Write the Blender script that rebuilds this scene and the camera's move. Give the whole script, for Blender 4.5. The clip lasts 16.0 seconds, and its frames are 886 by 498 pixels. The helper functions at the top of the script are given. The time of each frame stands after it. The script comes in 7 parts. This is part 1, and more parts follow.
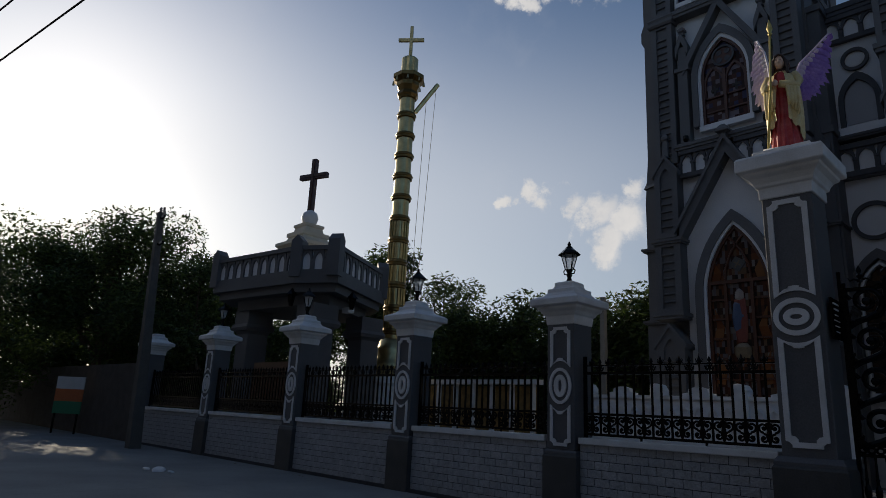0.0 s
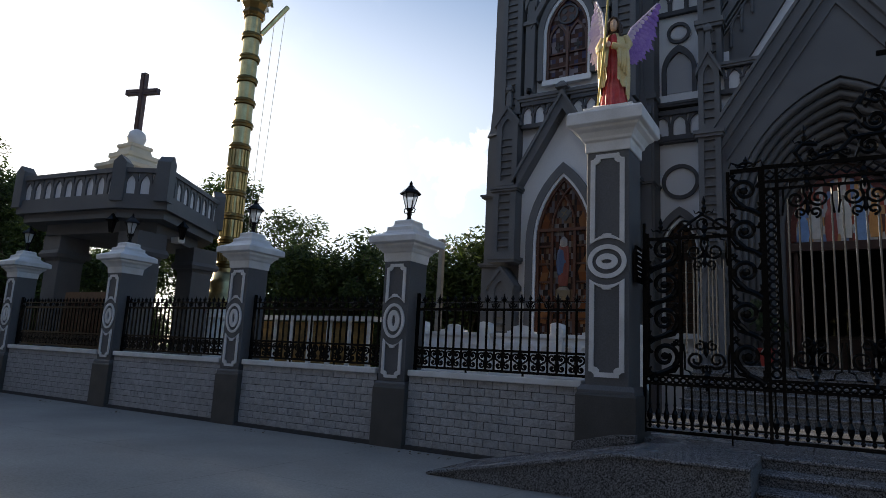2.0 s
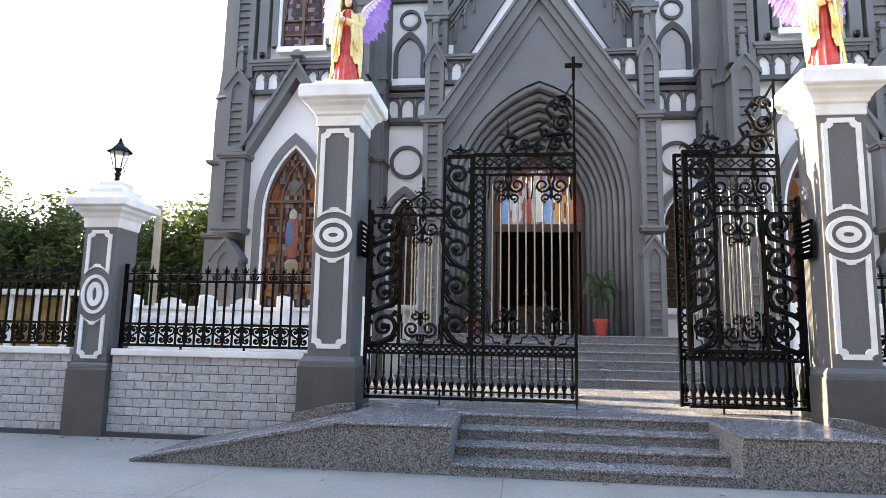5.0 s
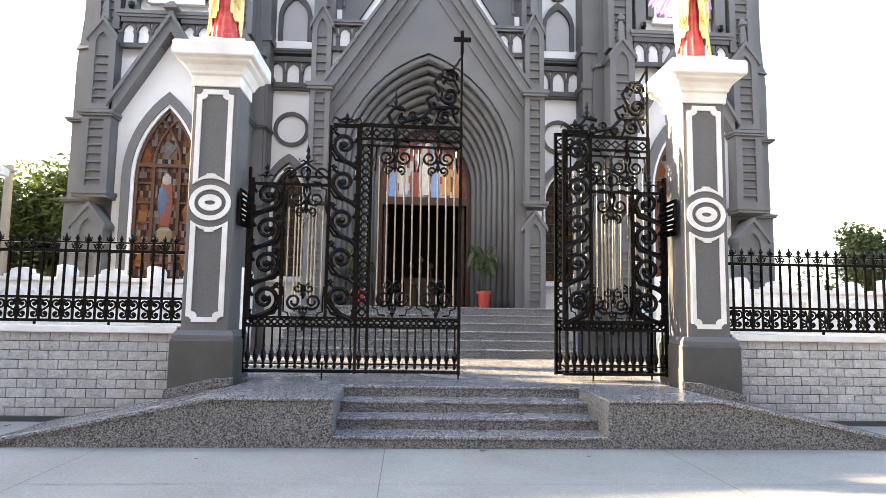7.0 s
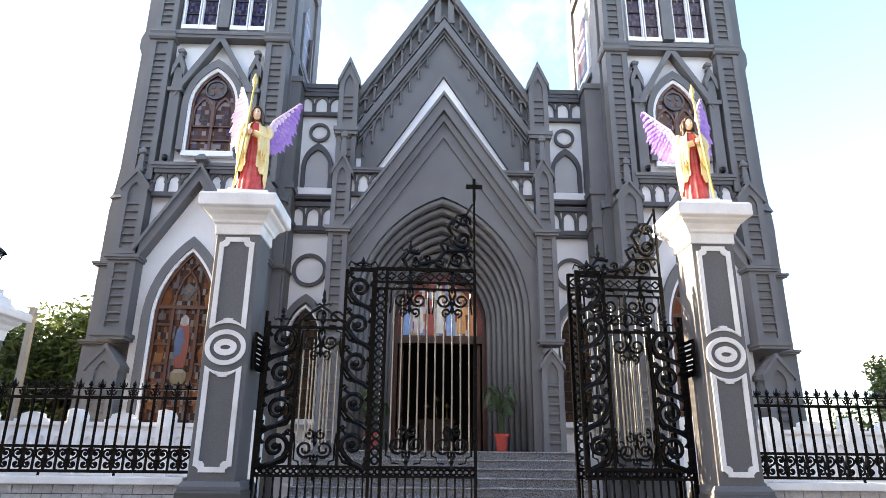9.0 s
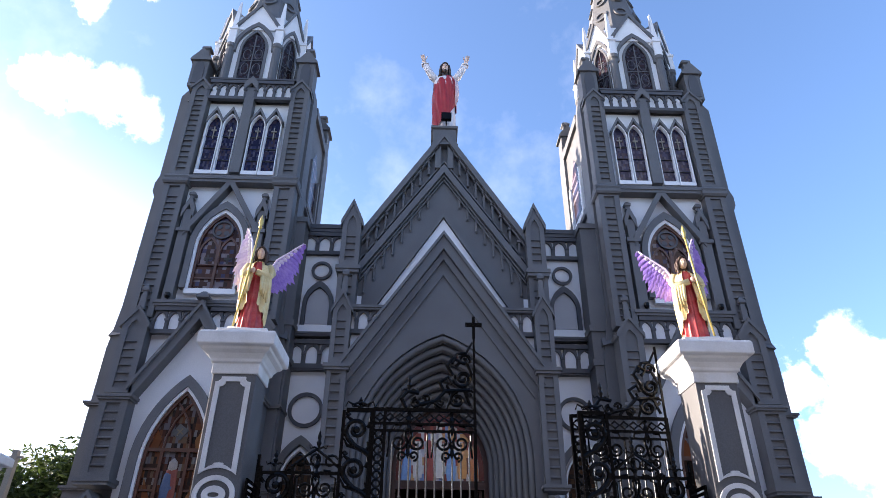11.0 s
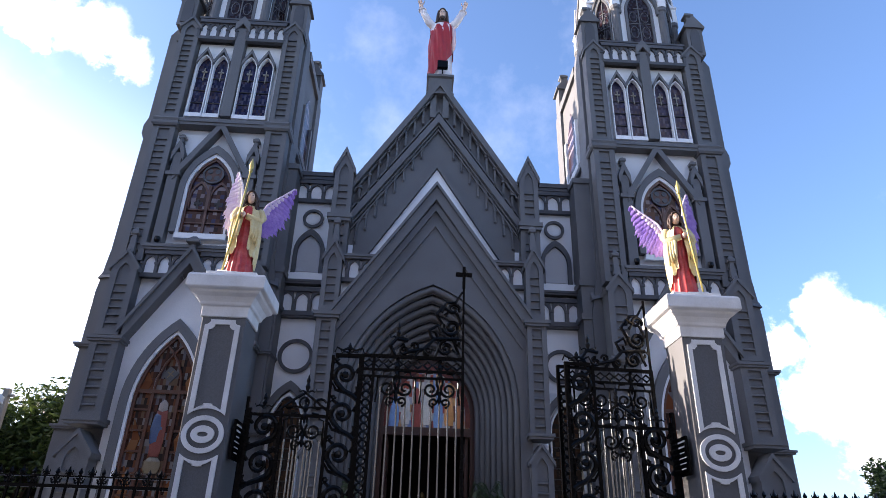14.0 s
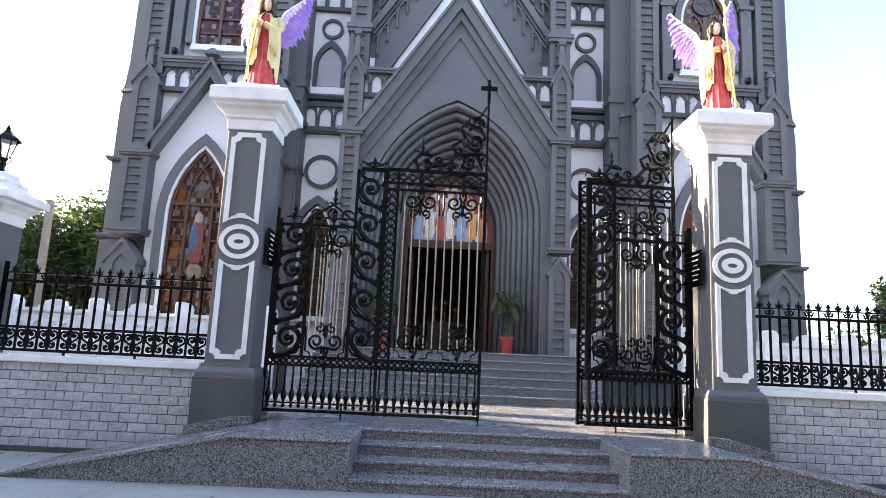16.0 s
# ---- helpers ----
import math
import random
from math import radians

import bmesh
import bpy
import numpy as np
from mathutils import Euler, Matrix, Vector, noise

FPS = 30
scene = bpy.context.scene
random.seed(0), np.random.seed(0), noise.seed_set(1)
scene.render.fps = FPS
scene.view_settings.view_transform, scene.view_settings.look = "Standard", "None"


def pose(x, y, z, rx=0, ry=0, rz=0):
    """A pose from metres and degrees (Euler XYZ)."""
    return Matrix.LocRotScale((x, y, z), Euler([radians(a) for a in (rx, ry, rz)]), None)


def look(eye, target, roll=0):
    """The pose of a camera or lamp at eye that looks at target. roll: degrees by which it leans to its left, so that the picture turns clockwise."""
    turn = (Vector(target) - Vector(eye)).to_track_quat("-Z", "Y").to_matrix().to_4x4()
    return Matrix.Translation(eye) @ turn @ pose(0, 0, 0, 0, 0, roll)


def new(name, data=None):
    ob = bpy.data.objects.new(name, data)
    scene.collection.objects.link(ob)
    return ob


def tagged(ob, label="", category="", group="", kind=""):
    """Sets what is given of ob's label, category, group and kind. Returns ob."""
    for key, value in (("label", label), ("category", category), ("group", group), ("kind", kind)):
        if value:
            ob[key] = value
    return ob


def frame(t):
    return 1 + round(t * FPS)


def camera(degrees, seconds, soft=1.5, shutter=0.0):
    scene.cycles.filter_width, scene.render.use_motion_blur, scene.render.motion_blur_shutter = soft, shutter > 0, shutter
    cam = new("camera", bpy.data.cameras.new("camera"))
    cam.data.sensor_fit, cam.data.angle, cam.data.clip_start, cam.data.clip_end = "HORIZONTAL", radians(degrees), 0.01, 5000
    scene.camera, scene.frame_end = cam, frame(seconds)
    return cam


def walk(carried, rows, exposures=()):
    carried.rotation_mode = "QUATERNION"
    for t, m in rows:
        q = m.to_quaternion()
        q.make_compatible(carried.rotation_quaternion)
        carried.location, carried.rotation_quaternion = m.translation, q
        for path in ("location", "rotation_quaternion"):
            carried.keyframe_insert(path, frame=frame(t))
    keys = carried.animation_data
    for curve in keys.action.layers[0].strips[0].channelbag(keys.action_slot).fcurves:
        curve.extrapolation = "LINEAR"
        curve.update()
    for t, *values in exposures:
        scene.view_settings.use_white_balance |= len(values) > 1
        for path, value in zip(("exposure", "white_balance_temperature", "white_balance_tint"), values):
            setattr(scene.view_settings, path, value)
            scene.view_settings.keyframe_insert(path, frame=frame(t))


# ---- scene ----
cam = camera(69.5, 16.0, soft=0.7)
PATH = [
    (0, (-0.828, -8.177, 1.465), (-2.209, -6.817, 1.958), 2.7),
    (0.5, (-0.814, -8.165, 1.44), (-2.133, -6.753, 1.955), 3.0),
    (1, (-0.786, -8.122, 1.407), (-2.017, -6.613, 1.864), 3.2),
    (1.5, (-0.767, -8.1, 1.407), (-1.907, -6.503, 1.792), 2.8),
    (2, (-0.771, -8.112, 1.396), (-1.79, -6.424, 1.731), 2.9),
    (2.5, (-0.782, -8.046, 1.394), (-1.637, -6.264, 1.697), 2.7),
    (3, (-0.754, -8.019, 1.373), (-1.442, -6.165, 1.673), 2.1),
    (3.5, (-0.758, -8.0, 1.36), (-1.334, -6.108, 1.657), 2.1),
    (4, (-0.748, -8.001, 1.353), (-1.207, -6.075, 1.635), 1.5),
    (4.5, (-0.754, -7.989, 1.365), (-1.094, -6.04, 1.66), 1.3),
    (5, (-0.714, -8.08, 1.394), (-0.957, -6.114, 1.675), 1.1),
    (5.2, (-0.725, -7.993, 1.377), (-0.906, -6.02, 1.653), 0.7),
    (7.3, (-0.695, -8.048, 1.407), (-0.578, -6.061, 1.604), 0.9),
    (7.5, (-0.697, -8.052, 1.414), (-0.581, -6.065, 1.612), 0.8),
    (8, (-0.682, -8.043, 1.472), (-0.595, -6.063, 1.739), 0.8),
    (8.5, (-0.678, -8.077, 1.479), (-0.602, -6.124, 1.902), 0.5),
    (9, (-0.677, -8.087, 1.495), (-0.625, -6.183, 2.104), 0.6),
    (11.5, (-0.663, -8.134, 1.514), (-0.622, -6.438, 2.575), 0.6),
    (12, (-0.669, -8.118, 1.53), (-0.615, -6.476, 2.671), 0.2),
    (12.5, (-0.672, -8.125, 1.519), (-0.6, -6.538, 2.734), -0.4),
    (13, (-0.661, -8.08, 1.466), (-0.525, -6.428, 2.585), 0.1),
    (13.5, (-0.661, -8.066, 1.482), (-0.552, -6.316, 2.443), 1.2),
    (14, (-0.655, -8.054, 1.48), (-0.584, -6.254, 2.348), 1.7),
    (14.5, (-0.661, -8.054, 1.46), (-0.61, -6.204, 2.219), 1.8),
    (15, (-0.659, -8.109, 1.412), (-0.654, -6.208, 2.033), 2.0),
    (15.5, (-0.655, -8.106, 1.412), (-0.653, -6.163, 1.887), 2.8),
    (16, (-0.658, -8.093, 1.405), (-0.634, -6.121, 1.737), 2.7),
]
EXPOSURES = [(0.0, -0.6, 6900, 10), (0.5, -0.68, 6900, 10), (1.0, -0.4, 7100, 10), (1.5, 0.05, 7300, 10), (2.0, 0.65, 7300, 10), (2.5, 1.2, 7200, 10), (3.0, 1.72, 7400, 11), (4.0, 2.62, 7800, 12), (5.0, 3.28, 8500, 12), (7.5, 3.58, 9900, 13), (8.5, 3.45, 9700, 13), (9.0, 3.08, 8500, 14), (11.5, 1.68, 6700, 19), (12.5, 1.36, 6650, 20), (13.5, 1.55, 6600, 20), (14.5, 2.08, 6800, 18), (16.0, 3.14, 7700, 14)]
walk(cam, [(t, look(eye, target, roll)) for t, eye, target, roll in PATH], EXPOSURES)

# ---- world, sun ----
SUN_DIR = Vector((-0.95, 0.2, 0.29)).normalized()
sun = new("sun", bpy.data.lights.new("sun", "SUN"))
sun.data.energy, sun.data.angle, sun.data.color = 4.8, radians(0.6), (1.0, 0.9, 0.74)
sun.matrix_world = look((0, 0, 30), Vector((0, 0, 30)) - SUN_DIR)
world = bpy.data.worlds.new("sky")
scene.world = world
world.use_nodes = True
wn, wl = world.node_tree.nodes, world.node_tree.links
sky = wn.new("ShaderNodeTexSky")
sky.sky_type, sky.sun_disc = "NISHITA", False
sky.sun_elevation, sky.sun_rotation = math.asin(SUN_DIR.z), math.atan2(SUN_DIR.x, SUN_DIR.y)
sky.air_density, sky.dust_density, sky.ozone_density = 1.0, 1.5, 4.4
bg = wn["Background"]
bg.inputs[1].default_value = 0.13


def sky_node(kind, **sets):
    n = wn.new(kind)
    for k, v in sets.items():
        n.inputs[k].default_value = v
    return n


def sky_math(op, a, b):
    n = wn.new("ShaderNodeMath")
    n.operation = op
    for k, v in enumerate((a, b)):
        if isinstance(v, (int, float)):
            n.inputs[k].default_value = v
        else:
            wl.new(v, n.inputs[k])
    return n.outputs[0]


wtc = wn.new("ShaderNodeTexCoord")
puff = sky_node("ShaderNodeTexNoise", Scale=12.0, Detail=12.0, Roughness=0.66)
wl.new(wtc.outputs["Generated"], puff.inputs["Vector"])
shift = wn.new("ShaderNodeVectorMath")
shift.operation = "MULTIPLY_ADD"
shift.inputs[1].default_value, shift.inputs[2].default_value = (0.12, 0.12, 0.1), (-0.06, -0.06, -0.05)
wl.new(puff.outputs["Color"], shift.inputs[0])
moved = wn.new("ShaderNodeVectorMath")
moved.operation = "ADD"
wl.new(wtc.outputs["Generated"], moved.inputs[0])
wl.new(shift.outputs[0], moved.inputs[1])
# fair-weather cumulus: direction and angular radius of each bank
BANKS = [((-0.471, 0.531, 0.705), 0.085), ((-0.45, 0.556, 0.698), 0.06), ((-0.38, 0.571, 0.727), 0.045), ((-0.497, 0.622, 0.605), 0.066), ((-0.448, 0.651, 0.613), 0.086), ((-0.415, 0.69, 0.593), 0.07),
         ((-0.604, 0.731, 0.319), 0.03), ((-0.572, 0.753, 0.326), 0.042), ((-0.532, 0.781, 0.326), 0.05), ((-0.498, 0.811, 0.307), 0.065), ((-0.463, 0.837, 0.291), 0.075), ((-0.452, 0.824, 0.342), 0.045), ((-0.49, 0.833, 0.25), 0.07),
         ((0.543, 0.782, 0.305), 0.08), ((0.569, 0.779, 0.264), 0.11), ((0.497, 0.822, 0.278), 0.07), ((0.566, 0.8, 0.199), 0.13), ((0.597, 0.786, 0.158), 0.13), ((-0.5, 0.643, 0.58), 0.035), ((0.3, -0.8, 0.5), 0.3), ((-0.4, -0.75, 0.45), 0.25)]
total = None
for c, r in BANKS:
    dist = wn.new("ShaderNodeVectorMath")
    dist.operation = "DISTANCE"
    dist.inputs[1].default_value = c
    wl.new(moved.outputs[0], dist.inputs[0])
    mr = wn.new("ShaderNodeMapRange")
    mr.interpolation_type = "SMOOTHSTEP"
    for k, v in (("From Min", 0.1 * r), ("From Max", 0.92 * r), ("To Min", 1.0), ("To Max", 0.0)):
        mr.inputs[k].default_value = v
    wl.new(dist.outputs["Value"], mr.inputs["Value"])
    total = mr.outputs[0] if total is None else sky_math("MAXIMUM", total, mr.outputs[0])
wisp = sky_node("ShaderNodeTexNoise", Scale=3.0, Detail=9.0, Roughness=0.6)
wl.new(wtc.outputs["Generated"], wisp.inputs["Vector"])
ragged = sky_math("ADD", sky_math("SUBTRACT", sky_math("MULTIPLY", total, 2.1), 0.6), sky_math("MULTIPLY", sky_math("SUBTRACT", puff.outputs["Fac"], 0.5), 3.4))
edge = wn.new("ShaderNodeMapRange")
edge.interpolation_type = "SMOOTHSTEP"
for k, v in (("From Min", 0.1), ("From Max", 1.45), ("To Min", 0.0), ("To Max", 0.95)):
    edge.inputs[k].default_value = v
wl.new(ragged, edge.inputs["Value"])
veil = wn.new("ShaderNodeMapRange")
for k, v in (("From Min", 0.55), ("From Max", 0.8), ("To Min", 0.0), ("To Max", 0.14)):
    veil.inputs[k].default_value = v
wl.new(wisp.outputs["Fac"], veil.inputs["Value"])
tint = wn.new("ShaderNodeMixRGB")
tint.inputs[1].default_value, tint.inputs[2].default_value = (5.0, 5.3, 6.0, 1), (10.0, 9.9, 9.8, 1)
wl.new(puff.outputs["Fac"], tint.inputs[0])
mixsky = wn.new("ShaderNodeMixRGB")
wl.new(sky_math("MAXIMUM", edge.outputs[0], veil.outputs[0]), mixsky.inputs[0])
toward = wn.new("ShaderNodeVectorMath")
toward.operation = "DOT_PRODUCT"
toward.inputs[1].default_value = SUN_DIR
wl.new(wtc.outputs["Generated"], toward.inputs[0])
height = wn.new("ShaderNodeSeparateXYZ")
wl.new(wtc.outputs["Generated"], height.inputs[0])
spans = []
for source, lo, hi, a, b in ((toward.outputs["Value"], 0.3, 0.9, 0.0, 0.56), (height.outputs["Z"], 0.3, 0.62, 1.0, 0.0)):
    span = wn.new("ShaderNodeMapRange")
    span.interpolation_type = "SMOOTHSTEP"
    for k, v in (("From Min", lo), ("From Max", hi), ("To Min", a), ("To Max", b)):
        span.inputs[k].default_value = v
    wl.new(source, span.inputs["Value"])
    spans.append(span.outputs[0])
hazed = wn.new("ShaderNodeMixRGB")
hazed.inputs[2].default_value = (7.2, 7.7, 8.5, 1)
wl.new(sky_math("MULTIPLY", *spans), hazed.inputs[0])
wl.new(sky.outputs[0], hazed.inputs[1])
wl.new(hazed.outputs[0], mixsky.inputs[1])
wl.new(tint.outputs[0], mixsky.inputs[2])
wl.new(mixsky.outputs[0], bg.inputs[0])


# ---- materials ----
def material(name, a, b=None, rough=0.6, metal=0.0, scale=3.0, fine=60.0, bump=0.15, wear=0.5, spread=0.0, coat=0.0, gloss=None):
    """Two-scale mottled surface between the colours a and b, with fine relief; spread varies it from piece to piece."""
    m = bpy.data.materials.new(name)
    m.use_nodes = True
    n, l = m.node_tree.nodes, m.node_tree.links
    p = n["Principled BSDF"]
    b = b or tuple(c * 0.8 for c in a)
    tc = n.new("ShaderNodeTexCoord")
    geo = n.new("ShaderNodeNewGeometry")
    big = n.new("ShaderNodeTexNoise")
    big.inputs["Scale"].default_value, big.inputs["Detail"].default_value = scale, 6
    small = n.new("ShaderNodeTexNoise")
    small.inputs["Scale"].default_value, small.inputs["Detail"].default_value = fine, 4
    for t in (big, small):
        l.new(geo.outputs["Position"], t.inputs["Vector"])
    mix = n.new("ShaderNodeMixRGB")
    mix.inputs[1].default_value, mix.inputs[2].default_value = (*a, 1), (*b, 1)
    cr = n.new("ShaderNodeMapRange")
    for k, v in (("From Min", 0.35), ("From Max", 0.7), ("To Min", 0.0), ("To Max", wear)):
        cr.inputs[k].default_value = v
    l.new(big.outputs[0], cr.inputs["Value"])
    l.new(cr.outputs[0], mix.inputs[0])
    mix2 = n.new("ShaderNodeMixRGB")
    mix2.blend_type = "OVERLAY"
    mix2.inputs[0].default_value = 0.35
    l.new(mix.outputs[0], mix2.inputs[1])
    l.new(small.outputs[0], mix2.inputs[2])
    out = mix2.outputs[0]
    if spread:
        info = n.new("ShaderNodeObjectInfo")
        hsv = n.new("ShaderNodeHueSaturation")
        mr = n.new("ShaderNodeMapRange")
        mr.inputs["To Min"].default_value, mr.inputs["To Max"].default_value = 1 - spread, 1 + spread
        l.new(info.outputs["Random"], mr.inputs["Value"])
        l.new(mr.outputs[0], hsv.inputs["Value"])
        l.new(out, hsv.inputs["Color"])
        out = hsv.outputs[0]
    l.new(out, p.inputs["Base Color"])
    rr = n.new("ShaderNodeMapRange")
    rr.inputs["To Min"].default_value, rr.inputs["To Max"].default_value = max(0.02, rough - 0.12), min(1, rough + 0.12)
    l.new(big.outputs[0], rr.inputs["Value"])
    l.new(rr.outputs[0], p.inputs["Roughness"])
    p.inputs["Metallic"].default_value = metal
    p.inputs["Coat Weight"].default_value = coat
    if gloss is not None:
        p.inputs["Specular IOR Level"].default_value = gloss
    if bump:
        bp = n.new("ShaderNodeBump")
        bp.inputs["Strength"].default_value, bp.inputs["Distance"].default_value = bump, 0.02
        l.new(small.outputs[0], bp.inputs["Height"])
        l.new(bp.outputs[0], p.inputs["Normal"])
    return m


GREY = material("grey_painted_plaster", (0.118, 0.12, 0.128), (0.097, 0.098, 0.105), 0.62, bump=0.1, scale=1.2, wear=0.7)
GREY_DARK = material("dark_grey_trim_paint", (0.062, 0.063, 0.072), (0.05, 0.05, 0.058), 0.55, bump=0.08)
PALE = material("pale_grey_niche_paint", (0.4, 0.41, 0.44), (0.33, 0.34, 0.37), 0.6, bump=0.08, scale=1.4)
GREY_BASE = material("dark_grey_plinth_paint", (0.075, 0.073, 0.072), (0.055, 0.054, 0.053), 0.6, bump=0.12, wear=0.9)
WHITE = material("white_painted_plaster", (0.78, 0.79, 0.82), (0.66, 0.67, 0.7), 0.6, bump=0.08, scale=1.0, wear=0.6)
WHITE_CAP = material("white_painted_cap", (0.8, 0.8, 0.81), (0.55, 0.54, 0.52), 0.55, bump=0.14, scale=3.2, wear=0.6)
IRON = material("black_gloss_iron_paint", (0.003, 0.003, 0.0034), (0.005, 0.005, 0.0056), 0.13, 0.0, bump=0.0, gloss=0.14)
ROD = material("polished_steel_rod", (0.42, 0.43, 0.45), (0.32, 0.33, 0.34), 0.12, 1.0, bump=0.0)
STONE = material("split_face_grey_brick", (0.47, 0.47, 0.48), (0.34, 0.338, 0.345), 0.85, bump=1.0, fine=45, scale=11, wear=0.8, spread=0.09)
# mortar of the joints; also the painted shade of the ramp grooves
MORTAR_AND_SHADE = material("dark_mortar_and_groove_shade", (0.06, 0.06, 0.063), (0.035, 0.035, 0.036), 0.95, bump=0.5)
CONCRETE = material("pale_road_concrete", (0.27, 0.27, 0.264), (0.19, 0.19, 0.186), 0.85, bump=0.35, scale=0.55, fine=45, wear=0.9)
GOLD = material("polished_gold_brass", (0.5, 0.42, 0.22), (0.27, 0.21, 0.1), 0.34, 1.0, bump=0.06, scale=4)
GOLD_DARK = material("tarnished_brass", (0.22, 0.15, 0.06), (0.12, 0.08, 0.03), 0.35, 1.0, bump=0.06, scale=4)
RED_ROBE = material("red_painted_robe", (0.52, 0.03, 0.035), (0.6, 0.13, 0.12), 0.4, bump=0.1, scale=9, wear=0.8)
CREAM_ROBE = material("cream_painted_cloak", (0.78, 0.66, 0.36), (0.7, 0.5, 0.2), 0.42, bump=0.1, scale=7, wear=0.8)
SKIN = material("painted_statue_skin", (0.78, 0.56, 0.44), (0.7, 0.46, 0.34), 0.45, bump=0.05)
HAIR = material("dark_brown_painted_hair", (0.05, 0.025, 0.015), (0.03, 0.015, 0.01), 0.5, bump=0.3)
VIOLET = material("violet_painted_feathers", (0.27, 0.15, 0.62), (0.46, 0.32, 0.76), 0.45, scale=9, wear=0.8)
LILAC = material("pale_lilac_feathers", (0.78, 0.68, 0.84), (0.6, 0.46, 0.8), 0.45, scale=7, wear=0.8)
WOOD = material("brown_varnished_wood", (0.085, 0.028, 0.015), (0.045, 0.015, 0.008), 0.35, bump=0.2, scale=5)
# near-black stands in for the shade inside the nave
SHADE_BLACK = material("interior_shade_black", (0.02, 0.017, 0.015), (0.012, 0.01, 0.009), 0.9, bump=0)
LEAD = material("window_lead", (0.03, 0.025, 0.025), (0.02, 0.018, 0.018), 0.5, 0.3, bump=0.05)
DOOR_WOOD = material("dark_red_varnished_wood", (0.042, 0.012, 0.008), (0.022, 0.007, 0.005), 0.35, bump=0.2, scale=5)
PALM = material("dark_palm_leaf", (0.022, 0.042, 0.013), (0.035, 0.06, 0.018), 0.45, bump=0.0, scale=8)
TERRACOTTA = material("orange_red_pot", (0.36, 0.035, 0.024), (0.27, 0.028, 0.02), 0.5)
BARK = material("brown_bark", (0.1, 0.075, 0.05), (0.06, 0.045, 0.03), 0.95, bump=0.9, fine=18)
MAROON = material("maroon_cross_paint", (0.06, 0.02, 0.025), (0.035, 0.014, 0.018), 0.4)
GALV = material("weathered_post_concrete", (0.3, 0.28, 0.25), (0.2, 0.19, 0.17), 0.85, bump=0.4)
SOIL = material("yard_soil", (0.16, 0.13, 0.1), (0.1, 0.08, 0.06), 0.95, bump=0.6, fine=12)
AMBER = material("amber_panel", (0.34, 0.2, 0.06), (0.14, 0.09, 0.03), 0.6, scale=6, wear=1.0)
ROOF_RED = material("red_roof_edge", (0.4, 0.06, 0.05), (0.3, 0.05, 0.04), 0.6)


def granite(name, lo, hi, rough, spots=260.0):
    m = bpy.data.materials.new(name)
    m.use_nodes = True
    n, l = m.node_tree.nodes, m.node_tree.links
    p = n["Principled BSDF"]
    geo = n.new("ShaderNodeNewGeometry")
    v = n.new("ShaderNodeTexVoronoi")
    v.inputs["Scale"].default_value = spots
    w = n.new("ShaderNodeTexNoise")
    w.inputs["Scale"].default_value, w.inputs["Detail"].default_value = 60, 5
    stain = n.new("ShaderNodeTexNoise")
    stain.inputs["Scale"].default_value, stain.inputs["Detail"].default_value = 1.6, 5
    for t in (v, w, stain):
        l.new(geo.outputs["Position"], t.inputs["Vector"])
    mx = n.new("ShaderNodeMixRGB")
    mx.inputs[0].default_value = 0.22
    l.new(v.outputs["Color"], mx.inputs[1])
    l.new(w.outputs["Fac"], mx.inputs[2])
    bw = n.new("ShaderNodeRGBToBW")
    l.new(mx.outputs[0], bw.inputs[0])
    cr = n.new("ShaderNodeValToRGB")
    cr.color_ramp.elements[0].position, cr.color_ramp.elements[0].color = 0.3, (*lo, 1)
    cr.color_ramp.elements[1].position, cr.color_ramp.elements[1].color = 0.74, (*hi, 1)
    l.new(bw.outputs[0], cr.inputs[0])
    l.new(cr.outputs[0], p.inputs["Base Color"])
    rr = n.new("ShaderNodeMapRange")
    rr.inputs["To Min"].default_value, rr.inputs["To Max"].default_value = max(0.03, rough - 0.1), rough + 0.15
    l.new(stain.outputs[0], rr.inputs["Value"])
    l.new(rr.outputs[0], p.inputs["Roughness"])
    return m


GRANITE = granite("speckled_grey_granite", (0.006, 0.006, 0.007), (0.3, 0.3, 0.31), 0.42, 104.0)
GRANITE_TOP = granite("polished_grey_granite", (0.06, 0.06, 0.064), (0.36, 0.36, 0.38), 0.22, 95.0)


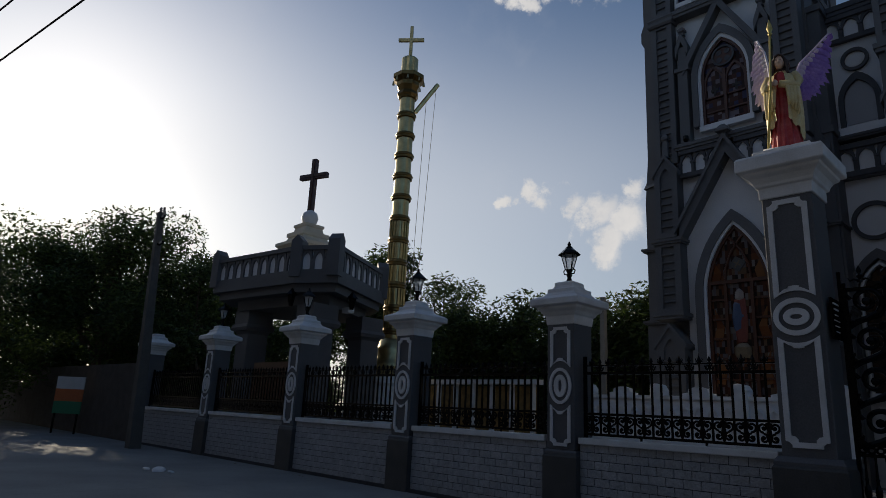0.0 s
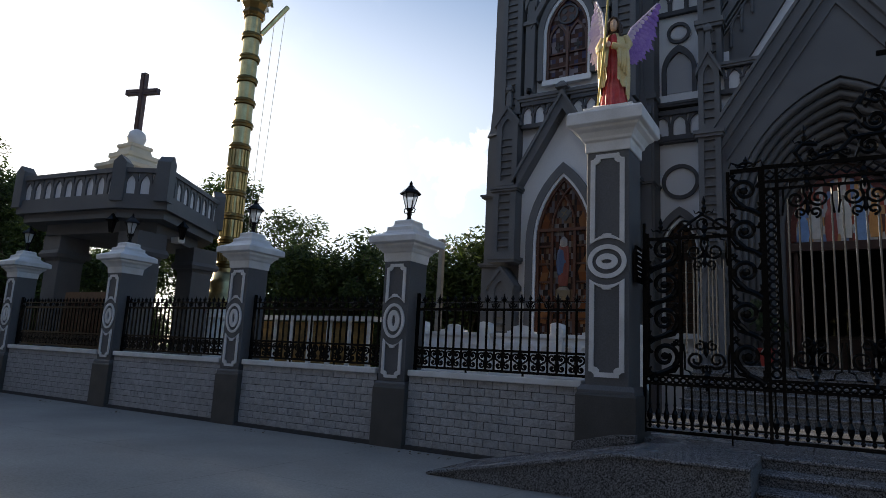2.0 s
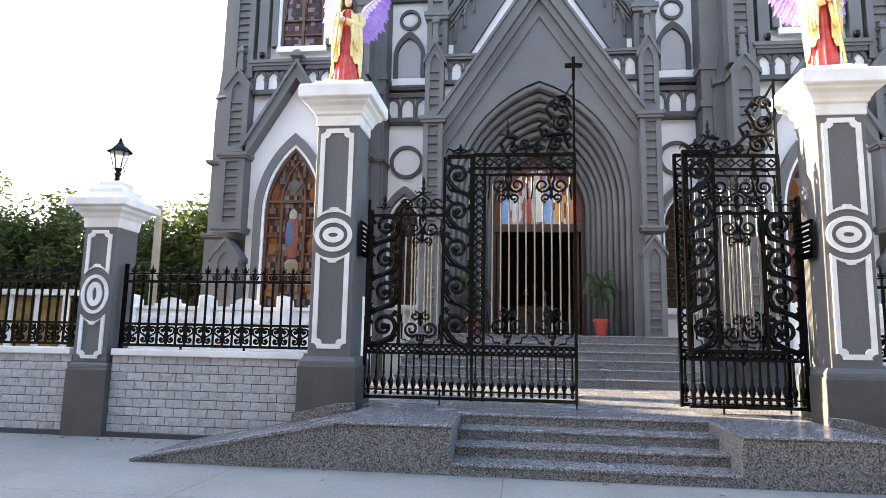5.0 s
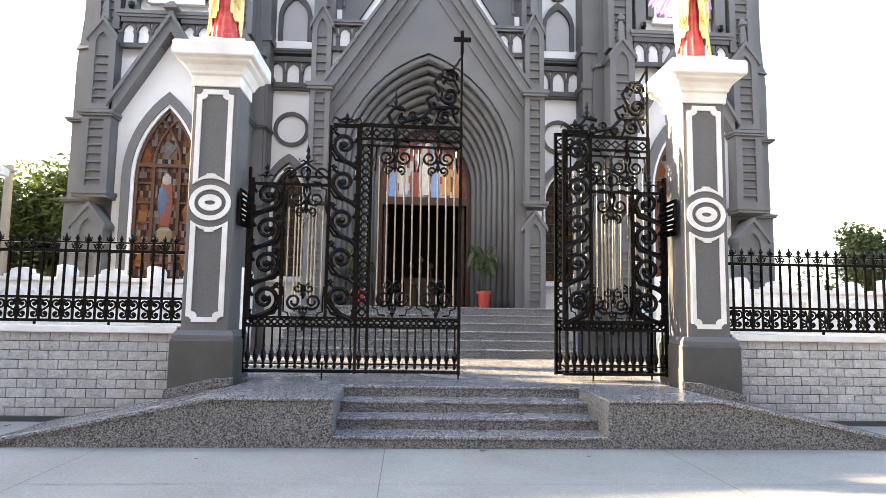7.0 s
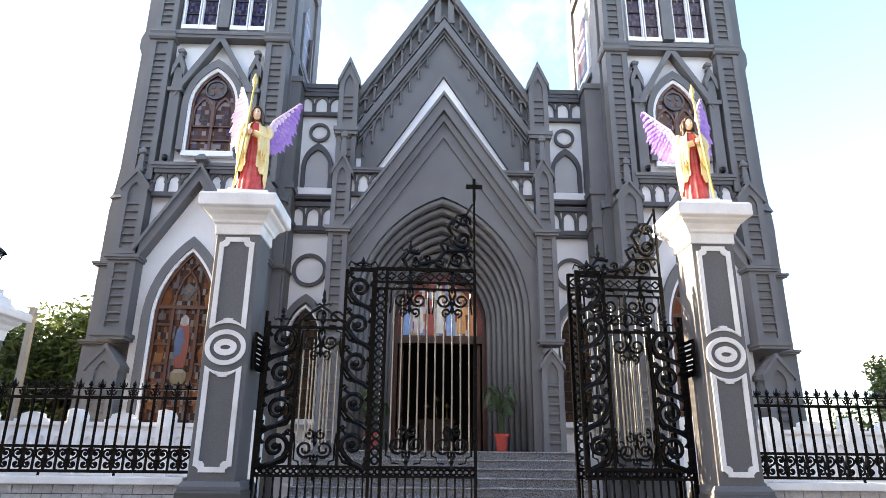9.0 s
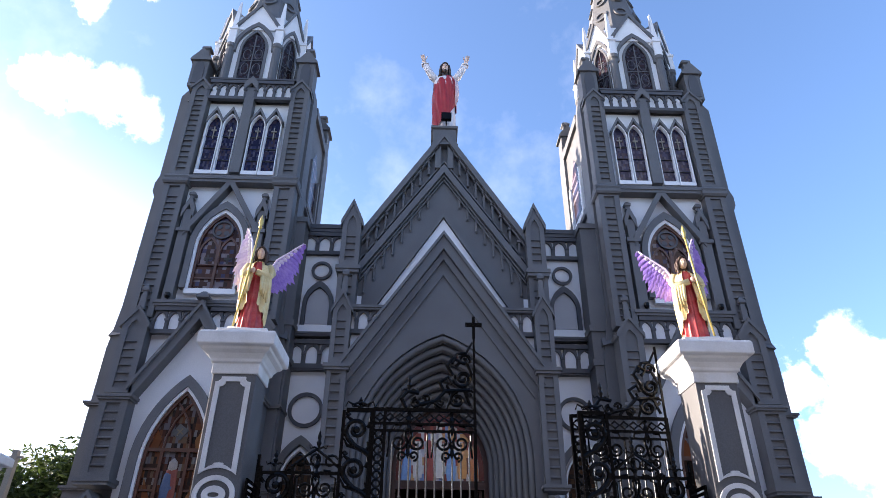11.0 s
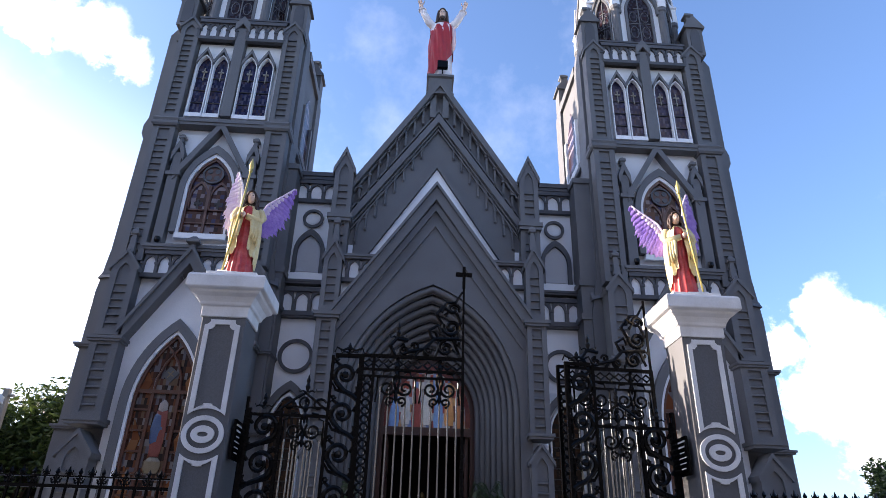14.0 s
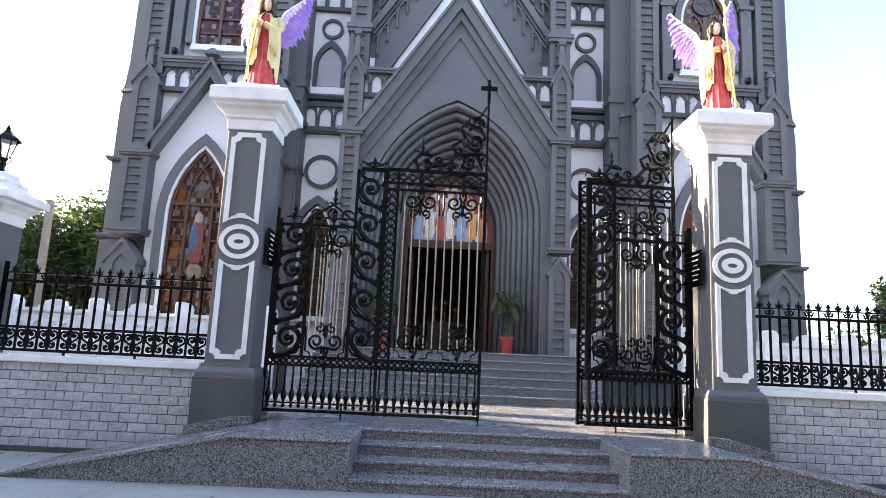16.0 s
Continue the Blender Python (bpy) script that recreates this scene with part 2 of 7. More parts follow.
def stained(name, palette, size=(9.0, 1.0, 9.0), shine=0.3):
    """Coloured glass in rectangular quarries."""
    m = bpy.data.materials.new(name)
    m.use_nodes = True
    n, l = m.node_tree.nodes, m.node_tree.links
    p = n["Principled BSDF"]
    geo = n.new("ShaderNodeNewGeometry")
    mp = n.new("ShaderNodeMapping")
    mp.inputs["Scale"].default_value = size
    l.new(geo.outputs["Position"], mp.inputs["Vector"])
    fl = n.new("ShaderNodeVectorMath")
    fl.operation = "FLOOR"
    l.new(mp.outputs[0], fl.inputs[0])
    wh = n.new("ShaderNodeTexWhiteNoise")
    l.new(fl.outputs[0], wh.inputs["Vector"])
    cr = n.new("ShaderNodeValToRGB")
    cr.color_ramp.interpolation = "CONSTANT"
    while len(cr.color_ramp.elements) < len(palette):
        cr.color_ramp.elements.new(0.5)
    for i, c in enumerate(palette):
        cr.color_ramp.elements[i].position = i / len(palette)
        cr.color_ramp.elements[i].color = (*c, 1)
    l.new(wh.outputs["Value"], cr.inputs[0])
    l.new(cr.outputs[0], p.inputs["Base Color"])
    nz = n.new("ShaderNodeTexNoise")
    nz.inputs["Scale"].default_value = 14
    l.new(geo.outputs["Position"], nz.inputs["Vector"])
    bp = n.new("ShaderNodeBump")
    bp.inputs["Strength"].default_value, bp.inputs["Distance"].default_value = 0.25, 0.01
    l.new(nz.outputs[0], bp.inputs["Height"])
    l.new(bp.outputs[0], p.inputs["Normal"])
    p.inputs["Roughness"].default_value = 0.16
    p.inputs["Specular IOR Level"].default_value = shine
    return m


GLASS_RED = stained("amber_and_brown_stained_glass", [(0.032, 0.015, 0.012), (0.12, 0.045, 0.022), (0.055, 0.022, 0.015), (0.17, 0.155, 0.15), (0.018, 0.013, 0.013), (0.08, 0.03, 0.02), (0.11, 0.098, 0.11), (0.038, 0.02, 0.016), (0.12, 0.075, 0.048)], (15.0, 1.0, 6.5), 0.2)
GLASS_DARK = stained("brown_and_lilac_quarry_glass", [(0.03, 0.014, 0.014), (0.07, 0.028, 0.022), (0.17, 0.14, 0.16), (0.045, 0.018, 0.017), (0.04, 0.04, 0.09), (0.2, 0.17, 0.19), (0.055, 0.024, 0.02), (0.03, 0.016, 0.016)], (9.5, 1.0, 8.0), 0.12)
GLASS_SIDE = stained("dark_amber_leaded_glass", [(0.01, 0.006, 0.005), (0.03, 0.011, 0.006), (0.016, 0.007, 0.006), (0.055, 0.024, 0.01), (0.008, 0.006, 0.006)], (12.0, 1.0, 9.0))
GLASS_NIGHT = stained("very_dark_leaded_glass", [(0.012, 0.008, 0.01), (0.03, 0.012, 0.012), (0.05, 0.045, 0.06), (0.018, 0.01, 0.012), (0.035, 0.03, 0.04)], (17.0, 17.0, 13.0), 0.15)
GLASS_MIXED = stained("bright_mixed_stained_glass", [(0.2, 0.28, 0.5), (0.62, 0.6, 0.58), (0.34, 0.08, 0.06), (0.5, 0.48, 0.52), (0.6, 0.34, 0.16), (0.16, 0.07, 0.06), (0.55, 0.5, 0.48)], (13.0, 1.0, 5.0))
GLASS_BLUE = stained("blue_grey_stained_glass", [(0.012, 0.012, 0.036), (0.03, 0.03, 0.075), (0.07, 0.064, 0.1), (0.016, 0.014, 0.045), (0.045, 0.03, 0.045)], (17.0, 1.0, 10.0), 0.15)


GLASS_ORANGE = stained("orange_glass", [(0.17, 0.058, 0.022), (0.14, 0.045, 0.018), (0.2, 0.085, 0.035)], (5.0, 1.0, 3.0), 0.2)
FIG_BLUE = material("blue_glass_robe", (0.04, 0.075, 0.17), (0.065, 0.1, 0.17), 0.2, scale=4, wear=0.9)
FIG_RED = material("red_glass_robe", (0.2, 0.055, 0.042), (0.16, 0.045, 0.04), 0.2, scale=4)
FIG_PALE = material("pale_glass_veil", (0.3, 0.26, 0.24), (0.24, 0.19, 0.17), 0.2)
FIG_STONE = material("stone_coloured_glass", (0.18, 0.14, 0.09), (0.14, 0.11, 0.07), 0.25)


# ---- geometry helpers ----
class Geo:
    """Gathers faces for one mesh."""

    def __init__(self):
        self.v, self.f, self.m, self.slot = [], [], [], 0

    def add(self, verts, faces):
        k = len(self.v)
        self.v += [tuple(p) for p in verts]
        self.f += [tuple(k + i for i in face) for face in faces]
        self.m += [self.slot] * len(faces)
        return self

    def box(self, x0, x1, y0, y1, z0, z1):
        p = [(x, y, z) for x in (x0, x1) for y in (y0, y1) for z in (z0, z1)]
        return self.add(p, [(0, 1, 3, 2), (4, 6, 7, 5), (0, 4, 5, 1), (2, 3, 7, 6), (0, 2, 6, 4), (1, 5, 7, 3)])

    def prism(self, poly, y0, y1):
        """A polygon of (x, z), drawn out from y0 to y1."""
        n = len(poly)
        p = [(x, y0, z) for x, z in poly] + [(x, y1, z) for x, z in poly]
        return self.add(p, [tuple(range(n)), tuple(range(2 * n - 1, n - 1, -1))] + [(i, i + n, (i + 1) % n + n, (i + 1) % n) for i in range(n)])

    def band(self, outer, inner, y0, y1, closed=False):
        """The strip between two lines of (x, z) with as many points, drawn out from y0 to y1."""
        n = len(outer)
        p = [(x, y, z) for y in (y0, y1) for line in (outer, inner) for x, z in line]
        o0, i0, o1, i1 = 0, n, 2 * n, 3 * n
        f = []
        for k in range(n if closed else n - 1):
            j = (k + 1) % n
            f += [(o0 + k, o0 + j, i0 + j, i0 + k), (o1 + k, i1 + k, i1 + j, o1 + j), (o0 + k, o1 + k, o1 + j, o0 + j), (i0 + k, i0 + j, i1 + j, i1 + k)]
        if not closed:
            f += [(o0, i0, i1, o1), (o0 + n - 1, o1 + n - 1, i1 + n - 1, i0 + n - 1)]
        return self.add(p, f)

    def lathe(self, profile, x=0, y=0, z=0, n=16, flat=1.0):
        """(radius, height) turned round an upright axis; flat squeezes y."""
        k = len(profile)
        p = [(x + r * math.cos(2 * math.pi * i / n + math.pi / n), y + flat * r * math.sin(2 * math.pi * i / n + math.pi / n), z + h) for i in range(n) for r, h in profile]
        f = [(i * k + j, ((i + 1) % n) * k + j, ((i + 1) % n) * k + j + 1, i * k + j + 1) for i in range(n) for j in range(k - 1)]
        f += [tuple(i * k for i in range(n - 1, -1, -1)), tuple(i * k + k - 1 for i in range(n))]
        return self.add(p, f)

    def draped(self, profile, x=0, y=0, z=0, n=48, flat=0.8, amp=0.06, k=9, a0=0.0, a1=2 * math.pi, phase=0.0):
        """A turned cloth with upright folds that deepen downward; open when it spans less than a full turn."""
        rows, top, low = len(profile), profile[-1][1], profile[0][1]
        whole = a1 - a0 > 6.28
        cols = n if whole else n + 1
        p = []
        for i in range(cols):
            a = a0 + (a1 - a0) * i / n
            for r, h in profile:
                deep = amp * (1 - 0.75 * (h - low) / max(0.01, top - low))
                rr = r * (1 + deep * math.cos(k * a + phase + 2.0 * h) + 0.4 * deep * math.cos((2 * k + 1) * a + 1.3))
                p.append((x + rr * math.cos(a), y + flat * rr * math.sin(a), z + h))
        f = []
        for i in range(n if whole else n):
            j = (i + 1) % cols
            f += [(i * rows + t, j * rows + t, j * rows + t + 1, i * rows + t + 1) for t in range(rows - 1)]
        return self.add(p, f)

    def square(self, profile, x=0, y=0, z=0, deep=1.0):
        """(half width, height) steps of a square block."""
        k = len(profile)
        p = [(x + sx * r, y + sy * r * deep, z + h) for sx, sy in ((-1, -1), (1, -1), (1, 1), (-1, 1)) for r, h in profile]
        f = [(i * k + j, ((i + 1) % 4) * k + j, ((i + 1) % 4) * k + j + 1, i * k + j + 1) for i in range(4) for j in range(k - 1)]
        f += [(3 * k, 2 * k, k, 0), (k - 1, 2 * k - 1, 3 * k - 1, 4 * k - 1)]
        return self.add(p, f)

    def tube(self, path, r, n=6, taper=None, closed=False):
        path = [Vector(q) for q in path]
        m = len(path)
        rings = []
        for i, q in enumerate(path):
            a = path[(i - 1) % m] if closed or i else q
            b = path[(i + 1) % m] if closed or i < m - 1 else q
            d = (b - a).normalized()
            s = d.cross(Vector((0, 1, 0)))
            if s.length < 0.1:
                s = d.cross(Vector((1, 0, 0)))
            s.normalize()
            u = s.cross(d)
            rr = r if taper is None else r + (taper - r) * i / max(1, m - 1)
            rings.append([q + rr * (math.cos(2 * math.pi * k / n) * s + math.sin(2 * math.pi * k / n) * u) for k in range(n)])
        f = []
        for i in range(m if closed else m - 1):
            j = (i + 1) % m
            f += [(i * n + k, i * n + (k + 1) % n, j * n + (k + 1) % n, j * n + k) for k in range(n)]
        if not closed:
            f += [tuple(range(n - 1, -1, -1)), tuple(range((m - 1) * n, m * n))]
        return self.add([q for ring in rings for q in ring], f)

    def mesh(self, name, mat, smooth=False):
        me = bpy.data.meshes.new(name)
        me.from_pydata(self.v, [], self.f)
        for m in (mat if isinstance(mat, (list, tuple)) else [mat]):
            me.materials.append(m)
        if any(self.m):
            me.polygons.foreach_set("material_index", self.m)
        bm = bmesh.new()
        bm.from_mesh(me)
        bmesh.ops.recalc_face_normals(bm, faces=bm.faces)
        bm.to_mesh(me)
        bm.free()
        if smooth:
            me.shade_smooth()
        return me


def part(name, geo, mat, parent=None, label="", smooth=False):
    ob = new(name, geo.mesh(name, mat, smooth))
    ob.parent = parent
    if label:
        tagged(ob, label)
    return ob


def thing(name, label, category, group="", kind="", at=None):
    ob = new(name)
    if at is not None:
        ob.matrix_basis = at
    return tagged(ob, label, category, group, kind)


def piece(name, me, parent, m):
    ob = new(name, me)
    ob.parent = parent
    ob.matrix_basis = m
    return ob


def soften(ob, width=0.012):
    mod = ob.modifiers.new("bevel", "BEVEL")
    mod.width, mod.segments, mod.limit_method = width, 2, "ANGLE"
    return ob


def arch(cx, w, z0, zs, za, n=9):
    """A pointed arch: up the left side, over the apex, down the right."""
    h, half = za - zs, w / 2
    r = (h * h + half * half) / w
    top = math.asin(min(1, h / r))
    left = [(cx - (r * math.cos(top * i / n) - (r - half)), zs + r * math.sin(top * i / n)) for i in range(n + 1)]
    left[-1] = (cx, za)
    return [(cx - half, z0)] + left + [(2 * cx - x, z) for x, z in left[-2::-1]] + [(cx + half, z0)]


def ring(cx, cz, r, n=28):
    return [(cx + r * math.cos(2 * math.pi * i / n), cz + r * math.sin(2 * math.pi * i / n)) for i in range(n)]


def oval(cx, cz, a, b, n=32):
    return [(cx + a * math.cos(2 * math.pi * i / n), cz + b * math.sin(2 * math.pi * i / n)) for i in range(n)]


def chevron(cx, za, half, zb, t):
    """Two slanting bands that meet at the apex: outer and inner lines, t measured upright."""
    return [(cx - half, zb), (cx, za), (cx + half, zb)], [(cx - half, zb - t), (cx, za - t), (cx + half, zb - t)]

# ---- ground, platform, steps ----
G0 = 0.03
YARD = 0.53
g = Geo().add([(-900, -900, G0), (900, -900, G0), (900, 0.3, G0), (-900, 0.3, G0)], [(0, 1, 2, 3)])
g.add([(-900, 0.3, G0 - 0.01), (900, 0.3, G0 - 0.01), (900, 900, G0 - 0.01), (-900, 900, G0 - 0.01)], [(0, 1, 2, 3)])
road = part("road", g, CONCRETE)
tagged(road, "pale grey worn concrete street with expansion joints", "road", kind="structure")
g = Geo()
for xj in (-23.2, -20.4, -17.6, -14.8, -12.0, -9.3, -6.5, -3.68, -0.89, 1.98, 4.8, 7.6):
    g.add([(xj, -12, G0 + 0.004), (xj + 0.008, -12, G0 + 0.004), (xj + 0.008, -0.1, G0 + 0.004), (xj, -0.1, G0 + 0.004)], [(0, 1, 2, 3)])
g.add([(-40, -2.75, G0 + 0.005), (20, -2.75, G0 + 0.005), (20, -2.743, G0 + 0.005), (-40, -2.743, G0 + 0.005)], [(0, 1, 2, 3)])
part("expansion_joint", g, material("grey_joint_filler", (0.1, 0.1, 0.097), (0.15, 0.15, 0.145), 0.9, scale=6, wear=1.0), road, "dark narrow joint lines in the concrete")
g = Geo()
rng = random.Random(5)
for xs, ys in [(-5.9, -0.15), (-6.9, -0.12), (-5.2, -0.2), (-4.5, -0.3), (-9.0, -0.2), (-12.8, -0.35), (-15.5, -0.3)]:
    for _ in range(7):
        a, b, r = xs + rng.uniform(-0.25, 0.25), ys + rng.uniform(-0.12, 0.1), rng.uniform(0.006, 0.022)
        g.lathe([(r, 0), (r * 0.8, r * 0.5), (r * 0.2, r * 0.7)], a, b, G0, 6)
litter = part("litter", g, SOIL)
tagged(litter, "small scattered leaves and grit along the wall foot", "litter", kind="stuff")

yard = part("yard_floor", Geo().box(-30, 14, 0.35, 40, -0.3, 0.35), SOIL)
tagged(yard, "bare earth and paving of the church yard", "ground", kind="structure")
court = thing("forecourt_paving", "pale polished granite paving between gate and church steps", "paving", kind="structure")
tile_me = Geo().square([(0.296, 0), (0.296, 0.05), (0.293, 0.054)]).mesh("paving_tile", GRANITE_TOP)
part("bed", Geo().box(-4.6, 4.4, 0.3, 5.2, 0.3, 0.478), MORTAR_AND_SHADE, court)
for i in range(15):
    for j in range(8):
        piece("paving_tile", tile_me, court, pose(-4.25 + 0.6 * i, 0.68 + 0.6 * j, YARD - 0.054))

plat = thing("entrance_platform", "speckled grey granite platform with steps and side ramps", "platform", kind="structure")
FRONT, PX, NX = -1.38, 2.65, 1.42
for s in (-1, 1):
    x0, x1 = (-PX, -NX) if s < 0 else (NX, PX)
    soften(part("platform_block", Geo().box(x0, x1, FRONT, 0.38, -0.1, YARD - 0.03), GRANITE, plat))
    soften(part("platform_slab", Geo().box(x0, x1, FRONT - 0.03, 0.42, YARD - 0.03, YARD), GRANITE_TOP, plat, "polished granite slab with a thin nosing"), 0.008)
    foot = 4.9
    tri = [(s * PX, -0.1), (s * foot, -0.1), (s * foot, G0 + 0.012), (s * PX, YARD - 0.03)]
    part("ramp", Geo().prism(tri, FRONT, -0.02), GRANITE, plat, "wedge-shaped granite side ramp")
    # thin dark sheet that paints the shade between the ribs
    bed = [(s * PX, YARD - 0.05), (s * foot, G0), (s * foot, G0 + 0.016), (s * PX, YARD - 0.025)]
    part("ramp_groove_shade", Geo().prism(bed, -1.13, -0.03), MORTAR_AND_SHADE, plat, "dark sheet as groove shade between the ribs")
    for k in range(9):
        y0 = -1.06 + 0.115 * k
        rib = [(s * PX, YARD - 0.036), (s * foot, G0 + 0.006), (s * foot, G0 + 0.036), (s * PX, YARD - 0.004)]
        part("ramp_ridge", Geo().prism(rib, y0, y0 + 0.068), GRANITE_TOP, plat, "anti-slip rib up the ramp")
    rim = [(s * PX, YARD - 0.034), (s * foot, G0 + 0.008), (s * foot, G0 + 0.034), (s * PX, YARD - 0.002)]
    part("ramp_nosing", Geo().prism(rim, FRONT - 0.03, -1.12), GRANITE_TOP, plat, "smooth granite border of the ramp")
    kerb = Geo().prism([(s * 2.78, YARD), (s * 2.78, YARD + 0.06), (s * 3.05, YARD + 0.04), (s * 3.57, YARD - 0.09), (s * 3.57, YARD - 0.2), (s * 2.78, YARD - 0.02)], -0.14, -0.03)
    part("ramp_kerb", kerb, GRANITE, plat, "low granite skirting along the pillar foot")
part("core", Geo().box(-NX, NX, -0.2, 0.38, -0.1, YARD - 0.03), GRANITE, plat)
RISE = (YARD - G0) / 4
for i in range(4):
    y0 = FRONT + 0.38 * i
    zt = G0 + RISE * (i + 1)
    y1 = 0.36 if i == 3 else -0.2
    soften(part("step", Geo().box(-NX + 0.002, NX - 0.002, y0, y1, -0.08, zt - 0.035), GRANITE, plat), 0.006)
    soften(part("tread", Geo().box(-NX + 0.002, NX - 0.002, y0 - 0.02, y1, zt - 0.034, zt), GRANITE_TOP, plat, "polished granite tread with nosing"), 0.008)


# ---- pillars ----
def panel_trim(w, z0, z1, y, t, parent, emb, cut, core, slot):
    """Raised white frame with notched corners, broken round an oval emblem at the middle."""
    zm, a, b = emb
    for lo, hi, up in ((z0, zm - b * 1.18, False), (zm + b * 1.18, z1, True)):
        h = w / 2
        c = cut
        k = 8
        wide, tall = a * 1.34, b * 1.38
        sgn = 1 if up else -1
        curve = [(h - 2 * h * i / k, zm + sgn * tall * math.sqrt(1 - ((h - 2 * h * i / k) / wide) ** 2)) for i in range(k + 1)]
        far = hi if up else lo
        cc = -sgn * c
        outer = curve + [(-h, far + cc), (-h + c * 0.55, far + cc * 0.9), (-h + c, far + cc * 0.45), (-h + c, far), (h - c, far), (h - c, far + cc * 0.45), (h - c * 0.55, far + cc * 0.9), (h, far + cc)]
        inner = []
        for x, z in outer:
            inner.append((x - math.copysign(t, x) if abs(x) > t else x, z))
        inner = [(x, z + sgn * t if i <= k else z - sgn * t) for i, (x, z) in enumerate(inner)]
        part("panel_frame", Geo().band(outer, inner, y - 0.022, y + 0.01, True), WHITE_CAP, parent, "raised white frame with notched corners")
    e = Geo().band(oval(0, zm, a, b), oval(0, zm, a - t * 0.95, b - t * 0.95), y - 0.024, y + 0.01, True)
    e.band(oval(0, zm, a * core[0], b * core[1]), oval(0, zm, a * slot[0], b * slot[1]), y - 0.024, y + 0.01, True)
    part("emblem_ring", e, WHITE_CAP, parent, "concentric white oval rings")


def cap_profile(h, over):
    return [(h + over * 0.06, 0), (h + over * 0.06, 0.2), (h + over * 0.2, 0.215), (h + over * 0.24, 0.27), (h + over * 0.42, 0.36), (h + over * 0.66, 0.41), (h + over * 0.7, 0.43), (h + over * 0.7, 0.46), (h + over * 0.96, 0.475), (h + over, 0.5), (h + over, 0.7), (h + over - 0.02, 0.75)]


def gate_pillar(x):
    p = thing("gate_pillar", "tall grey gate pillar with white trim and wide white cap, an angel standing on it", "pillar", "gate pillars", at=pose(x, 0, 0))
    soften(part("plinth", Geo().square([(0.39, 0), (0.39, 1.02), (0.375, 1.05)], 0, 0.37, 0), GREY_BASE, p, "darker grey plinth"))
    part("plinth_moulding", Geo().square([(0.37, 1.05), (0.37, 1.09), (0.345, 1.13), (0.33, 1.15)], 0, 0.37, 0), GREY, p)
    soften(part("shaft", Geo().square([(0.285, 1.13), (0.285, 4.3)], 0, 0.33, 0), GREY, p))
    panel_trim(0.455, 1.25, 4.2, 0.045, 0.062, p, (2.74, 0.255, 0.225), 0.07, (0.56, 0.46), (0.26, 0.13))
    soften(part("cap", Geo().square([(r, z * 0.72) for r, z in cap_profile(0.295, 0.215)], 0, 0.33, 4.24), WHITE_CAP, p, "stepped white moulded cap"), 0.015)
    soften(part("cap_block", Geo().square([(0.34, 0), (0.34, 0.1)], 0, 0.33, 4.779), WHITE_CAP, p))
    return p


def fence_pillar(x, lamp=True):
    p = thing("fence_pillar", "grey fence pillar with white oval trim and stepped white cap", "pillar", "fence pillars", at=pose(x, 0.05, 0))
    soften(part("plinth", Geo().square([(0.3, 0), (0.3, 0.9), (0.285, 0.93)], 0, 0.3, 0), GREY_BASE, p, "darker grey plinth"))
    part("plinth_moulding", Geo().square([(0.285, 0.93), (0.285, 0.97), (0.26, 1.0)], 0, 0.3, 0), GREY, p)
    soften(part("shaft", Geo().square([(0.245, 1.0), (0.245, 2.9)], 0, 0.29, 0), GREY, p))
    panel_trim(0.36, 1.05, 2.82, 0.045, 0.048, p, (1.925, 0.2, 0.27), 0.06, (0.55, 0.62), (0.17, 0.34))
    prof = [(0.255, -0.02), (0.27, 0.12), (0.29, 0.13), (0.32, 0.18), (0.37, 0.22), (0.37, 0.26), (0.45, 0.27), (0.45, 0.37), (0.4, 0.4), (0.3, 0.44), (0.25, 0.49), (0.25, 0.55), (0.19, 0.57), (0.17, 0.61), (0.17, 0.66), (0.14, 0.68)]
    soften(part("cap", Geo().square(prof, 0, 0.29, 2.88), WHITE_CAP, p, "stepped white moulded cap"), 0.012)
    return p


gate_pillar(-3.185)
gate_pillar(3.2)
PILLARS = [-6.55, -10.15, -14.05, -18.4, -23.0]
for x in PILLARS:
    fence_pillar(x)

LAMP_GLASS = bpy.data.materials.new("lantern_glass")
LAMP_GLASS.use_nodes = True
lp = LAMP_GLASS.node_tree.nodes["Principled BSDF"]
lp.inputs["Base Color"].default_value, lp.inputs["Roughness"].default_value = (0.9, 0.92, 0.95, 1), 0.15
lp.inputs["Transmission Weight"].default_value, lp.inputs["Alpha"].default_value = 0.0, 0.4


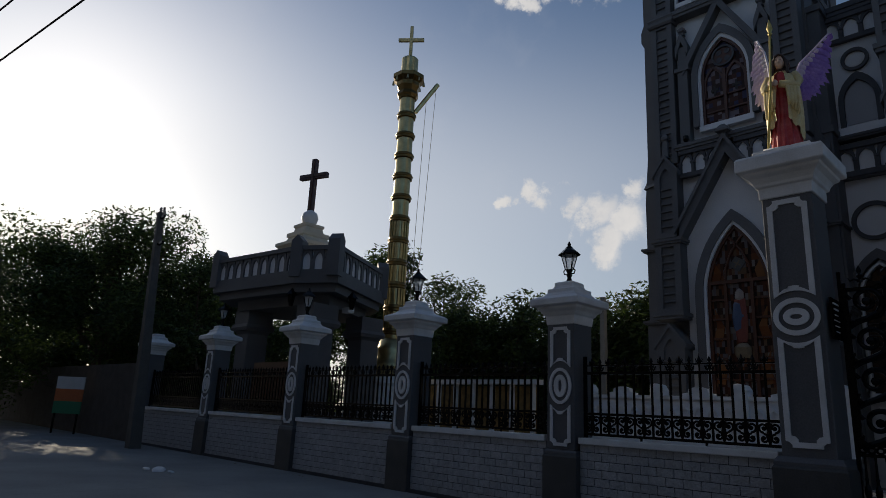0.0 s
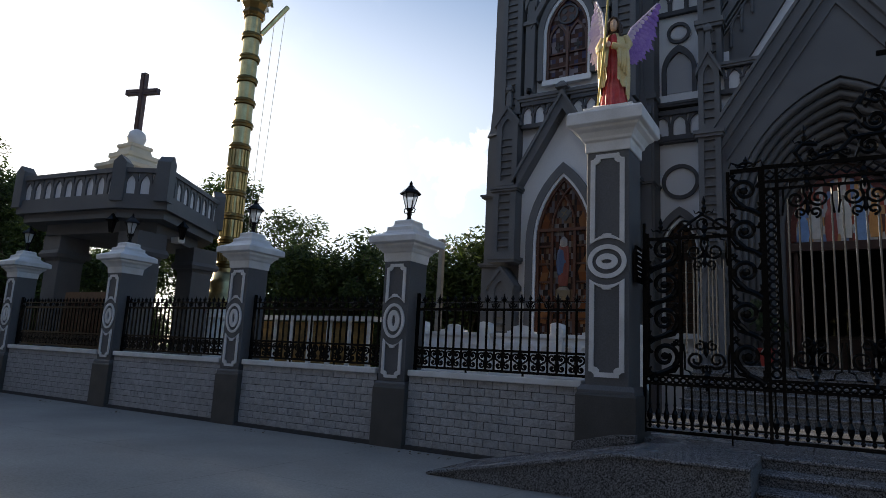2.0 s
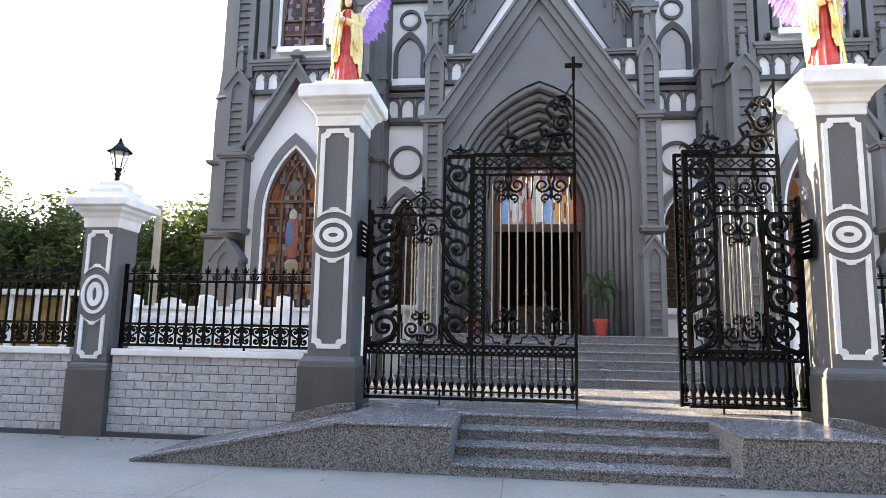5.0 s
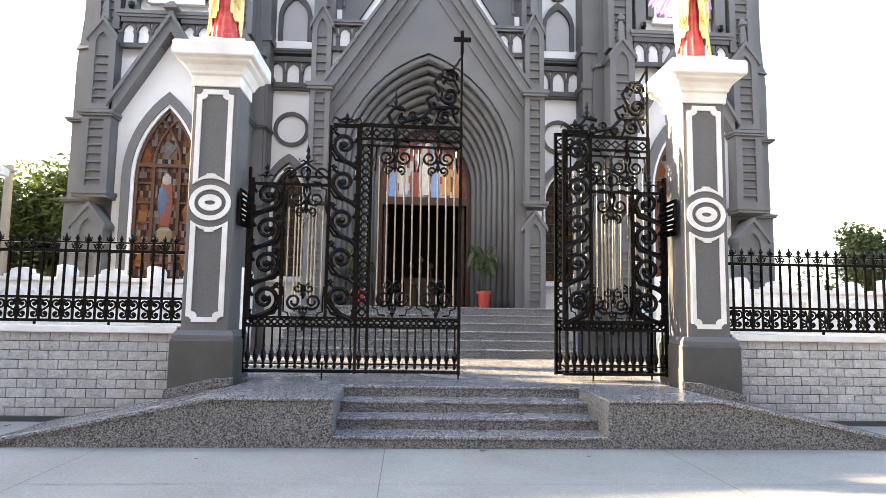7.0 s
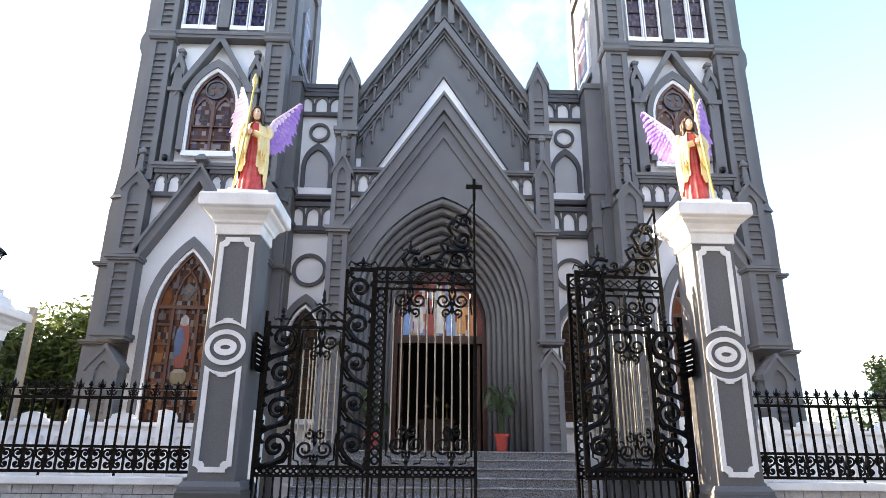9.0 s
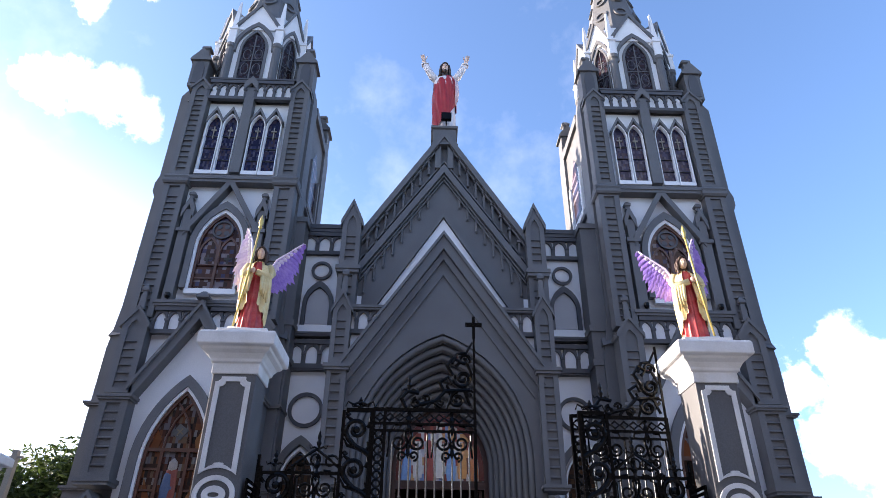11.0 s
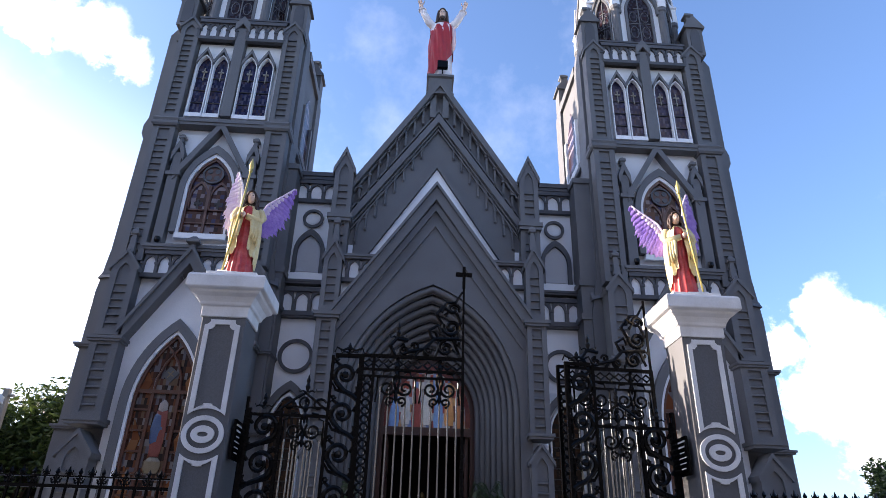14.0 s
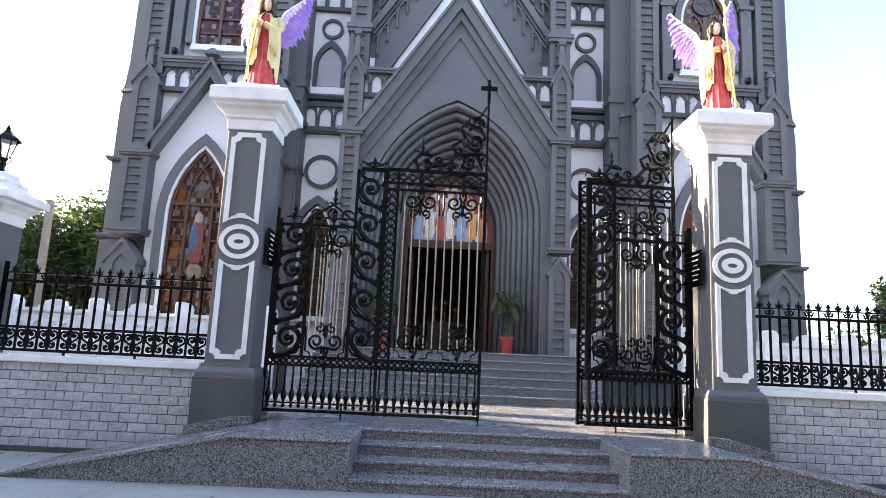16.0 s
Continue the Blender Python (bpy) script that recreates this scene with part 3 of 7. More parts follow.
def lantern(x):
    o = thing("lantern", "black iron post lantern with clear flared glass sides", "lamp", "pillar lanterns", at=pose(x, 0.34, 3.555))
    part("stem", Geo().lathe([(0.075, 0), (0.075, 0.02), (0.045, 0.04), (0.03, 0.09), (0.05, 0.13), (0.03, 0.16), (0.055, 0.2), (0.06, 0.22)], n=12), IRON, o, smooth=True)
    part("glass", Geo().lathe([(0.06, 0.225), (0.125, 0.46)], n=6), LAMP_GLASS, o, "flared clear glass panes")
    for i in range(6):
        a = 2 * math.pi * i / 6 + math.pi / 6
        part("glazing_bar", Geo().tube([(0.063 * math.cos(a), 0.063 * math.sin(a), 0.22), (0.13 * math.cos(a), 0.13 * math.sin(a), 0.46)], 0.008, 5), IRON, o)
    part("hood", Geo().lathe([(0.175, 0.455), (0.18, 0.47), (0.12, 0.53), (0.07, 0.57), (0.05, 0.6), (0.025, 0.62), (0.03, 0.64), (0.008, 0.69)], n=6), IRON, o, "black hexagonal hood with finial")
    for s in (-1, 1):
        part("bracket", Geo().tube([(s * 0.02, 0, 0.15), (s * 0.09, 0, 0.15), (s * 0.11, 0, 0.2), (s * 0.07, 0, 0.24)], 0.01, 5), IRON, o)
    return o


for x in PILLARS[:4]:
    lantern(x)

# ---- boundary wall with stone bricks ----
SPANS = [(-6.25, -3.53), (-9.85, -6.85), (-13.75, -10.45), (-18.1, -14.35), (-22.7, -18.7), (3.53, 7.6)]
rng = random.Random(11)
brick_meshes = []
for k in range(6):
    q = Geo()
    L, Hh = 0.1155, 0.0547
    j = [rng.uniform(-0.006, 0.006) for _ in range(8)]
    q.add([(-L + j[0], 0, -Hh), (L + j[1], 0, -Hh), (L, 0, Hh + j[2] * 0.5), (-L, 0, Hh), (-L + 0.004, -0.012 + j[3] * 0.6, -Hh + 0.004), (L - 0.004, -0.012 + j[4] * 0.6, -Hh + 0.003), (L - 0.004, -0.013 + j[5] * 0.6, Hh - 0.004), (-L + 0.004, -0.012 + j[6] * 0.6, Hh - 0.003), (j[1] * 8, -0.017 + j[7] * 0.6, j[2])],
          [(0, 1, 5, 4), (1, 2, 6, 5), (2, 3, 7, 6), (3, 0, 4, 7), (4, 5, 8), (5, 6, 8), (6, 7, 8), (7, 4, 8)])
    brick_meshes.append(q.mesh("brick", STONE))


def wall_span(x0, x1, singly):
    w = thing("boundary_wall", "low grey split-face brick wall with a white coping", "wall", kind="structure")
    part("backing", Geo().box(x0, x1, 0.16, 0.42, -0.1, 1.1), MORTAR_AND_SHADE, w)
    soften(part("coping", Geo().box(x0, x1, 0.1, 0.46, 1.1, 1.19), WHITE_CAP, w, "white painted coping"), 0.012)
    part("footing", Geo().box(x0, x1, 0.08, 0.2, -0.1, 0.09), MORTAR_AND_SHADE, w, "dark cement footing")
    rest = Geo()
    for row in range(9):
        z = 0.131 + 0.1148 * row
        x = x0 + 0.118 - (0.118 if row % 2 else 0)
        while x < x1 + 0.05:
            a, b = max(x - 0.1155, x0), min(x + 0.1155, x1)
            if b - a > 0.04:
                if singly:
                    piece("brick", rng.choice(brick_meshes), w, Matrix.LocRotScale(((a + b) / 2, 0.162, z), None, ((b - a) / 0.231, 1, 1)))
                else:
                    rest.add([(a, 0.162, z - 0.0547), (b, 0.162, z - 0.0547), (b, 0.162, z + 0.0547), (a, 0.162, z + 0.0547), (a + 0.004, 0.15, z - 0.051), (b - 0.004, 0.149, z - 0.051), (b - 0.004, 0.148, z + 0.051), (a + 0.004, 0.15, z + 0.051)],
                             [(0, 1, 5, 4), (1, 2, 6, 5), (2, 3, 7, 6), (3, 0, 4, 7), (4, 5, 6, 7)])
            x += 0.236
    if not singly:
        tagged(part("brickwork", rest, STONE, w), kind="stuff")


# ---- iron railings ----
def spiral(cx, cz, r0, turns, start, hand, y=0.0, n=22, r1=0.12):
    return [(cx + hand * r0 * (1 - (1 - r1) * i / n) * math.cos(start + turns * 2 * math.pi * i / n), y, cz + r0 * (1 - (1 - r1) * i / n) * math.sin(start + turns * 2 * math.pi * i / n)) for i in range(n + 1)]


bar_me = Geo().box(-0.0125, 0.0125, -0.0125, 0.0125, 1.26, 2.13).mesh("bar", IRON)


def spearhead(tall):
    """Leaf-shaped point; the taller kind has a pair of curled barbs and a crossbar."""
    q = Geo().lathe([(0.011, 0), (0.011, 0.1), (0.024, 0.108), (0.024, 0.12), (0.012, 0.126), (0.028, 0.152), (0.015, 0.178), (0.002, 0.205 + 0.02 * tall)], 0, 0, 2.13, 6)
    if tall:
        for s in (-1, 1):
            q.tube([(0, 0, 2.252), (s * 0.03, 0, 2.262), (s * 0.046, 0, 2.292), (s * 0.036, 0, 2.308)], 0.01, 5, 0.005)
        q.box(-0.045, 0.045, -0.008, 0.008, 2.25, 2.264)
    return q.mesh("spearhead", IRON)


spear_me, spear_tall_me = spearhead(0), spearhead(1)
sc = Geo()
for s in (-1, 1):
    sc.tube(spiral(s * 0.066, 1.452, 0.06, 1.3, -math.pi / 2, s), 0.0145, 6)
    sc.tube(spiral(s * 0.066, 1.325, 0.056, 1.25, math.pi / 2, s), 0.0145, 6)
    sc.tube([(0, 0, 1.26), (s * 0.03, 0, 1.34), (s * 0.012, 0, 1.42), (s * 0.03, 0, 1.51)], 0.0135, 5)
    sc.lathe([(0.004, -0.02), (0.022, 0), (0.004, 0.02)], s * 0.066, 0, 1.452, 6)
    sc.lathe([(0.004, -0.02), (0.022, 0), (0.004, 0.02)], s * 0.066, 0, 1.325, 6)
sc.lathe([(0.004, -0.05), (0.026, -0.01), (0.026, 0.01), (0.004, 0.05)], 0, 0, 1.39, 6)
scroll_me = sc.mesh("scroll", IRON)
garl = Geo()
for s in (-1, 1):
    garl.tube(spiral(s * 0.037, 2.18, 0.034, 1.1, math.pi / 2, s, 0, 14), 0.011, 5)
garl.tube([(-0.065, 0, 2.21), (-0.03, 0, 2.15), (0, 0, 2.19), (0.03, 0, 2.15), (0.065, 0, 2.21)], 0.01, 5)
garland_me = garl.mesh("top_scroll", IRON)


def railing(x0, x1):
    f = thing("iron_railing", "black wrought-iron railing with spearheads and a scroll band on the wall", "railing", "boundary railings", at=pose(0, 0.28, 0))
    for za, zb in ((2.1, 2.14), (2.222, 2.24), (1.225, 1.262), (1.515, 1.55)):
        part("rail", Geo().box(x0, x1, -0.022, 0.022, za, zb), IRON, f)
    part("end_post", Geo().box(x0, x0 + 0.04, -0.025, 0.025, 1.17, 2.37), IRON, f)
    n = round((x1 - x0) / 0.133)
    for i in range(1, n):
        x = x0 + (x1 - x0) * i / n
        piece("bar", bar_me, f, pose(x, 0, 0))
        piece("spearhead", spear_tall_me if i % 2 else spear_me, f, pose(x, 0, 0))
        if i % 2 == 0:
            piece("top_scroll", garland_me, f, pose(x, 0, 0))
    m = round((x1 - x0) / 0.262)
    for i in range(m):
        piece("scroll", scroll_me, f, pose(x0 + (x1 - x0) * (i + 0.5) / m, 0, 0))
    for i in (1, 2):
        part("foot", Geo().box(x0 + (x1 - x0) * i / 3 - 0.012, x0 + (x1 - x0) * i / 3 + 0.012, -0.012, 0.012, 1.18, 1.25), IRON, f)


# ---- gate leaves ----
def scroll_column(x0, x1, z0, z1, parent, swap=1):
    """Between two stiles, a running vine: each stem rises aslant from one stile and winds into a ring with a boss."""
    w = x1 - x0
    cx = (x0 + x1) / 2
    for x in (x0, x1):
        part("stile", Geo().box(x - 0.02, x + 0.02, -0.024, 0.024, z0, z1), IRON, parent)
    n = max(1, round((z1 - z0) / 0.5))
    h = (z1 - z0) / n
    for i in range(n):
        zc = z0 + h * (i + 0.5)
        s = swap
        c = cx + s * w * 0.01
        r = w * 0.4
        stem = [(cx - s * w * 0.46, 0, zc - h * 0.62), (cx - s * w * 0.3, 0, zc - h * 0.53), (cx, 0, zc - h * 0.43), (c + s * r * 0.62, 0, zc - r * 0.86)]
        coil = [(c + s * r * (1 - 0.66 * k / 30) * math.cos(-0.75 + 7.6 * k / 30), 0, zc + r * (1 - 0.66 * k / 30) * math.sin(-0.75 + 7.6 * k / 30)) for k in range(31)]
        part("scroll", Geo().tube(stem + coil, 0.036, 8, 0.022), IRON, parent)
        part("boss", Geo().lathe([(0.005, -0.048), (0.034, -0.036), (0.05, 0), (0.034, 0.036), (0.005, 0.048)], c, 0, zc, 10, 0.6), IRON, parent)
        # broad leaf lying along the stem, and barbs that fill the corners
        for leaf, r0, r1 in (([(cx - s * w * 0.1, 0, zc - h * 0.47), (c + s * r * 0.75, 0, zc - h * 0.4), (cx + s * w * 0.45, 0, zc - h * 0.22)], 0.03, 0.01),
                             ([(cx - s * w * 0.34, 0, zc - h * 0.55), (cx - s * w * 0.46, 0, zc - h * 0.42), (cx - s * w * 0.4, 0, zc - h * 0.3)], 0.03, 0.01),
                             ([(c - s * r * 0.95, 0, zc + r * 0.2), (cx - s * w * 0.46, 0, zc + h * 0.2), (cx - s * w * 0.44, 0, zc + h * 0.33)], 0.024, 0.008),
                             ([(c + s * r * 0.5, 0, zc + r * 0.86), (c + s * r * 0.95, 0, zc + h * 0.34), (cx + s * w * 0.46, 0, zc + h * 0.28)], 0.026, 0.008)):
            part("leaf_scroll", Geo().tube(leaf, r0, 6, r1), IRON, parent)
        part("tendril", Geo().tube(spiral(cx + s * w * 0.36, zc + h * 0.42, w * 0.08, 1.1, math.pi, s, 0, 12), 0.016, 5), IRON, parent)


def heart_pair(cx, z, w, up, parent):
    """A palmette at the end of the upright rods: two pairs of C scrolls, a turned drop and stepped brackets."""
    u = 1 if up else -1
    for s in (-1, 1):
        c = cx + s * w * 0.22
        part("c_scroll", Geo().tube([(cx + s * 0.012, 0, z - u * w * 0.42), (cx + s * w * 0.08, 0, z - u * w * 0.3)] + spiral(c, z - u * w * 0.06, w * 0.2, 1.45, -u * math.pi * 0.75, s, 0, 26, 0.25), 0.019, 6, 0.015), IRON, parent)
        part("c_scroll", Geo().tube(spiral(cx + s * w * 0.14, z + u * w * 0.26, w * 0.12, 1.2, u * math.pi * 0.5, s, 0, 18, 0.25), 0.016, 6), IRON, parent)
        part("bracket", Geo().tube([(cx + s * w * 0.5, 0, z + u * w * 0.3), (cx + s * w * 0.47, 0, z + u * w * 0.05), (cx + s * w * 0.47, 0, z - u * w * 0.3), (cx + s * w * 0.36, 0, z - u * w * 0.34), (cx + s * w * 0.33, 0, z - u * w * 0.46), (cx + s * w * 0.17, 0, z - u * w * 0.48)], 0.013, 5), IRON, parent)
    part("drop", Geo().lathe([(0.004, -0.15), (0.018, -0.12), (0.012, -0.1), (0.036, -0.05), (0.018, 0), (0.044, 0.05), (0.024, 0.1), (0.01, 0.12), (0.03, 0.15), (0.004, 0.18)], cx, 0, z - u * w * 0.5, 10), IRON, parent)
    part("bud", Geo().lathe([(0.004, -0.09), (0.034, -0.03), (0.02, 0.03), (0.03, 0.06), (0.004, 0.11)], cx, 0, z + u * w * 0.16, 8), IRON, parent)


def finial(cx, z, h, parent):
    part("finial", Geo().lathe([(0.03, 0), (0.03, 0.02), (0.012, 0.04), (0.035, h * 0.4), (0.016, h * 0.55), (0.028, h * 0.7), (0.004, h)], cx, 0, z, 8), IRON, parent)
    q = Geo()
    for s in (-1, 1):
        q.tube([(cx, 0, z + 0.02), (cx + s * 0.06, 0, z + h * 0.2), (cx + s * 0.1, 0, z + h * 0.12), (cx + s * 0.12, 0, z + h * 0.3)], 0.016, 5, 0.006)
    part("finial_leaf", q, IRON, parent)


baluster = Geo().lathe([(0.02, 0.72), (0.02, 0.75), (0.036, 0.79), (0.039, 0.84), (0.017, 0.9), (0.014, 0.93), (0.022, 0.95), (0.014, 0.97), (0.012, 1.14), (0.016, 1.2)], n=6)
baluster.lathe([(0.01, 0.66), (0.03, 0.69), (0.01, 0.72)], n=6)
baluster_me = baluster.mesh("baluster", IRON)


def dado(x0, x1, parent):
    for za, zb in ((0.61, 0.65), (0.715, 0.735), (1.19, 1.225), (1.3, 1.335)):
        part("rail", Geo().box(x0, x1, -0.022, 0.022, za, zb), IRON, parent)
    n = round((x1 - x0) / 0.104)
    for i in range(n):
        piece("baluster", baluster_me, parent, pose(x0 + (x1 - x0) * (i + 0.5) / n, 0, 0))
    q = Geo()
    m = round((x1 - x0) / 0.082)
    for i in range(m):
        x = x0 + (x1 - x0) * (i + 0.5) / m
        q.tube([(x + 0.036 * math.cos(a), 0, 1.262 + 0.033 * math.sin(a)) for a in [2 * math.pi * k / 10 for k in range(10)]], 0.014, 5, closed=True)
    part("ring_frieze", q, IRON, parent)


def rods(x0, x1, n, za, zb, parent):
    for i in range(n):
        x = x0 + (x1 - x0) * i / (n - 1)
        part("rod", Geo().tube([(x, 0, za), (x, 0, zb)], 0.0115, 8), ROD, parent)


def gate_leaf_outer(m):
    """From the pillar inward: x runs 0 to 1.42."""
    o = thing("gate_leaf", "black wrought-iron outer gate leaf with scroll columns and balusters", "gate", "gate leaves", at=m)
    dado(0.0, 1.42, o)
    part("hanging_stile", Geo().box(-0.03, 0.01, -0.03, 0.03, 0.6, 3.3), IRON, o)
    scroll_column(0.03, 0.44, 1.33, 3.16, o)
    part("wicket_rail", Geo().box(0, 1.03, -0.022, 0.022, 3.06, 3.1), IRON, o)
    part("wicket_rail", Geo().box(0.44, 1.03, -0.022, 0.022, 3.18, 3.2), IRON, o)
    rods(0.51, 0.96, 6, 1.6, 2.78, o)
    rods(0.645, 0.825, 2, 1.5, 2.95, o)
    heart_pair(0.735, 2.86, 0.54, False, o)
    heart_pair(0.735, 1.56, 0.54, True, o)
    finial(0.2, 3.16, 0.2, o)
    finial(0.735, 3.36, 0.26, o)
    q = Geo()
    for s in (-1, 1):
        q.tube(spiral(0.71 + s * 0.2, 3.22, 0.1, 1.1, 0.4, s, 0, 14), 0.016, 5)
        q.tube([(0.71, 0, 3.38), (0.71 + s * 0.12, 0, 3.3), (0.71 + s * 0.3, 0, 3.16)], 0.018, 5)
        q.tube([(0.71 + s * 0.06 * math.sin(a), 0, 3.25 + 0.07 * math.cos(a)) for a in [math.pi * k / 8 for k in range(9)]], 0.014, 5)
    part("crest", q, IRON, o)
    scroll_column(1.03, 1.4, 1.33, 3.9, o, -1)
    part("top_rail", Geo().box(1.06, 1.42, -0.025, 0.025, 3.88, 3.93), IRON, o)
    q = Geo()
    for s in (-1, 1):
        q.tube([(1.24, 0, 4.02), (1.24 + s * 0.09, 0, 3.98), (1.24 + s * 0.17, 0, 4.02), (1.24 + s * 0.2, 0, 3.95)], 0.02, 5, 0.01)
    part("crest", q, IRON, o)
    finial(1.24, 3.93, 0.16, o)
    part("drop_bolt", Geo().box(1.0, 1.02, -0.01, 0.01, YARD + 0.005, 0.75), IRON, o)
    return o


def gate_leaf_inner(m, cross=True):
    """x runs 0 to 1.36, highest at the far end."""
    o = thing("gate_leaf", "tall black wrought-iron gate leaf, scroll crest" + (" and cross" if cross else " folded back"), "gate", "gate leaves", at=m)
    W = 1.36
    dado(0.0, W, o)
    for x in (0.0, 0.15, W):
        part("stile", Geo().box(x - 0.02, x + 0.02, -0.024, 0.024, 0.6, 3.94), IRON, o)
    q = Geo()
    for i in range(22):
        z = 1.4 + 2.2 * i / 21
        q.tube([(0.075 + 0.045 * math.cos(a), 0, z + 0.048 * math.sin(a)) for a in [2 * math.pi * k / 10 for k in range(10)]], 0.016, 5, closed=True)
    part("lattice_strip", q, IRON, o)
    for za, zb in ((3.9, 3.945), (3.72, 3.75), (3.63, 3.655)):
        part("rail", Geo().box(0, W, -0.022, 0.022, za, zb), IRON, o)
    q = Geo()
    for i in range(10):
        x = 0.08 + (W - 0.16) * i / 9
        q.tube([(x - 0.06, 0, 3.82), (x, 0, 3.87), (x + 0.06, 0, 3.82), (x, 0, 3.77)], 0.017, 5, closed=True)
    part("lattice_band", q, IRON, o)
    rods(0.26, W - 0.08, 10, 1.5, 3.5, o)
    for cx in (0.47, 1.05):
        heart_pair(cx, 3.46, 0.54, False, o)
        heart_pair(cx, 1.62, 0.54, True, o)
    q = Geo()
    q.tube([(0.42, 0, 3.95), (0.36, 0, 4.08), (0.44, 0, 4.18), (0.6, 0, 4.16)], 0.029, 7)
    q.tube(spiral(0.56, 4.02, 0.07, 1.3, math.pi / 2, 1), 0.024, 7)
    q.tube([(0.6, 0, 4.0), (0.82, 0, 4.05), (0.96, 0, 4.2), (1.3, 0, 4.22)], 0.029, 7)
    q.tube(spiral(0.88, 4.02, 0.075, 1.3, -math.pi / 2, -1), 0.024, 7)
    q.tube(spiral(1.12, 4.08, 0.11, 1.5, math.pi / 2, 1), 0.029, 7)
    q.tube([(0.93, 0, 4.2), (0.88, 0, 4.32), (1.0, 0, 4.4), (1.05, 0, 4.3)], 0.026, 7)
    q.tube(spiral(1.2, 4.38, 0.13, 1.6, math.pi * 0.9, 1), 0.030, 7)
    q.tube([(1.06, 0, 4.42), (0.98, 0, 4.56), (1.06, 0, 4.68), (1.16, 0, 4.62), (1.1, 0, 4.55)], 0.027, 7)
    q.tube(spiral(1.22, 4.65, 0.09, 1.4, -0.4, 1), 0.024, 7)
    q.tube([(1.05, 0, 4.6), (1.12, 0, 4.74), (1.25, 0, 4.76), (1.34, 0, 4.92)], 0.027, 7, 0.015)
    q.tube([(0.7, 0, 3.95), (0.78, 0, 4.05), (0.9, 0, 3.97)], 0.022, 7)
    q.tube(spiral(0.7, 4.08, 0.06, 1.2, 0.0, -1, 0, 14), 0.018, 6)
    q.tube([(1.3, 0, 4.0), (1.22, 0, 4.2), (1.32, 0, 4.45), (1.26, 0, 4.6)], 0.022, 6)
    q.tube([(0.98, 0, 3.95), (1.04, 0, 4.12), (0.98, 0, 4.28)], 0.02, 6)
    q.tube(spiral(1.29, 4.16, 0.06, 1.1, 0.5, 1, 0, 12), 0.018, 6)
    part("scroll_crest", q, IRON, o)
    finial(0.46, 4.16, 0.26, o)
    part("crest_post", Geo().box(W - 0.014, W + 0.014, -0.014, 0.014, 3.94, 5.0), IRON, o)
    if cross:
        part("cross", Geo().box(W - 0.022, W + 0.022, -0.015, 0.015, 4.98, 5.32).box(W - 0.12, W + 0.12, -0.014, 0.014, 5.165, 5.225), IRON, o, "flat black cross")
    part("drop_bolt", Geo().box(W - 0.01, W + 0.01, -0.01, 0.01, YARD + 0.005, 0.75), IRON, o)
    return o


gate_leaf_outer(pose(-2.79, 0.45, 0))
gate_leaf_inner(pose(-1.36, 0.45, 0, 0, 0, 1.5))
gate_leaf_outer(pose(2.8, 0.45, 0, 0, 0, 182))
gate_leaf_inner(pose(1.34, 0.62, 0, 0, 0, 4), False)


def name_plate(x, s):
    o = thing("name_plate", "black metal plate with unreadable pale lettering on the pillar side", "sign", "pillar plates", at=pose(x, 0.33, 2.72, 0, 0, 0))
    part("plate", Geo().box(-0.012, 0.012, -0.17, 0.17, -0.24, 0.24), IRON, o)
    for i in range(6):
        w = 0.12 - 0.025 * (i % 3)
        part("text_bar", Geo().box(s * 0.012, s * 0.016, -w, w, 0.17 - 0.065 * i, (0.19 if i < 2 else 0.182) - 0.065 * i), WHITE_CAP, o, "pale bar")


name_plate(-2.85, 1)
name_plate(2.85, -1)

# ---- church ----
CX = -0.28
church = thing("church", "grey and white twin-towered gothic church with stained glass windows", "church")
slat_cache = {}


def slat(w):
    key = round(w, 2)
    if key not in slat_cache:
        h = w / 2
        slat_cache[key] = Geo().add([(-h, 0.06, 0.0), (h, 0.06, 0.0), (h, -0.012, -0.025), (-h, -0.012, -0.025), (-h, -0.012, -0.055), (h, -0.012, -0.055), (h, 0.06, -0.06), (-h, 0.06, -0.06)],
                                    [(0, 1, 2, 3), (3, 2, 5, 4), (4, 5, 6, 7), (0, 3, 4, 7), (1, 6, 5, 2)]).mesh("louvre_slat", GREY)
    return slat_cache[key]


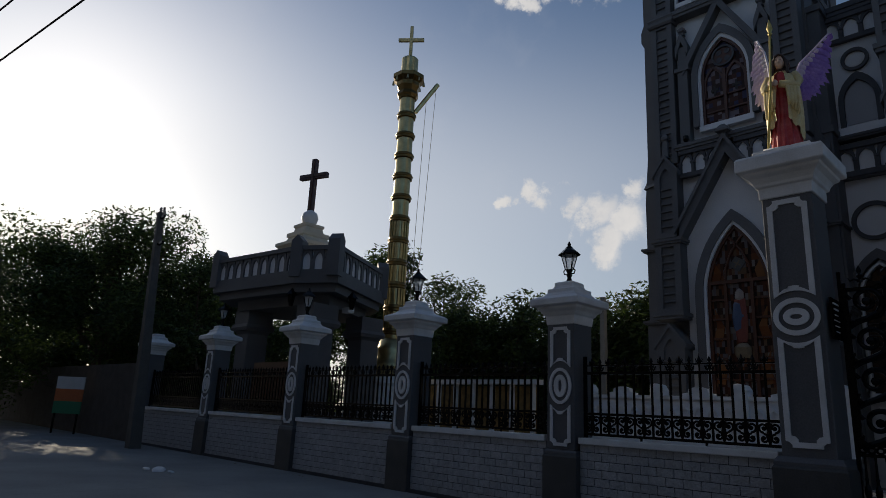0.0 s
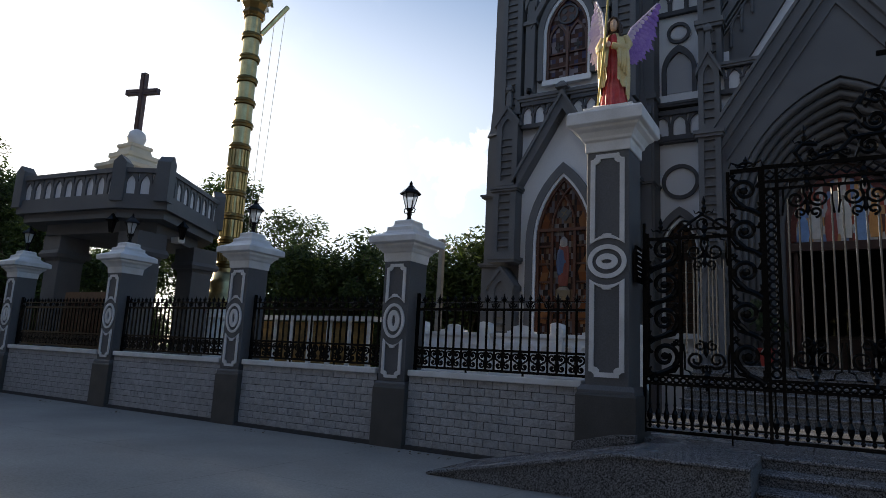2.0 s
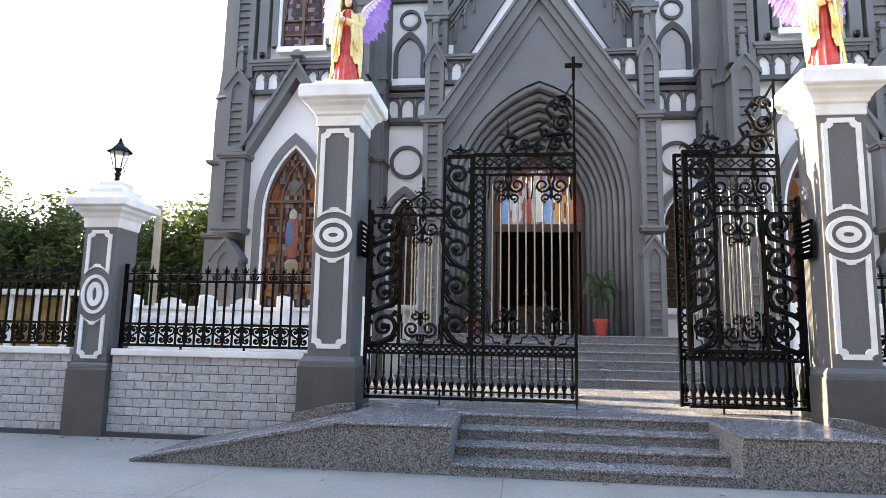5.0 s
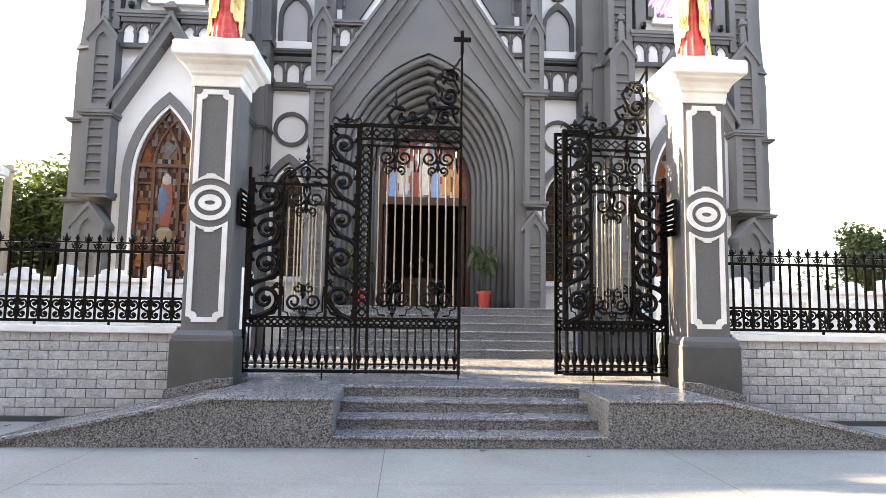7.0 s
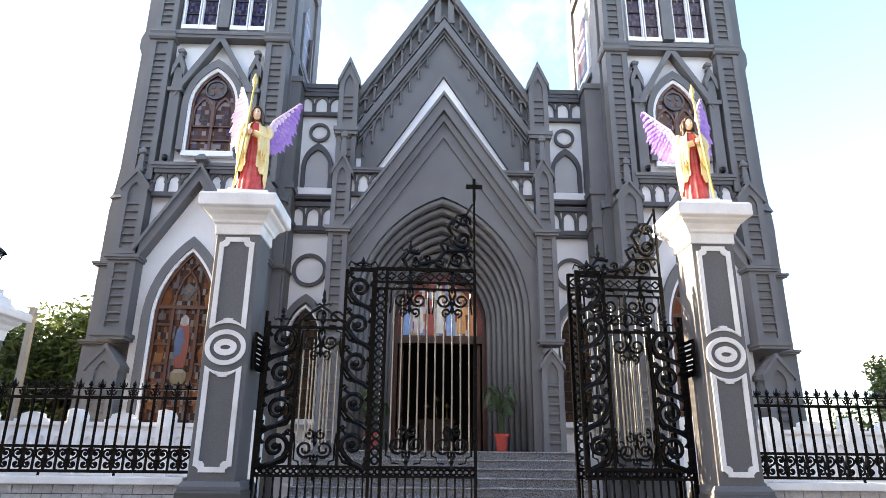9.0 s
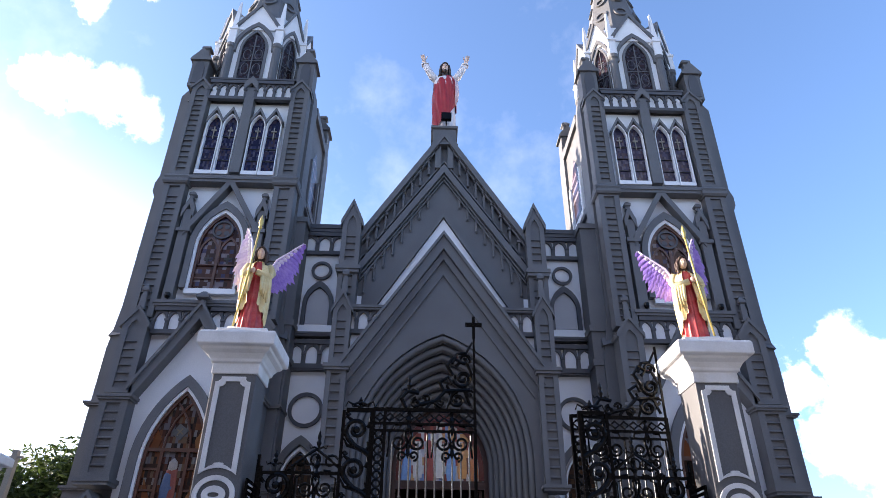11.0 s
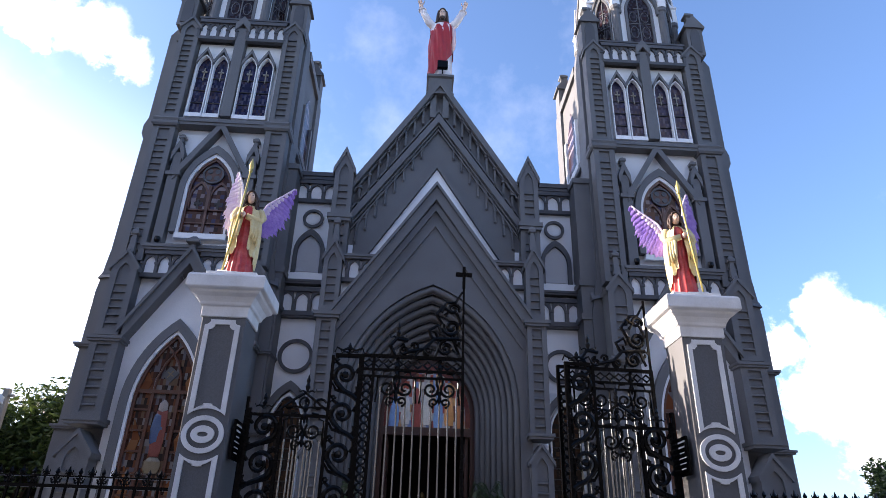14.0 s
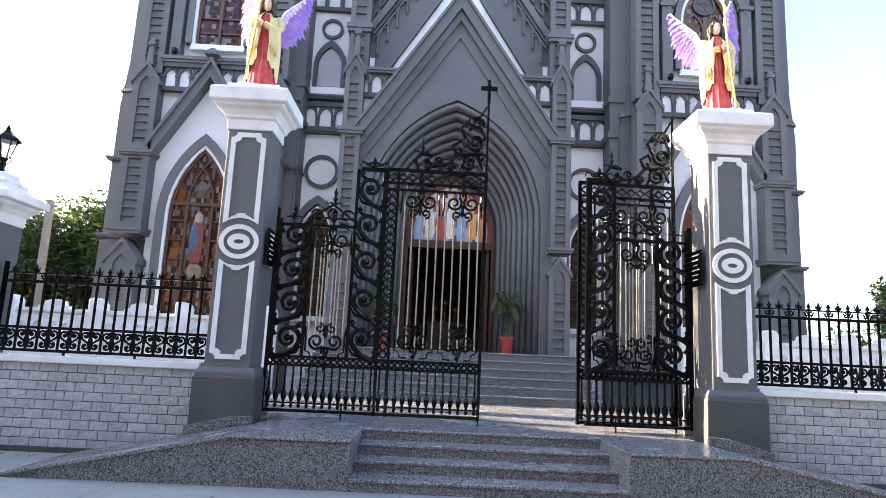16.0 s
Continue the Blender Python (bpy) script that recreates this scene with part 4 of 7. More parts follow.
def louvre_shaft(cx, w, y, d, z0, z1, peak=0.0, pitch=0.2, tip=0.0):
    """An upright buttress with a slatted panel in its face; peak: the height of its gablet."""
    b = part("buttress", Geo(), GREY, church)
    g = Geo()
    h = w / 2
    if peak:
        g.prism([(cx - h, z0), (cx - h, z1), (cx, z1 + peak * 0.85), (cx + h, z1), (cx + h, z0)], y + 0.06, y + d)
    else:
        g.box(cx - h, cx + h, y + 0.06, y + d, z0, z1)
    k = w * 0.25
    za = z1 - (0.06 if peak else 0.1)
    inner = arch(cx, 2 * (h - k), z0 + 0.14, za - 0.12, za + peak * 0.35, 5) if peak else [(cx - h + k, z0 + 0.14), (cx - h + k, za), (cx + h - k, za), (cx + h - k, z0 + 0.14)]
    m = len(inner)
    if peak:
        outer = [(cx - h, z0)] + [(cx - h + h * i / (m // 2 - 1), z1 + peak * 0.85 * i / (m // 2 - 1)) for i in range(m // 2)]
        outer += [(2 * cx - x, z) for x, z in outer[::-1]][m % 2 == 1 and 1 or 0:]
        outer = outer[:m]
    else:
        outer = [(cx - h, z0), (cx - h, z1), (cx + h, z1), (cx + h, z0)]
    g.band(outer, inner, y, y + 0.07, True)
    b.data = g.mesh("buttress", GREY)
    if peak:
        out, inn = chevron(cx, z1 + peak, h + 0.05, z1 + peak * 0.02, peak * 0.24)
        part("gablet", Geo().band(out, inn, y - 0.05, y + d), GREY, b)
        if tip:
            part("pinnacle", Geo().square([(0.09, 0), (0.05, tip * 0.7), (0.09, tip * 0.74), (0.09, tip * 0.84), (0.02, tip)], cx, y + 0.12, z1 + peak * 0.85), GREY, b)
    n = int((za - z0 - 0.3) / pitch)
    for i in range(n):
        piece("louvre_slat", slat(2 * (h - k)), b, pose(cx, y + 0.02, z0 + 0.34 + pitch * i))
    return b


def string_course(x0, x1, y0, y1, z, t=0.14, mat=None, over=0.06):
    g = Geo().box(x0 - over, x1 + over, y0 - over, y1, z, z + t * 0.45)
    g.box(x0 - over * 0.5, x1 + over * 0.5, y0 - over * 0.5, y1, z - t * 0.35, z)
    return part("string_course", g, mat or GREY, church)


def blind_arcade(x0, x1, y, z0, z1, n):
    """A balustrade: white field, grey rails, pointed arches on small posts."""
    b = part("balustrade", Geo().box(x0, x1, y + 0.05, y + 0.12, z0, z1), WHITE, church, "white panel behind grey pointed arcading")
    part("rail", Geo().box(x0, x1, y - 0.06, y + 0.1, z1 - 0.07, z1 + 0.05), GREY_DARK, b)
    part("rail", Geo().box(x0, x1, y - 0.04, y + 0.1, z0 - 0.05, z0 + 0.06), GREY_DARK, b)
    w = (x1 - x0) / n
    for i in range(n):
        cx = x0 + w * (i + 0.5)
        inner = arch(cx, w * 0.74, z0 + 0.05, z0 + (z1 - z0) * 0.5, z0 + (z1 - z0) * 0.84, 5)
        outer = [(x if abs(x - cx) > 1e-6 else cx, z) for x, z in inner]
        h = w / 2
        m = len(inner)
        outer = [(cx - h, z0 + 0.05), (cx - h, z0 + (z1 - z0) * 0.52)] + [(cx - h + w * (k - 1) / (m - 3), z1 - 0.06) for k in range(2, m - 2)] + [(cx + h, z0 + (z1 - z0) * 0.52), (cx + h, z0 + 0.05)]
        part("arch", Geo().band(outer, inner, y - 0.01, y + 0.055), GREY_DARK, b)
    for i in range(n + 1):
        x = x0 + w * i
        part("colonnette", Geo().box(x - 0.035, x + 0.035, y - 0.035, y + 0.05, z0 + 0.04, z0 + (z1 - z0) * 0.46).box(x - 0.055, x + 0.055, y - 0.05, y + 0.05, z0 + (z1 - z0) * 0.46, z0 + (z1 - z0) * 0.55), GREY_DARK, b)
    return b


def pointed_window(cx, w, z0, zs, za, y, glass, surround=WHITE, hood=True, mull=1, bars=6, fw=0.2, label=""):
    """A window set back from the wall face: surround, hood, glass, mullions and saddle bars."""
    o = part("window", Geo().prism(arch(cx, w, z0, zs, za), y + 0.1, y + 0.13), glass, church, label)
    part("frame", Geo().band(arch(cx, w + fw, z0 - 0.1, zs, za + 0.7 * fw), arch(cx, w, z0, zs, za), y - 0.04, y + 0.12), surround, o)
    part("sill", Geo().box(cx - w / 2 - 0.7 * fw, cx + w / 2 + 0.7 * fw, y - 0.05, y + 0.1, z0 - 0.13, z0), WHITE, o)
    if hood:
        part("hood_mould", Geo().band(arch(cx, w + 0.5, z0, zs, za + 0.36), arch(cx, w + 0.2, z0, zs, za + 0.14), y - 0.07, y + 0.1), GREY, o)
    t = max(0.02, w * 0.02)
    for i in range(1, mull + 1):
        x = cx - w / 2 + w * i / (mull + 1)
        part("mullion", Geo().box(x - t, x + t, y + 0.05, y + 0.105, z0, zs + (za - zs) * 0.32), LEAD, o)
    for i in range(1, bars):
        z = z0 + (zs + (za - zs) * 0.25 - z0) * i / bars
        part("saddle_bar", Geo().box(cx - w / 2, cx + w / 2, y + 0.07, y + 0.105, z - t * 0.6, z + t * 0.6), LEAD, o)
    return o


def great_window(cx, y):
    """Three lights in a brown wooden frame, with intersecting tracery and a plain robed shape in the middle light."""
    w, z0, zs, za = 1.46, 2.05, 4.45, 6.14
    o = part("window", Geo().prism(arch(cx, w, z0, zs, za), y + 0.1, y + 0.13), GLASS_RED, church, "large amber stained glass window with a blue-robed shape")
    part("surround", Geo().band(arch(cx, w + 0.13, z0 - 0.1, zs, za + 0.09), arch(cx, w, z0, zs, za), y - 0.03, y + 0.12), WHITE, o)
    part("sill", Geo().box(cx - w / 2 - 0.1, cx + w / 2 + 0.1, y - 0.06, y + 0.1, z0 - 0.18, z0), WHITE, o)
    part("hood_mould", Geo().band(arch(cx, w + 0.52, z0, zs, za + 0.38), arch(cx, w + 0.13, z0, zs, za + 0.09), y - 0.07, y + 0.1), GREY, o)
    part("frame", Geo().band(arch(cx, w, z0, zs, za), arch(cx, w - 0.15, z0 + 0.07, zs, za - 0.1), y + 0.03, y + 0.104), WOOD, o)
    m = 0.3
    for s in (-1, 1):
        part("mullion", Geo().box(cx + s * m - 0.035, cx + s * m + 0.035, y + 0.03, y + 0.1, z0, 4.8), WOOD, o)
        for k in range(5):
            z = 4.34 - 0.46 * k
            part("saddle_bar", Geo().box(*sorted((cx + s * m, cx + s * w / 2)), y + 0.045, y + 0.1, z - 0.022, z + 0.022), WOOD, o)
        # the mullions carry on as crossing bows
        part("tracery", Geo().tube([(cx - s * m, y + 0.07, 4.78), (cx - s * 0.27, y + 0.07, 5.1), (cx - s * 0.14, y + 0.07, 5.45), (cx + s * 0.06, y + 0.07, 5.75), (cx + s * 0.22, y + 0.07, 5.9)], 0.032, 6), WOOD, o)
        for z, lng in ((4.85, 0.5), (3.5, 0.62), (2.5, 0.6)):
            bow = [(cx + s * 0.66, z - 0.1), (cx + s * 0.56, z + lng * 0.35), (cx + s * 0.6, z + lng)]
            inn = [(cx + s * 0.45, z - 0.14), (cx + s * 0.38, z + lng * 0.3), (cx + s * 0.58, z + lng)]
            part("flame_quarry", Geo().band(bow, inn, y + 0.085, y + 0.101), GLASS_ORANGE, o)
    part("transom", Geo().box(cx - w / 2 + 0.02, cx + w / 2 - 0.02, y + 0.025, y + 0.1, 4.72, 4.8), WOOD, o)
    part("saddle_bar", Geo().box(cx - m, cx + m, y + 0.045, y + 0.1, 2.44, 2.49), WOOD, o)
    part("figure", Geo().lathe([(0.1, 0), (0.13, 0.08), (0.16, 0.5), (0.13, 1.0), (0.04, 1.12)], cx, y + 0.09, 3.32, 12, 0.25), FIG_RED, o, "plain red glass shape")
    part("figure", Geo().lathe([(0.06, 0), (0.13, 0.12), (0.16, 0.4), (0.12, 0.7), (0.05, 0.8)], cx - 0.04, y + 0.085, 3.52, 12, 0.25), FIG_BLUE, o, "plain blue glass shape")
    part("figure", Geo().lathe([(0.07, 0), (0.11, 0.06), (0.1, 0.2), (0.02, 0.28)], cx, y + 0.08, 4.3, 10, 0.3), FIG_PALE, o, "plain pale glass shape")
    part("figure", Geo().lathe([(0.14, 0), (0.2, 0.1), (0.2, 0.25), (0.1, 0.34)], cx, y + 0.09, 2.96, 9, 0.25), FIG_STONE, o, "plain stone-coloured glass shape")
    emblem = part("emblem", Geo().box(-0.14, 0.14, -0.015, 0.01, -0.14, 0.14), GREY_BASE, o, "dark blue lozenge with a pale cross")
    emblem.matrix_basis = pose(cx, y + 0.09, 5.18, 0, 35, 0)
    part("emblem_cross", Geo().box(-0.09, 0.09, -0.02, -0.014, -0.012, 0.016).box(-0.014, 0.014, -0.022, -0.014, -0.1, 0.1), FIG_STONE, emblem)


def rose_window(cx, y):
    """Two arched lights under a rose disc, in a brown wooden frame."""
    w, z0, zs, za = 1.16, 8.88, 10.2, 11.24
    o = part("window", Geo().prism(arch(cx, w, z0, zs, za), y + 0.1, y + 0.13), GLASS_DARK, church, "pointed window with a rose and brown and lilac quarries")
    part("surround", Geo().band(arch(cx, w + 0.15, z0 - 0.1, zs, za + 0.11), arch(cx, w, z0, zs, za), y - 0.02, y + 0.12), WHITE, o)
    part("sill", Geo().box(cx - w / 2 - 0.09, cx + w / 2 + 0.09, y - 0.03, y + 0.1, z0 - 0.15, z0), WHITE, o)
    part("hood_mould", Geo().band(arch(cx, w + 0.46, z0, zs, za + 0.36), arch(cx, w + 0.15, z0, zs, za + 0.11), y - 0.07, y + 0.1), GREY, o)
    part("frame", Geo().band(arch(cx, w, z0, zs, za), arch(cx, w - 0.13, z0 + 0.05, zs, za - 0.09), y + 0.03, y + 0.104), WOOD, o)
    part("mullion", Geo().box(cx - 0.035, cx + 0.035, y + 0.03, y + 0.1, z0, 10.35), WOOD, o)
    for z in (9.22, 9.62):
        part("saddle_bar", Geo().box(cx - w / 2, cx + w / 2, y + 0.05, y + 0.1, z - 0.02, z + 0.02), WOOD, o)
    for s in (-1, 1):
        c = cx + s * 0.27
        part("light_head", Geo().band(arch(c, 0.52, 9.6, 10.0, 10.5, 6), arch(c, 0.42, 9.6, 10.0, 10.42, 6), y + 0.05, y + 0.102), WOOD, o)
        part("light_cross", Geo().box(c - 0.03, c + 0.03, y + 0.085, y + 0.104, 9.68, 9.95).box(c - 0.1, c + 0.1, y + 0.086, y + 0.104, 9.79, 9.86), LEAD, o)
    zr, r = 10.72, 0.29
    rose = part("rose", Geo().prism(ring(cx, zr, r, 24), y + 0.07, y + 0.102), WOOD, o, "round carved rose")
    part("rose_ring", Geo().band(ring(cx, zr, r), ring(cx, zr, r * 0.82), y + 0.03, y + 0.08, True), GREY_DARK, rose)
    for i in range(4):
        a = math.pi / 2 * i + math.pi / 4
        part("petal", Geo().prism(oval(cx + 0.5 * r * math.cos(a), zr + 0.5 * r * math.sin(a), r * 0.26, r * 0.26, 10), y + 0.055, y + 0.075), GREY_DARK, rose)


def gable_band(cx, za, half, zb, t, y0, y1, mat, name="hood"):
    out, inn = chevron(cx, za, half, zb, t)
    return part(name, Geo().band(out, inn, y0, y1), mat, church)


FL = 1.54


def tower(s):
    cx = -0.19 + s * 6.2
    Y = 7.0
    part("tower_core", Geo().box(cx - 1.8, cx + 1.8, Y + 0.28, Y + 4.1, 0.3, 16.0), GREY, church)
    # stage one: white wall, large window, gable hood
    part("stage_wall", Geo().box(cx - 1.25, cx + 1.25, Y + 0.16, Y + 0.282, 1.2, 8.3), WHITE, church, "white plaster wall")
    great_window(cx, Y + 0.03)
    gable_band(cx, 8.35, 1.3, 6.2, 0.42, Y - 0.2, Y + 0.3, GREY)
    gable_band(cx, 8.43, 1.34, 6.2, 0.14, Y - 0.27, Y + 0.3, GREY)
    part("finial", Geo().square([(0.06, 0), (0.06, 0.12), (0.16, 0.16), (0.16, 0.22), (0.05, 0.36)], cx, Y - 0.18, 8.3), GREY, church)
    for a in (-1, 1):
        x0, x1 = sorted((cx + a * 0.18, cx + a * 1.22))
        blind_arcade(x0, x1, Y - 0.02, 7.62, 8.26, 3)
    string_course(cx - 1.25, cx + 1.25, Y - 0.08, Y + 0.3, 8.38, 0.2)
    # stage two
    part("stage_wall", Geo().box(cx - 1.25, cx + 1.25, Y + 0.2, Y + 0.283, 8.45, 12.2), WHITE, church, "white plaster wall")
    rose_window(cx, Y + 0.06)
    gable_band(cx, 12.42, 1.0, 10.72, 0.3, Y - 0.08, Y + 0.3, GREY)
    for a in (-1, 1):
        x = cx + a * 1.02
        part("pier", Geo().box(x - 0.13, x + 0.13, Y - 0.05, Y + 0.28, 8.5, 10.6).box(x - 0.19, x + 0.19, Y - 0.1, Y + 0.28, 10.55, 10.66).box(x - 0.11, x + 0.11, Y - 0.02, Y + 0.28, 10.66, 11.3), GREY, church)
        gable_band(x, 11.75, 0.17, 11.3, 0.3, Y - 0.06, Y + 0.28, GREY, "gablet")
        part("pinnacle", Geo().square([(0.07, 0), (0.05, 0.1), (0.09, 0.13), (0.09, 0.2), (0.03, 0.27)], x, Y + 0.06, 11.66), GREY, church)
        part("floodlight", Geo().lathe([(0.05, -0.05), (0.07, 0.0), (0.07, 0.09), (0.03, 0.11)], cx + a * 0.98, Y - 0.12, 8.56, 10), IRON, church, "small black floodlight")
    string_course(cx - 1.85, cx + 1.85, Y - 0.06, Y + 0.3, 12.3, 0.26)
    # stage three: two pairs of lancets
    part("stage_wall", Geo().box(cx - 1.25, cx + 1.25, Y + 0.2, Y + 0.284, 12.45, 15.4), WHITE, church, "white plaster wall")
    for a in (-1, 1):
        for b in (-1, 1):
            x = cx + a * 0.66 + b * 0.245
            lw = pointed_window(x, 0.4, 12.68, 14.35, 14.8, Y + 0.04, GLASS_BLUE, surround=WHITE, hood=False, mull=0, bars=4, fw=0.05, label="narrow blue-grey lancet window")
            part("cross_motif", Geo().box(x - 0.012, x + 0.012, Y + 0.1, Y + 0.135, 13.95, 14.4).box(x - 0.08, x + 0.08, Y + 0.1, Y + 0.135, 14.24, 14.28), GALV, lw)
            gable_band(x, 15.1, 0.245, 14.62, 0.15, Y - 0.04, Y + 0.24, GREY)
    part("pilaster", Geo().box(cx - 0.15, cx + 0.15, Y - 0.04, Y + 0.28, 12.6, 15.9), GREY, church)
    gable_band(cx, 16.35, 0.22, 16.05, 0.3, Y - 0.1, Y + 0.28, GREY, "gablet")
    for a in (-1, 1):
        x0, x1 = sorted((cx + a * 0.16, cx + a * 1.3))
        blind_arcade(x0, x1, Y - 0.02, 15.45, 16.12, 4)
    string_course(cx - 1.3, cx + 1.3, Y - 0.02, Y + 0.3, 16.2, 0.14, GREY_DARK)
    # corner buttresses
    for a in (-1, 1):
        x = cx + a * 1.55
        louvre_shaft(x, 0.7, Y - 0.3, 0.62, 1.2, 3.3, 0.52)
        string_course(x - 0.35, x + 0.35, Y - 0.32, Y + 0.3, 3.98, 0.2)
        louvre_shaft(x, 0.66, Y - 0.24, 0.55, 4.05, 5.85)
        string_course(x - 0.35, x + 0.35, Y - 0.26, Y + 0.3, 5.88, 0.16)
        louvre_shaft(x, 0.62, Y - 0.2, 0.5, 6.0, 7.75, 0.5, tip=0.72)
        louvre_shaft(x, 0.6, Y - 0.08, 0.4, 8.0, 12.15)
        part("shaft_cap", Geo().square([(0.33, 0), (0.37, 0.06), (0.37, 0.14), (0.33, 0.17), (0.36, 0.24), (0.3, 0.32)], x, Y + 0.2, 12.12), GREY, church)
        louvre_shaft(x, 0.56, Y - 0.04, 0.38, 12.45, 15.85, 0.42)
        # side buttresses
        x0, x1 = sorted((cx + a * 1.79, cx + a * 2.52))
        px = cx + a * 1.79
        k = 0.88 if a == s else 0.42
        ku = k if a == s else 0.16
        prof = [(px, 0.9), (px + a * 0.82 * k, 0.9), (px + a * 0.8 * k, 3.9), (px + a * 0.74 * k, 4.05), (px + a * 0.74 * k, 7.3), (px + a * 0.62 * ku, 8.5), (px + a * 0.6 * ku, 12.0), (px + a * 0.7 * ku, 12.2), (px + a * 0.7 * ku, 12.5), (px + a * 0.6 * ku, 12.75), (px + a * 0.62 * ku, 15.9), (px + a * 0.2 * ku, 16.5), (px, 16.5)]
        part("side_buttress", Geo().prism(prof, Y + 0.45, Y + 1.15), GREY, church)
        part("side_buttress", Geo().prism(prof, Y + 3.2, Y + 3.9), GREY, church)
        for z in (3.95, 5.9):
            string_course(*sorted((px, px + a * 0.82 * k)), Y + 0.4, Y + 1.2, z, 0.12)
        for z, d in ((8.0, 0.75 * k), (16.0, 0.34 * ku)):
            gable_y = Geo().add([(px, Y + 0.38, z - 0.25), (px, Y + 1.22, z - 0.25), (px + a * d, Y + 0.38, z - 0.35), (px + a * d, Y + 1.22, z - 0.35), (px, Y + 0.8, z + 0.5), (px + a * d * 0.9, Y + 0.8, z + 0.35)],
                        [(0, 2, 5, 4), (1, 4, 5, 3), (2, 3, 5), (0, 4, 1), (0, 1, 3, 2)])
            part("buttress_roof", gable_y, GREY, church)
        # parapet pinnacles
        po = cx + a * (1.82 if a == s else 1.6)
        for yy in (Y + 0.3, Y + 3.6):
            q = part("parapet_pinnacle", Geo().square([(0.26, 0), (0.26, 1.2)], po, yy, 16.0), GREY, church)
            part("pinnacle_roof", Geo().prism([(po - 0.34, 17.08), (po - 0.34, 17.14), (po, 17.62), (po + 0.34, 17.14), (po + 0.34, 17.08)], yy - 0.33, yy + 0.33), GREY, q)
            part("pinnacle_knob", Geo().square([(0.1, 17.5), (0.09, 17.74), (0.15, 17.78), (0.15, 17.85), (0.07, 17.96)], po, yy, 0), GREY, q)
            part("pinnacle_panel", Geo().prism(arch(po, 0.32, 16.1, 16.75, 17.12, 5), yy - 0.285, yy - 0.25), GREY_DARK, q)
    # belfry facing the side
    for a in (-1, 1):
        px = cx + a * 1.8
        for z0, z1, zz in ((8.8, 10.6, 11.6), (12.7, 14.3, 15.1)):
            part("side_window", Geo().add([(px + a * 0.012, Y + 1.6, z0), (px + a * 0.012, Y + 2.8, z0), (px + a * 0.012, Y + 2.8, z1), (px + a * 0.012, Y + 2.2, zz), (px + a * 0.012, Y + 1.6, z1)], [(0, 1, 2, 3, 4)]), GLASS_DARK, church)
            # sunlit jambs coloured white, shaded ones grey, so paint carries the light
            part("side_jamb_sun_toned", Geo().box(*sorted((px, px + a * 0.09)), Y + 1.45, Y + 1.6, z0 - 0.2, z1).box(*sorted((px, px + a * 0.09)), Y + 2.8, Y + 2.95, z0 - 0.2, z1).box(*sorted((px, px + a * 0.12)), Y + 1.4, Y + 3.0, z0 - 0.3, z0 - 0.1), WHITE if s > 0 and a < 0 else GREY, church)
        part("side_rail", Geo().box(*sorted((px, px + a * 0.1)), Y + 1.15, Y + 3.2, 12.3, 12.5), GREY, church)
        part("side_rail", Geo().box(*sorted((px, px + a * 0.1)), Y + 1.15, Y + 3.2, 15.9, 16.2), GREY, church)
    # octagonal belfry and spire
    sx, sy = cx + (-0.24 if s < 0 else 0.1), Y + 1.5
    broad, reach = 0.75, 1.386
    # eight sides: four broad, four narrow across the corners
    corners = [(-broad, -reach), (broad, -reach), (reach, -broad), (reach, broad), (broad, reach), (-broad, reach), (-reach, broad), (-reach, -broad)]
    drum = [(sx + x, sy + y, z) for z in (16.0, 19.3) for x, y in corners]
    part("belfry", Geo().add(drum, [tuple(range(8)), tuple(range(8, 16))] + [(k, (k + 1) % 8, (k + 1) % 8 + 8, k + 8) for k in range(8)]), WHITE, church, "white eight-sided belfry")
    for i in range(8):
        a = math.pi / 4 * i
        fm = Matrix.Translation((sx, sy, 0)) @ Matrix.Rotation(a, 4, "Z") @ Matrix.Translation((0, -reach if i % 2 == 0 else -(reach + broad) / math.sqrt(2), 0)) @ Matrix.Diagonal((1.24 if i % 2 == 0 else 0.74, 1, 1, 1))
        win = Geo().prism(arch(0, 0.6, 16.45, 17.75, 18.5, 6), -0.005, 0.03)
        bw = part("belfry_window", win, GLASS_NIGHT, church, "dark glazed pointed belfry opening")
        bw.matrix_basis = fm
        lead = Geo().box(-0.014, 0.014, -0.025, 0.0, 16.45, 18.4).box(-0.28, 0.28, -0.025, 0.0, 17.2, 17.225).box(-0.13, 0.13, -0.03, 0.0, 17.85, 17.88)
        for sg in (-1, 1):
            lead.tube([(sg * 0.15 + 0.1 * math.cos(k * 0.63), -0.012, 17.5 + 0.22 * math.sin(k * 0.63)) for k in range(10)], 0.011, 5, closed=True)
            lead.tube([(sg * 0.15 + 0.1 * math.cos(k * 0.63), -0.012, 16.85 + 0.25 * math.sin(k * 0.63)) for k in range(10)], 0.011, 5, closed=True)
        part("leading", lead, GREY, bw, "grey curling lead lines")
        part("frame", Geo().band(arch(0, 0.74, 16.4, 17.75, 18.62, 6), arch(0, 0.6, 16.4, 17.75, 18.5, 6), -0.06, 0.03), GREY, bw)
        part("hood_mould", Geo().band(arch(0, 1.12, 17.6, 17.75, 18.95, 6), arch(0, 0.94, 17.6, 17.75, 18.76, 6), -0.1, 0.03), GREY, bw)
        out, inn = chevron(0, 19.98, 0.62, 18.75, 0.2)
        part("gable", Geo().prism([(-0.58, 18.6), (0, 19.86), (0.58, 18.6)], -0.06, 0.25), WHITE, bw, "white gable")
        part("gable_coping", Geo().band(out, inn, -0.12, 0.4), GREY, bw)
        ca = a + math.pi / 8
